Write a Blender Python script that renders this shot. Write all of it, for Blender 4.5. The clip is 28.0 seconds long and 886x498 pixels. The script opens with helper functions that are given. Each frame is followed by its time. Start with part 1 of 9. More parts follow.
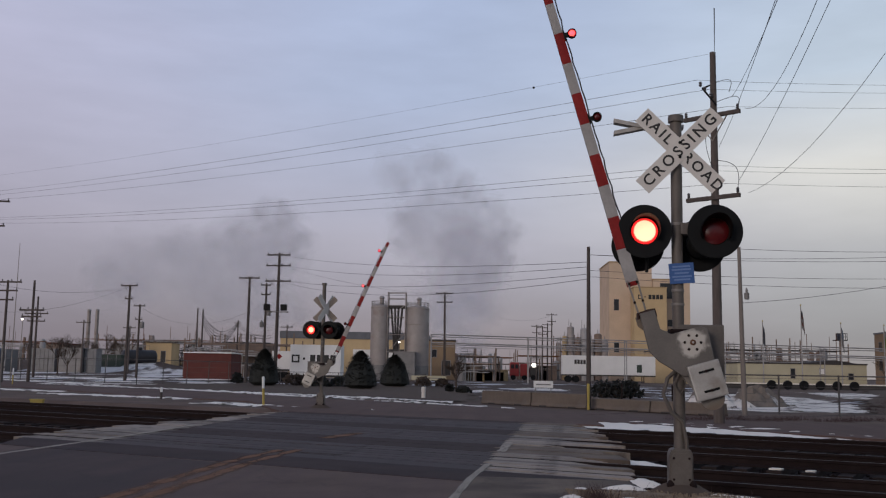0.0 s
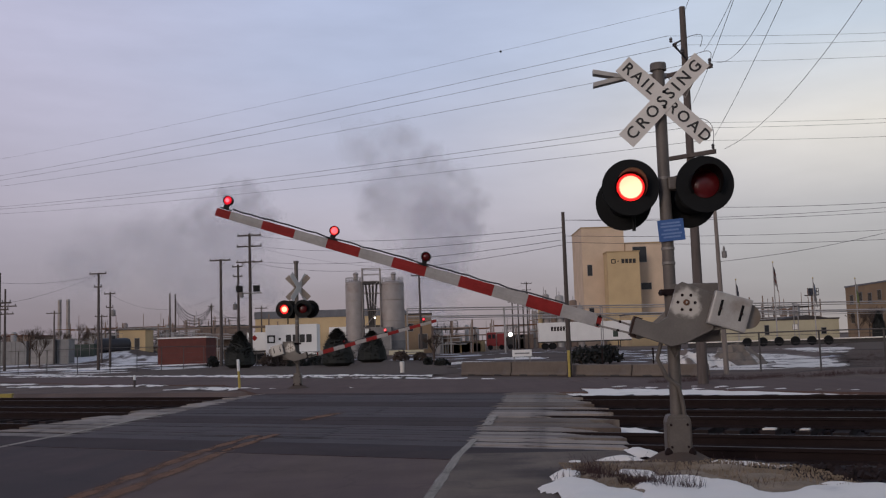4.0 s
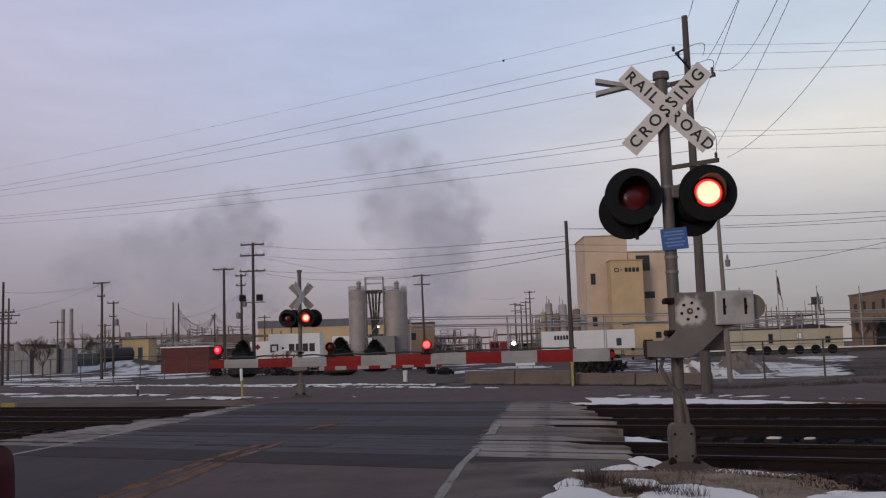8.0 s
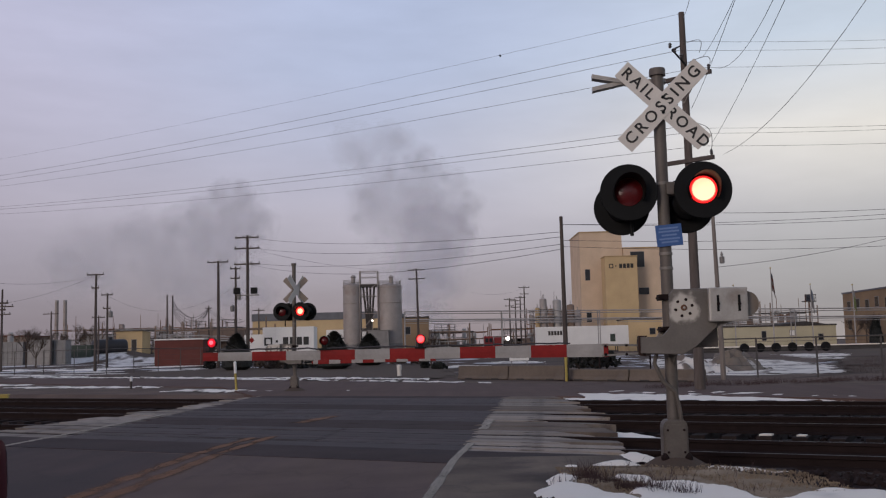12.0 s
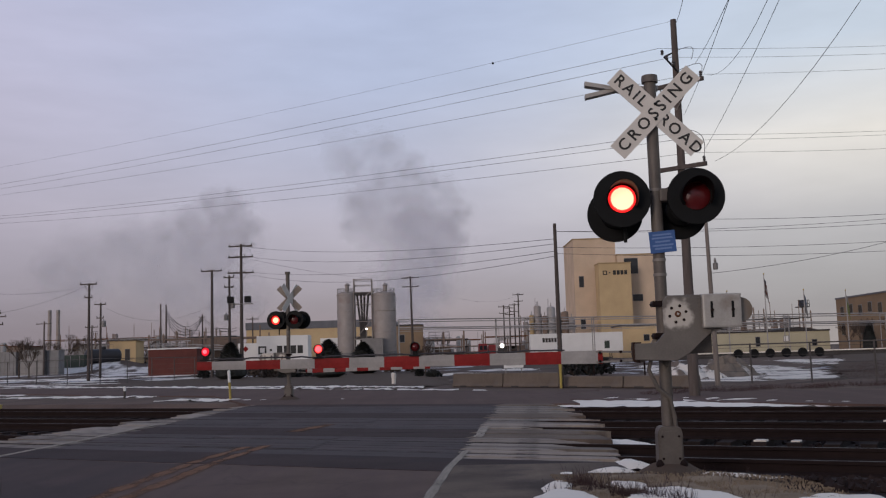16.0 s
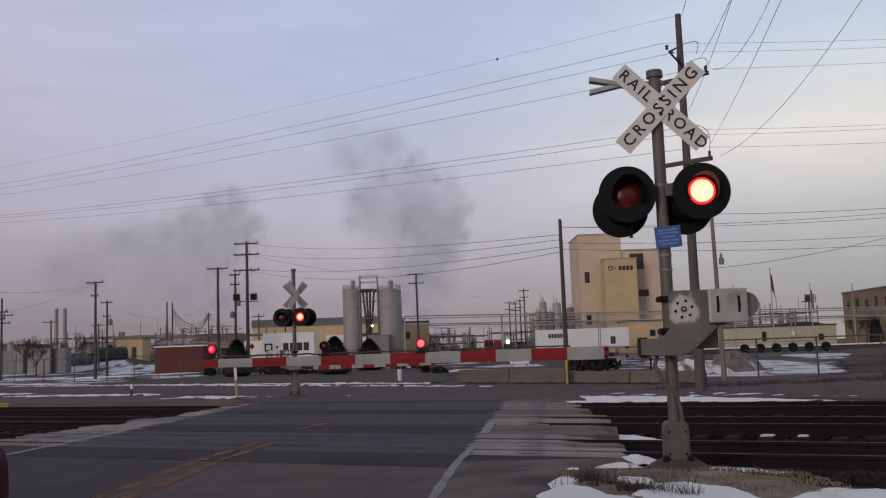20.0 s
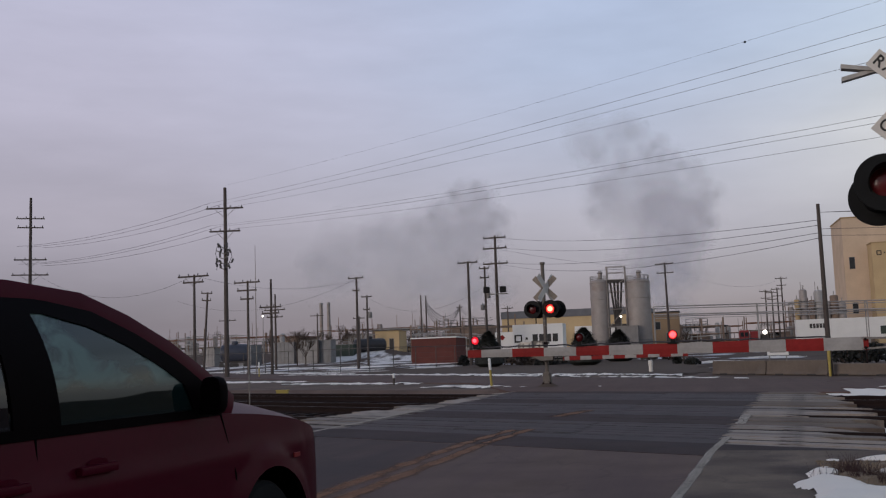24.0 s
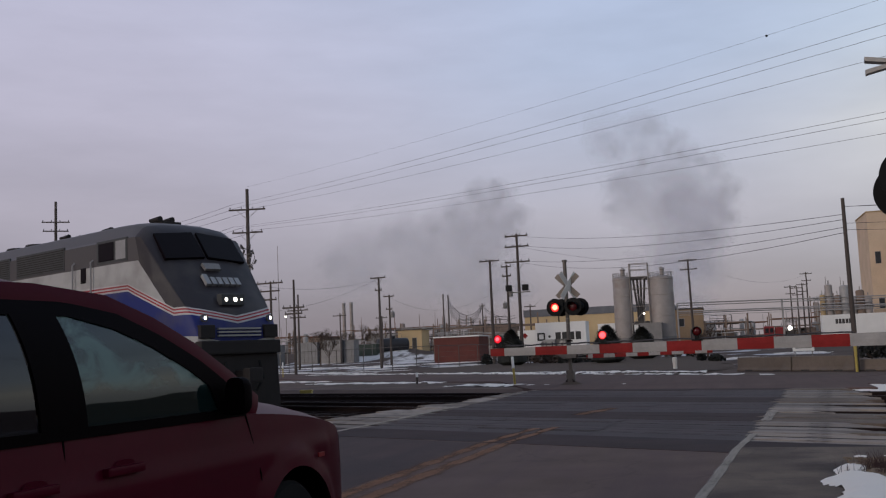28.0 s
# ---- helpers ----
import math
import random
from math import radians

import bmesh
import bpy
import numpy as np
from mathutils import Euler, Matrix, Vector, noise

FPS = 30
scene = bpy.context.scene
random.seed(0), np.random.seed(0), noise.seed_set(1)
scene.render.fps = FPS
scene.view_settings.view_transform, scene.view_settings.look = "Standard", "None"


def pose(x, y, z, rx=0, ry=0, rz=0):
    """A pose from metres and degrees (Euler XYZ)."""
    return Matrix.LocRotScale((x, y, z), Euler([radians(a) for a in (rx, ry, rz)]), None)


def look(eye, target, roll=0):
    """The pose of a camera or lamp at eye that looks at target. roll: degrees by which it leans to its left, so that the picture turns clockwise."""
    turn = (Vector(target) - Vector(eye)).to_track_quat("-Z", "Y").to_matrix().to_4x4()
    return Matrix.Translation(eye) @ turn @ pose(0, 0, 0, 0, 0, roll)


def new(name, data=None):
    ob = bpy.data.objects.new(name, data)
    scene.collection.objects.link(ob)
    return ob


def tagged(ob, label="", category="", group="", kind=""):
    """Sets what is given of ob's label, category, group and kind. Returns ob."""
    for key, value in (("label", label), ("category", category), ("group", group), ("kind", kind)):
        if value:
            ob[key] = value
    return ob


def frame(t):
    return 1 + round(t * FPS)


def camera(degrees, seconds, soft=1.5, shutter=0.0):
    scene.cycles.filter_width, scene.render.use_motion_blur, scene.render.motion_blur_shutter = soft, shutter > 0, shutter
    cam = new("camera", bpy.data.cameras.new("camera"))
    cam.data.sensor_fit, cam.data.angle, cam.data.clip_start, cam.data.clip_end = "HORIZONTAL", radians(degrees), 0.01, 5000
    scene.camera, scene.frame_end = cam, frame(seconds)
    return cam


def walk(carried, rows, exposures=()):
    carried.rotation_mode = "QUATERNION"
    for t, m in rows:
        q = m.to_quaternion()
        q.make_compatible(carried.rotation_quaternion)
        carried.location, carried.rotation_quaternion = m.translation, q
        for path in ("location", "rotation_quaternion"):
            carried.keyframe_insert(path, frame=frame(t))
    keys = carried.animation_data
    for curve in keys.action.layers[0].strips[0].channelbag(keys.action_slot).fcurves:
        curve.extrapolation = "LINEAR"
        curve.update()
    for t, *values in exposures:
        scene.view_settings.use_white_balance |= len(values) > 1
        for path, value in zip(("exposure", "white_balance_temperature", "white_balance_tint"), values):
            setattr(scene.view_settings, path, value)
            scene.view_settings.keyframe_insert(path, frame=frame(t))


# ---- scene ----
cam = camera(48.9, 28.0, soft=1.2)
walk(cam, [
    (0, pose(0.06, -0.68, 1.31, 97.18, -0.98, 1.49)),
    (0.5, pose(0.06, -0.68, 1.31, 96.96, 0.87, 1.34)),
    (1, pose(0.06, -0.68, 1.31, 97.04, 0.38, 0.80)),
    (1.5, pose(0.06, -0.68, 1.31, 96.53, 0.39, 0.44)),
    (2, pose(0.06, -0.68, 1.31, 97.20, 1.30, 0.34)),
    (2.5, pose(0.06, -0.68, 1.31, 96.72, 1.94, -0.19)),
    (3, pose(0.00, 0.00, 1.32, 95.82, 1.00, -1.54)),
    (3.5, pose(0.00, 0.00, 1.32, 95.61, 1.45, -0.58)),
    (5.5, pose(0.00, 0.00, 1.32, 95.58, 2.02, 0.70)),
    (6, pose(0.00, 0.00, 1.32, 95.64, 1.73, 0.55)),
    (6.5, pose(0.00, 0.00, 1.32, 95.78, 1.88, 0.49)),
    (7, pose(0.00, 0.00, 1.32, 95.84, 2.06, 0.30)),
    (7.5, pose(0.00, 0.00, 1.32, 95.92, 2.18, 0.27)),
    (8, pose(0.00, 0.00, 1.32, 96.13, 1.84, 0.33)),
    (8.5, pose(0.00, 0.00, 1.32, 96.20, 1.75, 0.18)),
    (9, pose(0.00, 0.00, 1.32, 96.15, 1.72, 0.02)),
    (9.5, pose(0.00, 0.00, 1.32, 96.08, 1.79, 0.01)),
    (10, pose(0.00, 0.00, 1.32, 96.01, 1.93, -0.01)),
    (10.5, pose(0.00, 0.00, 1.32, 95.91, 1.83, -0.00)),
    (11, pose(0.00, 0.00, 1.32, 95.81, 1.65, -0.00)),
    (11.5, pose(0.00, 0.00, 1.32, 95.79, 1.47, -0.02)),
    (12, pose(0.00, 0.00, 1.32, 95.80, 1.39, -0.02)),
    (12.5, pose(0.00, 0.00, 1.32, 95.88, 1.28, -0.08)),
    (14.5, pose(0.00, 0.00, 1.32, 96.08, 1.82, -0.49)),
    (15, pose(0.00, 0.00, 1.32, 96.20, 2.00, -0.37)),
    (15.5, pose(0.00, 0.00, 1.32, 96.30, 1.99, -0.33)),
    (16, pose(0.00, 0.00, 1.32, 96.24, 1.73, -0.35)),
    (16.5, pose(0.00, 0.00, 1.32, 96.11, 1.88, -0.37)),
    (17, pose(0.00, 0.00, 1.32, 96.04, 2.18, -0.20)),
    (17.5, pose(0.00, 0.00, 1.32, 96.08, 2.04, -0.09)),
    (18, pose(0.00, 0.00, 1.32, 96.10, 1.70, -0.11)),
    (18.5, pose(0.00, 0.00, 1.32, 96.08, 1.62, -0.09)),
    (19, pose(0.00, 0.00, 1.32, 96.11, 1.94, -0.04)),
    (19.5, pose(0.00, 0.00, 1.32, 96.11, 1.88, 0.02)),
    (20, pose(0.00, 0.00, 1.32, 96.04, 2.01, -0.00)),
    (20.5, pose(0.00, 0.00, 1.32, 95.97, 1.72, -0.05)),
    (22.5, pose(0.00, -0.64, 1.32, 95.56, 2.14, 3.35)),
    (23, pose(0.00, -0.64, 1.32, 95.77, 1.21, 11.82)),
    (23.5, pose(0.00, -0.64, 1.32, 95.85, 1.59, 14.03)),
    (24, pose(0.00, -0.64, 1.32, 96.03, 2.02, 14.45)),
    (24.5, pose(0.00, -0.64, 1.32, 96.14, 1.52, 14.88)),
    (25, pose(0.00, -0.64, 1.32, 96.01, 1.53, 14.85)),
    (25.5, pose(0.00, -0.64, 1.32, 95.93, 1.82, 14.93)),
    (26, pose(0.00, -0.64, 1.32, 95.83, 1.96, 15.11)),
    (26.5, pose(0.00, -0.64, 1.32, 95.79, 2.05, 15.43)),
    (27, pose(0.00, -0.64, 1.32, 95.86, 1.94, 15.66)),
    (27.5, pose(0.00, -0.64, 1.32, 95.93, 2.82, 15.83)),
    (28, pose(0.00, -0.64, 1.32, 96.02, 2.52, 15.79)),
], exposures=[(0, -0.10, 6350, 9), (2, -0.14, 6350, 9), (2.7, -0.10, 6400, 9.5), (3, -0.08, 6500, 11), (5.5, 0, 6500, 11), (20.5, 0, 6500, 11), (22.5, 0, 6450, 7), (28, 0, 6450, 7)])

# ---- sky and light ----
world = bpy.data.worlds.new("world")
scene.world = world
world.use_nodes = True
wn, wl = world.node_tree.nodes, world.node_tree.links
wn.clear()


def ramp_node(nodes, stops, kind="LINEAR"):
    r = nodes.new("ShaderNodeValToRGB")
    r.color_ramp.interpolation = kind
    e = r.color_ramp.elements
    while len(e) < len(stops):
        e.new(0.5)
    for el, (p, c) in zip(e, stops):
        el.position, el.color = p, (*c, 1)
    return r


def build_sky():
    coord = wn.new("ShaderNodeTexCoord")
    sep = wn.new("ShaderNodeSeparateXYZ")
    wl.new(coord.outputs["Generated"], sep.inputs[0])
    # thin dawn cloud: mauve away from the sun, blue overhead, cream towards the sun
    def elev(stops):
        m = wn.new("ShaderNodeMapRange")
        m.inputs["From Min"].default_value, m.inputs["From Max"].default_value = -0.05, 0.6
        wl.new(sep.outputs["Z"], m.inputs["Value"])
        r = ramp_node(wn, stops)
        wl.new(m.outputs[0], r.inputs[0])
        return r
    cool = elev([(0.0, (0.183, 0.158, 0.186)), (0.13, (0.215, 0.188, 0.228)), (0.30, (0.408, 0.368, 0.446)), (0.55, (0.498, 0.476, 0.610)), (1.0, (0.430, 0.472, 0.645))])
    mid = elev([(0.0, (0.241, 0.202, 0.214)), (0.13, (0.282, 0.240, 0.272)), (0.28, (0.430, 0.405, 0.475)), (0.50, (0.450, 0.505, 0.671)), (1.0, (0.345, 0.430, 0.636))])
    warm = elev([(0.0, (0.360, 0.301, 0.267)), (0.13, (0.285, 0.272, 0.290)), (0.26, (0.465, 0.450, 0.462)), (0.385, (0.770, 0.735, 0.675)), (0.52, (0.545, 0.612, 0.695)), (1.0, (0.360, 0.451, 0.636))])
    warp = wn.new("ShaderNodeTexNoise")
    warp.inputs["Scale"].default_value, warp.inputs["Detail"].default_value = 2.2, 4
    squash = wn.new("ShaderNodeMapping")
    squash.inputs["Scale"].default_value = (1, 1, 3.0)
    wl.new(coord.outputs["Generated"], squash.inputs[0])
    wl.new(squash.outputs[0], warp.inputs["Vector"])
    off = wn.new("ShaderNodeMath")
    off.operation = "MULTIPLY_ADD"
    wl.new(warp.outputs["Fac"], off.inputs[0])
    off.inputs[1].default_value = 0.22
    wl.new(sep.outputs["X"], off.inputs[2])
    az1 = wn.new("ShaderNodeMapRange")
    az1.interpolation_type = "SMOOTHSTEP"
    az1.inputs["From Min"].default_value, az1.inputs["From Max"].default_value = -0.50, 0.12
    wl.new(off.outputs[0], az1.inputs["Value"])
    az2 = wn.new("ShaderNodeMapRange")
    az2.interpolation_type = "SMOOTHSTEP"
    az2.inputs["From Min"].default_value, az2.inputs["From Max"].default_value = 0.05, 0.55
    wl.new(off.outputs[0], az2.inputs["Value"])

    def mix(f, a, b):
        m = wn.new("ShaderNodeMix")
        m.data_type = "RGBA"
        if isinstance(f, float):
            m.inputs[0].default_value = f
        else:
            wl.new(f, m.inputs[0])
        wl.new(a, m.inputs[6])
        wl.new(b, m.inputs[7])
        return m.outputs[2]
    haze = mix(az2.outputs[0], mix(az1.outputs[0], cool.outputs[0], mid.outputs[0]), warm.outputs[0])
    # soft cloud streaks
    cl = wn.new("ShaderNodeTexNoise")
    cl.inputs["Scale"].default_value, cl.inputs["Detail"].default_value, cl.inputs["Roughness"].default_value = 4.5, 5, 0.55
    st = wn.new("ShaderNodeMapping")
    st.inputs["Scale"].default_value = (1, 1, 4.0)
    st.inputs["Rotation"].default_value = (0, 0.25, 0)
    wl.new(coord.outputs["Generated"], st.inputs[0])
    wl.new(st.outputs[0], cl.inputs["Vector"])
    cr = wn.new("ShaderNodeMapRange")
    cr.inputs["From Min"].default_value, cr.inputs["From Max"].default_value = 0.3, 0.72
    cr.inputs["To Min"].default_value, cr.inputs["To Max"].default_value = 0.93, 1.09
    wl.new(cl.outputs["Fac"], cr.inputs["Value"])
    sc = wn.new("ShaderNodeVectorMath")
    sc.operation = "SCALE"
    wl.new(haze, sc.inputs[0])
    wl.new(cr.outputs[0], sc.inputs["Scale"])
    sky = wn.new("ShaderNodeTexSky")
    sky.sky_type = "NISHITA"
    sky.sun_disc = False
    sky.sun_elevation, sky.sun_rotation = radians(11), radians(215)
    dim = wn.new("ShaderNodeVectorMath")
    dim.operation = "SCALE"
    dim.inputs["Scale"].default_value = 0.10
    wl.new(sky.outputs[0], dim.inputs[0])
    both = mix(0.93, dim.outputs[0], sc.outputs[0])
    # the sky opposite the dawn and overhead is still dim
    def dusk(out, lo, hi, a, b):
        m = wn.new("ShaderNodeMapRange")
        m.interpolation_type = "SMOOTHSTEP"
        for k, v in zip(("From Min", "From Max", "To Min", "To Max"), (lo, hi, a, b)):
            m.inputs[k].default_value = v
        wl.new(out, m.inputs["Value"])
        return m.outputs[0]
    dark = wn.new("ShaderNodeMath")
    dark.operation = "MULTIPLY"
    wl.new(dusk(sep.outputs["Y"], -0.5, 0.55, 0.8, 1.0), dark.inputs[0])
    wl.new(dusk(sep.outputs["Z"], 0.4, 0.95, 1.0, 0.7), dark.inputs[1])
    fall = wn.new("ShaderNodeVectorMath")
    fall.operation = "SCALE"
    wl.new(both, fall.inputs[0])
    wl.new(dark.outputs[0], fall.inputs["Scale"])
    bg = wn.new("ShaderNodeBackground")
    wl.new(fall.outputs[0], bg.inputs["Color"])
    bg.inputs["Strength"].default_value = 1.09
    out = wn.new("ShaderNodeOutputWorld")
    wl.new(bg.outputs[0], out.inputs[0])


build_sky()
sun = new("sun", bpy.data.lights.new("sun", "SUN"))
sun.data.energy, sun.data.angle, sun.data.color = 1.15, radians(20), (1.0, 0.87, 0.77)
sun.matrix_world = look((-36, -52, 13), (0, 0, 0))
scene.view_settings.exposure = 0.0

# ---- materials ----
def material(name, color, rough=0.7, metal=0.0, vary=0.25, scale=3.0, fine=40.0, bump=0.3, tint=None, emit=0.0, coat=0.0, spread=0.0, depth=0.004, stain=None, stain_cut=(0.52, 0.66), stretch=(1, 1, 1), spec=None):
    spec = spec if spec is not None else (0.15 if rough > 0.8 else 0.4)
    m = bpy.data.materials.new(name)
    m.use_nodes = True
    nt = m.node_tree
    b = nt.nodes["Principled BSDF"]
    b.inputs["Roughness"].default_value, b.inputs["Metallic"].default_value = rough, metal
    b.inputs["Coat Weight"].default_value = coat
    b.inputs["Specular IOR Level"].default_value = spec
    b.inputs["Coat Roughness"].default_value = 0.08
    tc = nt.nodes.new("ShaderNodeTexCoord")
    mp = nt.nodes.new("ShaderNodeMapping")
    mp.inputs["Scale"].default_value = stretch
    nt.links.new(tc.outputs["Object"], mp.inputs[0])

    def noise_at(s, det):
        n = nt.nodes.new("ShaderNodeTexNoise")
        n.inputs["Scale"].default_value, n.inputs["Detail"].default_value = s, det
        nt.links.new(mp.outputs[0], n.inputs["Vector"])
        return n
    big, small = noise_at(scale, 4), noise_at(fine, 3)
    tint = tint or tuple(c * 0.55 for c in color)
    add = nt.nodes.new("ShaderNodeMath")
    add.operation = "MULTIPLY_ADD"
    nt.links.new(small.outputs["Fac"], add.inputs[0])
    add.inputs[1].default_value = 0.45
    nt.links.new(big.outputs["Fac"], add.inputs[2])
    mr = nt.nodes.new("ShaderNodeMapRange")
    mr.inputs["From Min"].default_value, mr.inputs["From Max"].default_value = 0.45, 1.0
    mr.inputs["To Max"].default_value = min(1.0, vary * 2.4)
    nt.links.new(add.outputs[0], mr.inputs["Value"])
    mx = nt.nodes.new("ShaderNodeMix")
    mx.data_type = "RGBA"
    nt.links.new(mr.outputs[0], mx.inputs[0])
    mx.inputs[6].default_value, mx.inputs[7].default_value = (*color, 1), (*tint, 1)
    col = mx.outputs[2]
    if stain:
        blot = noise_at(scale * 0.45, 6)
        sm = nt.nodes.new("ShaderNodeMapRange")
        sm.interpolation_type = "SMOOTHSTEP"
        sm.inputs["From Min"].default_value, sm.inputs["From Max"].default_value = stain_cut
        nt.links.new(blot.outputs["Fac"], sm.inputs["Value"])
        sx = nt.nodes.new("ShaderNodeMix")
        sx.data_type = "RGBA"
        nt.links.new(sm.outputs[0], sx.inputs[0])
        nt.links.new(col, sx.inputs[6])
        sx.inputs[7].default_value = (*stain, 1)
        col = sx.outputs[2]
    if spread:
        oi = nt.nodes.new("ShaderNodeObjectInfo")
        hv = nt.nodes.new("ShaderNodeHueSaturation")
        vr = nt.nodes.new("ShaderNodeMapRange")
        vr.inputs["To Min"].default_value, vr.inputs["To Max"].default_value = 1 - spread, 1 + spread
        nt.links.new(oi.outputs["Random"], vr.inputs["Value"])
        nt.links.new(vr.outputs[0], hv.inputs["Value"])
        nt.links.new(col, hv.inputs["Color"])
        col = hv.outputs["Color"]
    nt.links.new(col, b.inputs["Base Color"])
    if bump:
        bp = nt.nodes.new("ShaderNodeBump")
        bp.inputs["Strength"].default_value, bp.inputs["Distance"].default_value = bump, depth
        nt.links.new(add.outputs[0], bp.inputs["Height"])
        nt.links.new(bp.outputs[0], b.inputs["Normal"])
    if emit:
        b.inputs["Emission Color"].default_value, b.inputs["Emission Strength"].default_value = (*color, 1), emit
    return m


def glass(name, tint, rough=0.02, clear=0.5):
    m = bpy.data.materials.new(name)
    m.use_nodes = True
    nt = m.node_tree
    b = nt.nodes["Principled BSDF"]
    b.inputs["Base Color"].default_value = (*tint, 1)
    b.inputs["Roughness"].default_value = rough
    b.inputs["Specular IOR Level"].default_value = 0.6
    tr = nt.nodes.new("ShaderNodeBsdfTransparent")
    tr.inputs["Color"].default_value = (*[min(1, c * 2 + 0.35) for c in tint], 1)
    ms = nt.nodes.new("ShaderNodeMixShader")
    ms.inputs[0].default_value = clear
    nt.links.new(b.outputs[0], ms.inputs[1])
    nt.links.new(tr.outputs[0], ms.inputs[2])
    nt.links.new(ms.outputs[0], nt.nodes["Material Output"].inputs[0])
    return m


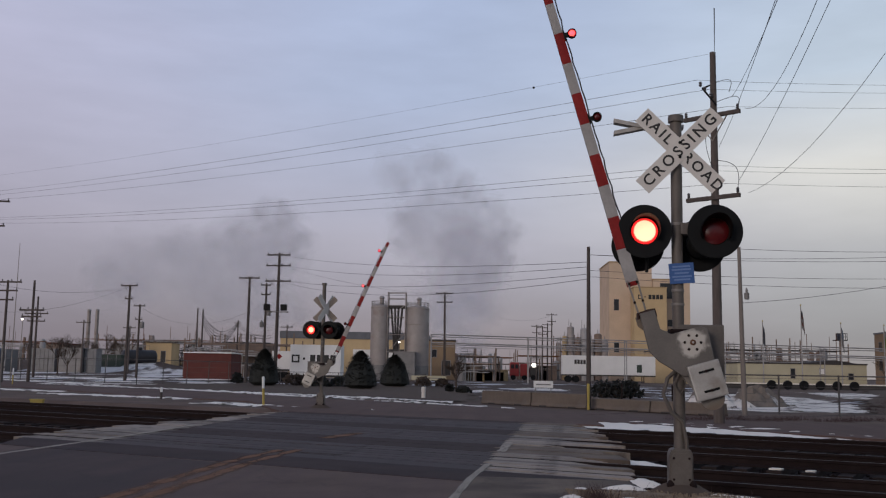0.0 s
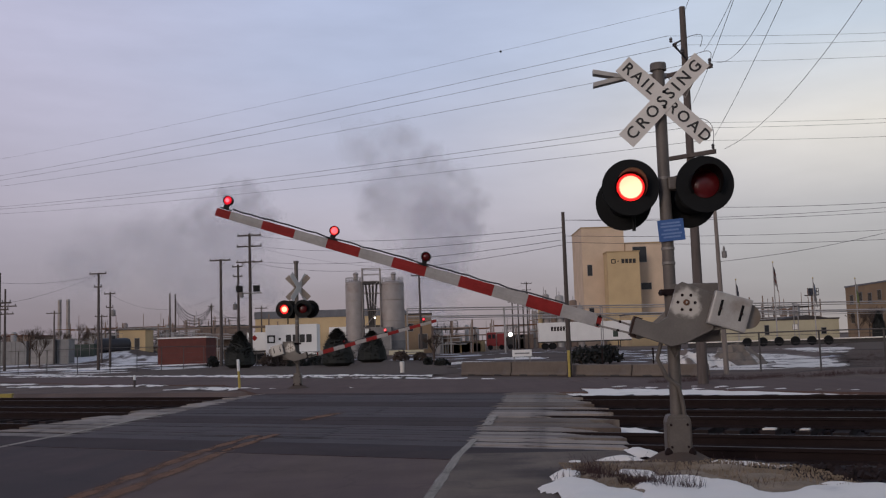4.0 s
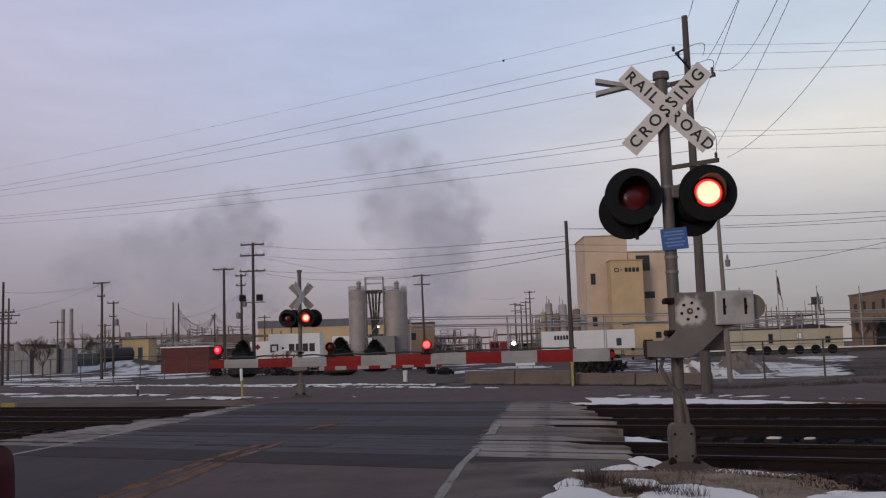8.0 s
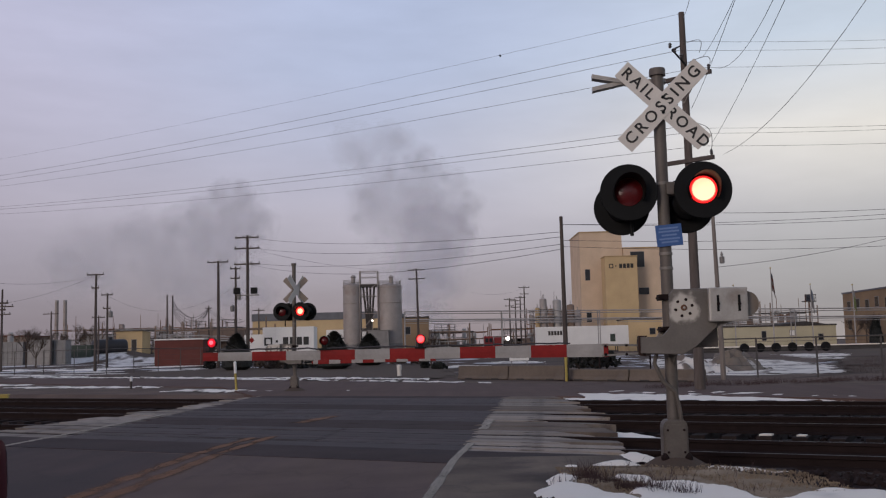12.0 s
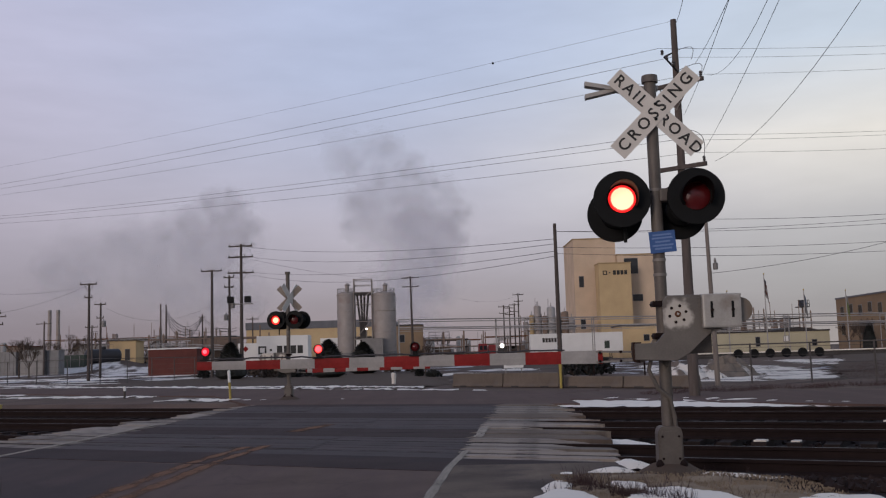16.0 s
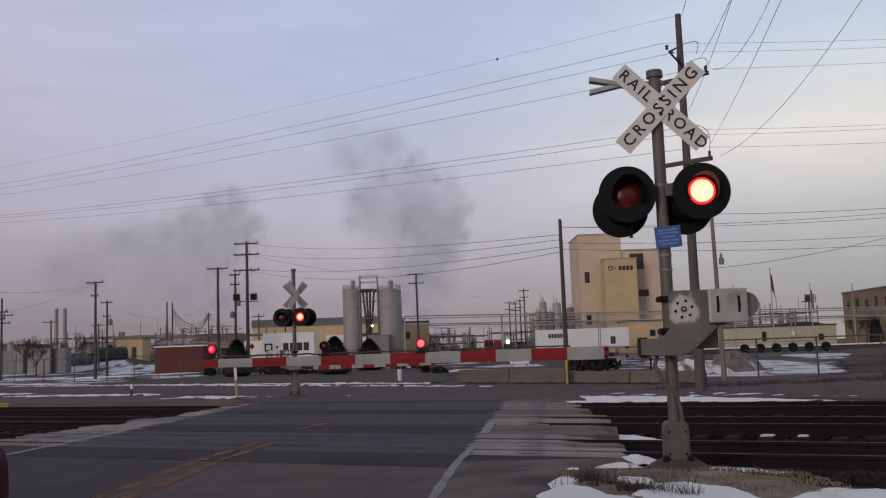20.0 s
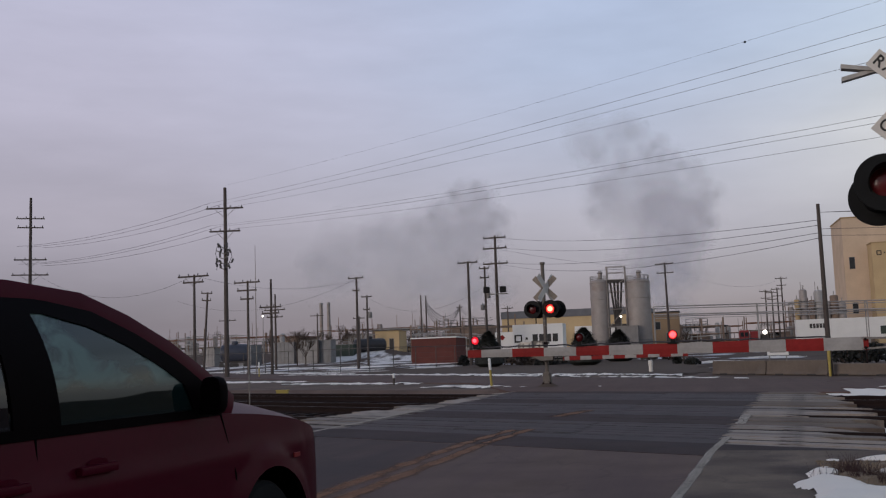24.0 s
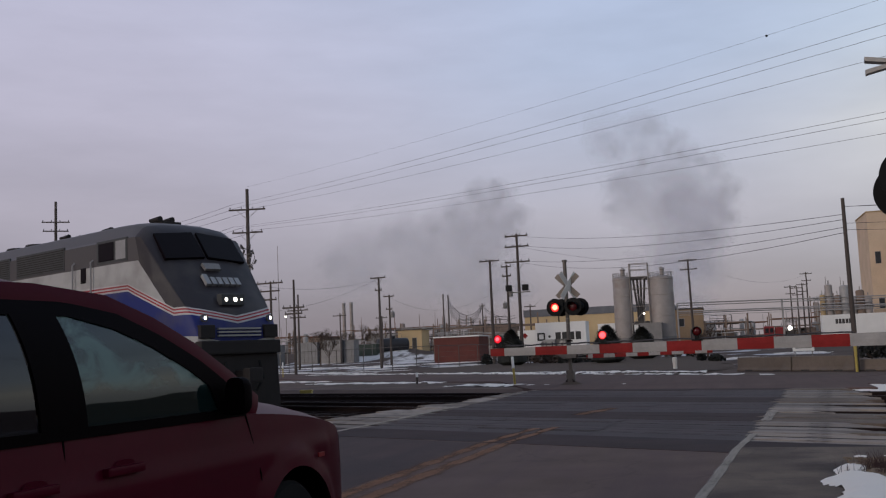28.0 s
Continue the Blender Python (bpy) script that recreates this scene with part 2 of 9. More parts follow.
M = {
    "asphalt": material("asphalt", (0.054, 0.035, 0.035), 0.85, vary=0.45, scale=1.1, fine=70, bump=0.9, stain=(0.031, 0.025, 0.028), stain_cut=(0.5, 0.72)),
    "pavement": material("old_pavement", (0.155, 0.106, 0.088), 0.85, vary=0.5, scale=0.9, fine=60, bump=0.8, stain=(0.095, 0.063, 0.060), stain_cut=(0.48, 0.7)),
    "oldlane": material("old_lane_asphalt", (0.088, 0.060, 0.057), 0.85, vary=0.5, scale=0.8, fine=60, bump=0.8, stain=(0.052, 0.038, 0.038), stain_cut=(0.46, 0.68)),
    "street": material("street_asphalt", (0.126, 0.081, 0.069), 0.88, vary=0.25, scale=0.3, fine=30, bump=0.4),
    "plank": material("crossing_plank", (0.27, 0.23, 0.20), 0.85, vary=0.8, scale=3.5, fine=40, bump=0.6, spread=0.3, tint=(0.19, 0.155, 0.13), stain=(0.09, 0.072, 0.066), stretch=(1, 1, 1)),
    "plankdark": material("tyre_darkened_plank", (0.051, 0.0335, 0.034), 0.8, vary=0.45, scale=1.4, fine=45, bump=0.7, spread=0.2, stain=(0.036, 0.024, 0.025)),
    "snow": material("snow", (0.82, 0.745, 0.66), 0.75, vary=0.12, scale=2, fine=25, bump=0.6, depth=0.02, tint=(0.74, 0.69, 0.64), stain=(0.50, 0.46, 0.42), stain_cut=(0.6, 0.78)),
    "shoulder": material("road_shoulder_asphalt", (0.225, 0.172, 0.132), 0.88, vary=0.5, scale=1.3, fine=55, bump=0.9, tint=(0.062, 0.047, 0.044), stain=(0.045, 0.034, 0.033), stain_cut=(0.46, 0.66)),
    "gravel": material("tan_gravel", (0.33, 0.252, 0.178), 0.95, vary=0.4, scale=2.5, fine=45, bump=0.9, depth=0.02, tint=(0.17, 0.125, 0.088), stain=(0.19, 0.14, 0.10)),
    "verge": material("dead_grass_ground", (0.10, 0.068, 0.05), 0.95, vary=0.4, scale=0.6, fine=14, bump=0.8, depth=0.03, tint=(0.085, 0.066, 0.055)),
    "ballast": material("ballast", (0.034, 0.0235, 0.0225), 0.95, vary=0.4, scale=1.5, fine=25, bump=1.0, depth=0.04, tint=(0.020, 0.0135, 0.0135)),
    "yard": material("yard_earth", (0.105, 0.075, 0.062), 0.95, vary=0.4, scale=0.35, fine=6, bump=0.6, depth=0.03, tint=(0.06, 0.045, 0.038), stain=(0.52, 0.51, 0.53), stain_cut=(0.565, 0.60), spec=0.1, stretch=(1, 0.45, 1)),
    "tie": material("railway_tie", (0.038, 0.027, 0.025), 0.9, vary=0.4, scale=4, fine=40, bump=0.6, spread=0.3),
    "rail": material("rusty_rail", (0.023, 0.0145, 0.0138), 0.85, spec=0.12, metal=0.0, vary=0.3, scale=6, fine=60, bump=0.3),
    "railtop": material("rail_head_steel", (0.045, 0.036, 0.034), 0.6, metal=0.5, vary=0.2, scale=6, bump=0.1),
    "wood": material("weathered_pole_wood", (0.115, 0.094, 0.086), 0.9, vary=0.35, scale=3, fine=45, bump=0.7, spread=0.18, stretch=(4, 4, 0.5)),
    "steel": material("galvanised_steel", (0.25, 0.225, 0.205), 0.6, metal=0.3, vary=0.3, scale=4, fine=50, bump=0.25, stain=(0.16, 0.12, 0.09), stain_cut=(0.6, 0.75)),
    "mast": material("mast_paint", (0.14, 0.118, 0.104), 0.6, metal=0.2, vary=0.3, scale=5, fine=50, bump=0.25, stain=(0.13, 0.095, 0.07), stain_cut=(0.58, 0.75)),
    "alu": material("dull_aluminium", (0.44, 0.41, 0.38), 0.5, metal=0.4, vary=0.25, scale=6, fine=60, bump=0.2, stain=(0.24, 0.2, 0.17), stain_cut=(0.6, 0.75)),
    "signback": material("weathered_sign_back", (0.27, 0.225, 0.19), 0.7, vary=0.4, scale=4, fine=30, bump=0.15, tint=(0.20, 0.16, 0.13)),
    "sign": material("white_sign_sheeting", (0.66, 0.61, 0.56), 0.5, vary=0.12, scale=5, fine=60, bump=0.1, stain=(0.5, 0.46, 0.41), stain_cut=(0.6, 0.8)),
    "rust": material("rusty_iron", (0.17, 0.07, 0.035), 0.8, vary=0.4, scale=20, bump=0.3),
    "spoil": material("grey_spoil", (0.215, 0.18, 0.15), 0.95, vary=0.5, scale=2.2, fine=30, bump=0.9, depth=0.03, tint=(0.13, 0.105, 0.088), stain=(0.5, 0.46, 0.42), stain_cut=(0.58, 0.66)),
    "rustdark": material("dark_rusted_iron", (0.055, 0.034, 0.028), 0.85, vary=0.5, scale=20, bump=0.4),
    "dirtysnow": material("trodden_snow", (0.74, 0.67, 0.60), 0.8, vary=0.3, scale=1.6, fine=14, bump=0.9, depth=0.03, tint=(0.50, 0.45, 0.40), stain=(0.15, 0.115, 0.095), stain_cut=(0.54, 0.62)),
    "letter": material("black_sign_paint", (0.025, 0.023, 0.022), 0.6, vary=0.1, bump=0.1),
    "bluesign": material("blue_sign_sheeting", (0.045, 0.11, 0.30), 0.45, vary=0.15, scale=8, bump=0.1),
    "bluebar": material("pale_lettering", (0.15, 0.23, 0.44), 0.5, vary=0.1, bump=0),
    "black": material("black_hood_paint", (0.0045, 0.0045, 0.005), 0.6, vary=0.3, scale=8, bump=0.15, spec=0.2),
    "armwhite": material("white_gate_sheeting", (0.37, 0.345, 0.33), 0.6, vary=0.25, scale=6, bump=0.1, spec=0.2, stain=(0.29, 0.26, 0.245), stain_cut=(0.55, 0.75)),
    "armred": material("red_gate_sheeting", (0.265, 0.020, 0.019), 0.6, spec=0.15, vary=0.3, scale=6, bump=0.1),
    "lens_off": material("dark_red_lens", (0.10, 0.008, 0.010), 0.25, vary=0.2, scale=30, fine=120, bump=0.3),
    "lens_rim": material("lit_red_lens_rim", (1.0, 0.02, 0.02), 0.4, vary=0, bump=0, emit=1.2),
    "lens_mid": material("lit_red_lens_ring", (1.0, 0.13, 0.09), 0.4, vary=0, bump=0, emit=1.7),
    "lens_lit": material("lit_red_lens", (1.0, 0.60, 0.36), 0.4, vary=0, bump=0, emit=1.45),
    "small_lit": material("lit_small_red_lens", (1.0, 0.085, 0.115), 0.4, vary=0, bump=0, emit=2.0),
    "small_rim": material("lit_small_red_rim", (0.85, 0.012, 0.03), 0.4, vary=0, bump=0, emit=0.9),
    "white_lit": material("white_lamp_glow", (1.0, 0.92, 0.82), 0.4, vary=0, bump=0, emit=4.0),
    "whiteline": material("worn_white_marking", (0.40, 0.35, 0.29), 0.85, vary=0.5, scale=3, fine=25, bump=0.3, tint=(0.22, 0.185, 0.16)),
    "yellowpost": material("yellow_post_plastic", (0.40, 0.30, 0.07), 0.6, vary=0.2, bump=0.1),
    "concrete": material("barrier_concrete", (0.17, 0.136, 0.112), 0.9, vary=0.3, scale=1.5, fine=20, bump=0.5, stain=(0.14, 0.12, 0.11)),
    "tan": material("tan_cladding", (0.56, 0.41, 0.235), 0.85, vary=0.2, scale=0.3, fine=4, bump=0.2, stain=(0.42, 0.30, 0.16), stain_cut=(0.55, 0.8)),
    "tanpink": material("pale_buff_cladding", (0.62, 0.47, 0.345), 0.85, vary=0.2, scale=0.3, fine=4, bump=0.2, stain=(0.54, 0.40, 0.28), stain_cut=(0.55, 0.8)),
    "tandark": material("tan_shaded_cladding", (0.40, 0.29, 0.16), 0.85, vary=0.2, scale=0.3, fine=4, bump=0.2),
    "worksbrown": material("brown_works_cladding", (0.27, 0.19, 0.12), 0.9, vary=0.35, scale=0.3, fine=4, bump=0.2, tint=(0.17, 0.12, 0.085)),
    "fencepost": material("dull_fence_post", (0.10, 0.088, 0.082), 0.7, metal=0.2, vary=0.3, scale=5, bump=0.1),
    "cream": material("cream_siding", (0.50, 0.45, 0.32), 0.85, vary=0.2, scale=0.4, fine=6, bump=0.2),
    "brick": material("red_brick", (0.13, 0.045, 0.038), 0.9, vary=0.4, scale=1.2, fine=14, bump=0.4, tint=(0.09, 0.035, 0.03)),
    "silo": material("silo_steel", (0.33, 0.29, 0.27), 0.65, metal=0.2, vary=0.25, scale=0.8, fine=6, bump=0.2, stain=(0.24, 0.19, 0.17)),
    "white": material("white_trailer_paint", (0.74, 0.72, 0.70), 0.5, vary=0.12, scale=0.6, fine=6, bump=0.1),
    "greymetal": material("grey_cabinet_metal", (0.25, 0.235, 0.23), 0.6, metal=0.2, vary=0.3, scale=1, fine=8, bump=0.2),
    "roofgrey": material("pale_grey_roofing", (0.15, 0.15, 0.165), 0.8, vary=0.3, scale=0.6, fine=6, bump=0.3),
    "roof": material("dark_roofing", (0.075, 0.068, 0.066), 0.9, vary=0.3, scale=0.6, fine=6, bump=0.3),
    "window": material("dark_window_glass", (0.035, 0.037, 0.042), 0.15, vary=0.3, scale=1, bump=0),
    "tank": material("black_tank_paint", (0.025, 0.024, 0.028), 0.5, vary=0.3, scale=1, fine=8, bump=0.2),
    "bluetank": material("blue_tank_paint", (0.042, 0.046, 0.066), 0.5, vary=0.3, scale=1, fine=8, bump=0.2),
    "needle": material("evergreen_needles", (0.020, 0.0215, 0.0195), 0.8, vary=0.4, scale=3, fine=20, bump=0.4),
    "twig": material("bare_twigs", (0.10, 0.075, 0.062), 0.9, vary=0.4, scale=5, bump=0.3),
    "weed": material("dry_weed", (0.088, 0.055, 0.054), 0.9, vary=0.4, scale=8, bump=0.2),
    "wire": material("black_cable", (0.055, 0.05, 0.055), 0.7, vary=0.2, bump=0),
    "truckred": material("red_truck_paint", (0.28, 0.03, 0.03), 0.4, vary=0.2, scale=1, bump=0.05),
    "rubber": material("tyre_rubber", (0.015, 0.015, 0.016), 0.85, vary=0.3, bump=0.3),
    "porcelain": material("insulator_porcelain", (0.09, 0.08, 0.08), 0.4, vary=0.2, bump=0),
    "pipe": material("grey_pipe", (0.36, 0.34, 0.33), 0.6, metal=0.2, vary=0.25, scale=0.6, fine=6, bump=0.1),
    "hazybuild": material("far_plant_cladding", (0.24, 0.17, 0.13), 0.9, vary=0.35, scale=0.25, fine=3, bump=0.2, tint=(0.13, 0.10, 0.09)),
    "palemetal": material("pale_cabinet_metal", (0.21, 0.205, 0.21), 0.6, metal=0.1, vary=0.3, scale=1, fine=8, bump=0.2),
    "flagblue": material("faded_blue_flag", (0.16, 0.19, 0.25), 0.9, vary=0.3, scale=3, bump=0.1),
    "flaggreen": material("faded_green_flag", (0.17, 0.20, 0.09), 0.9, vary=0.3, scale=3, bump=0.1),
    "greypole": material("silvered_pole_wood", (0.24, 0.205, 0.185), 0.9, vary=0.35, scale=3, fine=45, bump=0.7, stretch=(4, 4, 0.5)),
    "green": material("green_tank_paint", (0.045, 0.06, 0.048), 0.7, vary=0.3, scale=0.6, fine=5, bump=0.2),
}


# ---- mesh helpers ----
def part(name, bm, mat, parent, label="", smooth=False):
    me = bpy.data.meshes.new(name)
    bm.to_mesh(me)
    bm.free()
    for m in (mat if isinstance(mat, (list, tuple)) else (mat,)):
        me.materials.append(M[m] if isinstance(m, str) else m)
    if smooth:
        for p in me.polygons:
            p.use_smooth = True
        me.set_sharp_from_angle(angle=radians(38))
    ob = new(name, me)
    ob.parent = parent
    if label:
        tagged(ob, label)
    return ob


def thing(name, m, label, category, group="", kind=""):
    ob = new(name)
    ob.empty_display_size = 0.2
    ob.matrix_world = m
    return tagged(ob, label, category, group, kind)


def B():
    return bmesh.new()


def box(bm, x0, x1, y0, y1, z0, z1, m=None, mi=0):
    v = [bm.verts.new((m @ Vector(c)) if m else c) for c in ((x0, y0, z0), (x1, y0, z0), (x1, y1, z0), (x0, y1, z0), (x0, y0, z1), (x1, y0, z1), (x1, y1, z1), (x0, y1, z1))]
    for f in ((3, 2, 1, 0), (4, 5, 6, 7), (0, 1, 5, 4), (1, 2, 6, 5), (2, 3, 7, 6), (3, 0, 4, 7)):
        bm.faces.new([v[i] for i in f]).material_index = mi
    return bm


def bbox(bm, x0, x1, y0, y1, z0, z1, r=0.01, m=None, mi=0):
    """A box with chamfered edges."""
    t = bmesh.new()
    box(t, x0, x1, y0, y1, z0, z1)
    bmesh.ops.bevel(t, geom=t.edges[:], offset=r, segments=2, affect="EDGES", profile=0.7)
    join(bm, t, m, mi)
    return bm


def join(bm, t, m=None, mi=None):
    vm = {}
    for v in t.verts:
        vm[v] = bm.verts.new((m @ v.co) if m else v.co)
    for f in t.faces:
        try:
            g = bm.faces.new([vm[v] for v in f.verts])
            g.material_index = f.material_index if mi is None else mi
        except ValueError:
            pass
    t.free()


def rod(bm, a, b, r0, r1=None, seg=10, mi=0, caps=True):
    a, b = Vector(a), Vector(b)
    r1 = r0 if r1 is None else r1
    d = (b - a)
    if d.length < 1e-6:
        return bm
    q = d.to_track_quat("Z", "Y")
    lo, hi = [], []
    for i in range(seg):
        w = Vector((math.cos(2 * math.pi * i / seg), math.sin(2 * math.pi * i / seg), 0))
        lo.append(bm.verts.new(a + q @ (w * r0)))
        hi.append(bm.verts.new(b + q @ (w * r1)))
    for i in range(seg):
        bm.faces.new((lo[i], lo[(i + 1) % seg], hi[(i + 1) % seg], hi[i])).material_index = mi
    if caps:
        bm.faces.new(lo[::-1]).material_index = mi
        bm.faces.new(hi).material_index = mi
    return bm


def tube(bm, pts, r, seg=6, mi=0):
    pts = [Vector(p) for p in pts]
    prev = None
    for i, p in enumerate(pts):
        d = (pts[min(i + 1, len(pts) - 1)] - pts[max(i - 1, 0)])
        q = d.to_track_quat("Z", "Y")
        ring = [bm.verts.new(p + q @ Vector((r * math.cos(2 * math.pi * k / seg), r * math.sin(2 * math.pi * k / seg), 0))) for k in range(seg)]
        if prev:
            # start the ring where it lies nearest to the last one
            s = min(range(seg), key=lambda k: (ring[k].co - prev[0].co - (p - pts[i - 1])).length)
            ring = ring[s:] + ring[:s]
            for k in range(seg):
                bm.faces.new((prev[k], prev[(k + 1) % seg], ring[(k + 1) % seg], ring[k])).material_index = mi
        else:
            bm.faces.new(ring[::-1]).material_index = mi
        prev = ring
    bm.faces.new(prev).material_index = mi
    return bm


def lathe(bm, prof, seg=24, m=None, mi=0, close=False):
    """Turn a profile of (radius, height) about z."""
    rings = []
    for r, z in prof:
        if r < 1e-5:
            rings.append([bm.verts.new((m @ Vector((0, 0, z))) if m else (0, 0, z))])
        else:
            ring = []
            for i in range(seg):
                c = Vector((r * math.cos(2 * math.pi * i / seg), r * math.sin(2 * math.pi * i / seg), z))
                ring.append(bm.verts.new((m @ c) if m else c))
            rings.append(ring)
    for a, b in zip(rings, rings[1:]):
        for i in range(seg):
            j = (i + 1) % seg
            if len(a) == 1 and len(b) == 1:
                continue
            if len(a) == 1:
                f = bm.faces.new((a[0], b[j], b[i]))
            elif len(b) == 1:
                f = bm.faces.new((a[i], a[j], b[0]))
            else:
                f = bm.faces.new((a[i], a[j], b[j], b[i]))
            f.material_index = mi
    return bm


def prism(bm, outline, y0, y1, m=None, mi=0):
    """An outline of (x, z) given depth along y."""
    a = [bm.verts.new((m @ Vector((x, y0, z))) if m else (x, y0, z)) for x, z in outline]
    b = [bm.verts.new((m @ Vector((x, y1, z))) if m else (x, y1, z)) for x, z in outline]
    bm.faces.new(a).material_index = mi
    bm.faces.new(b[::-1]).material_index = mi
    n = len(a)
    for i in range(n):
        bm.faces.new((a[i], b[i], b[(i + 1) % n], a[(i + 1) % n])).material_index = mi
    bmesh.ops.recalc_face_normals(bm, faces=bm.faces[:])
    return bm


def plate(bm, pts, z0, z1, mi=0):
    """A flat slab with a plan outline of (x, y)."""
    a = [bm.verts.new((x, y, z0)) for x, y in pts]
    b = [bm.verts.new((x, y, z1)) for x, y in pts]
    bm.faces.new(b).material_index = mi
    bm.faces.new(a[::-1]).material_index = mi
    n = len(a)
    for i in range(n):
        bm.faces.new((a[i], a[(i + 1) % n], b[(i + 1) % n], b[i])).material_index = mi
    bmesh.ops.recalc_face_normals(bm, faces=bm.faces[:])
    return bm


def letters(text, size, mat, parent, m, name="lettering", extrude=0.002, align="CENTER", label="", spacing=1.0, bold=0.0):
    cu = bpy.data.curves.new(name, "FONT")
    cu.body, cu.size, cu.extrude, cu.align_x, cu.align_y = text, size, extrude, align, "CENTER"
    cu.space_character, cu.offset = spacing, bold
    cu.resolution_u = 3
    tmp = bpy.data.objects.new("tmp", cu)
    me = bpy.data.meshes.new_from_object(tmp)
    bpy.data.objects.remove(tmp)
    bpy.data.curves.remove(cu)
    me.materials.clear()
    me.materials.append(M[mat])
    ob = new(name, me)
    ob.parent = parent
    ob.matrix_local = m
    if label:
        tagged(ob, label)
    return ob


# the tracks run along U, N points across them; the road leans a little to the right
U, N = Vector((0.8829, -0.4695)), Vector((0.4695, 0.8829))
TRACKS = (12.8, 17.2, 21.6)
BED = -0.30


def tf(u, n):
    return (u * U.x + n * N.x, u * U.y + n * N.y)


def edge_left(n):
    return -15.65 - 0.292 * (n - 12.11)


def edge_right(n):
    return -4.09 - 0.42 * (n - 12.16)


def worn_road(m, along, dark, amount=0.75):
    """Adds tyre-worn streaks along the road and fine cracks to a pavement material."""
    nt = m.node_tree
    b = nt.nodes["Principled BSDF"]
    src = b.inputs["Base Color"].links[0].from_socket
    tc = nt.nodes.new("ShaderNodeTexCoord")
    mp = nt.nodes.new("ShaderNodeMapping")
    mp.inputs["Rotation"].default_value = (0, 0, along)
    mp.inputs["Scale"].default_value = (1.5, 0.10, 1)
    nt.links.new(tc.outputs["Object"], mp.inputs[0])
    n = nt.nodes.new("ShaderNodeTexNoise")
    n.inputs["Scale"].default_value, n.inputs["Detail"].default_value, n.inputs["Roughness"].default_value = 1.0, 6, 0.6
    nt.links.new(mp.outputs[0], n.inputs["Vector"])
    r = nt.nodes.new("ShaderNodeMapRange")
    r.inputs["From Min"].default_value, r.inputs["From Max"].default_value = 0.40, 0.66
    r.inputs["To Max"].default_value = amount
    nt.links.new(n.outputs["Fac"], r.inputs["Value"])
    mx = nt.nodes.new("ShaderNodeMix")
    mx.data_type = "RGBA"
    nt.links.new(r.outputs[0], mx.inputs[0])
    nt.links.new(src, mx.inputs[6])
    mx.inputs[7].default_value = (*dark, 1)
    v = nt.nodes.new("ShaderNodeTexVoronoi")
    v.feature = "DISTANCE_TO_EDGE"
    v.inputs["Scale"].default_value = 0.42
    wn_ = nt.nodes.new("ShaderNodeTexNoise")
    wn_.inputs["Scale"].default_value = 1.7
    nt.links.new(tc.outputs["Object"], wn_.inputs["Vector"])
    ad = nt.nodes.new("ShaderNodeVectorMath")
    ad.operation = "ADD"
    nt.links.new(tc.outputs["Object"], ad.inputs[0])
    nt.links.new(wn_.outputs["Color"], ad.inputs[1])
    nt.links.new(ad.outputs[0], v.inputs["Vector"])
    c = nt.nodes.new("ShaderNodeMapRange")
    c.inputs["From Min"].default_value, c.inputs["From Max"].default_value = 0.004, 0.014
    c.inputs["To Min"].default_value, c.inputs["To Max"].default_value = 0.16, 0.0
    nt.links.new(v.outputs["Distance"], c.inputs["Value"])
    m2 = nt.nodes.new("ShaderNodeMix")
    m2.data_type = "RGBA"
    nt.links.new(c.outputs[0], m2.inputs[0])
    nt.links.new(mx.outputs[2], m2.inputs[6])
    m2.inputs[7].default_value = (0.015, 0.013, 0.013, 1)
    nt.links.new(m2.outputs[2], b.inputs["Base Color"])


worn_road(M["pavement"], radians(5), (0.088, 0.059, 0.058))
worn_road(M["oldlane"], radians(5), (0.050, 0.036, 0.037), 0.85)
worn_road(M["shoulder"], radians(5), (0.125, 0.095, 0.074), 0.8)
worn_road(M["street"], radians(42), (0.080, 0.051, 0.045), 0.6)

# ---- ground, road, tracks ----
def ground_material():
    m = material("ground", (0.152, 0.107, 0.086), 0.95, vary=0.4, scale=0.5, fine=12, bump=0.8, depth=0.03, tint=(0.078, 0.055, 0.047))
    return m


def build_ground():
    M["ground"] = ground_material()
    bm = B()
    us = [-3000, -400, -120, -60, -30, -10, 10, 30, 60, 400, 3000]
    prof = [(-3000, -0.03), (-300, -0.03), (-60, -0.03), (0, -0.03), (8, -0.03), (10.4, -0.05), (11.1, BED), (24.9, BED), (25.5, -0.05), (40, -0.03), (80, -0.03), (300, -0.03), (3000, -0.03)]
    grid = [[bm.verts.new((*tf(u, n), z)) for u in us] for n, z in prof]
    for j in range(len(prof) - 1):
        for i in range(len(us) - 1):
            f = bm.faces.new((grid[j][i], grid[j][i + 1], grid[j + 1][i + 1], grid[j + 1][i]))
            f.material_index = 1 if 6 <= j <= 6 else 0
    ob = part("ground", bm, ["ground", "ballast"], None)
    tagged(ob, "bare brown winter ground with a dark ballast bed", "ground", kind="structure")


build_ground()


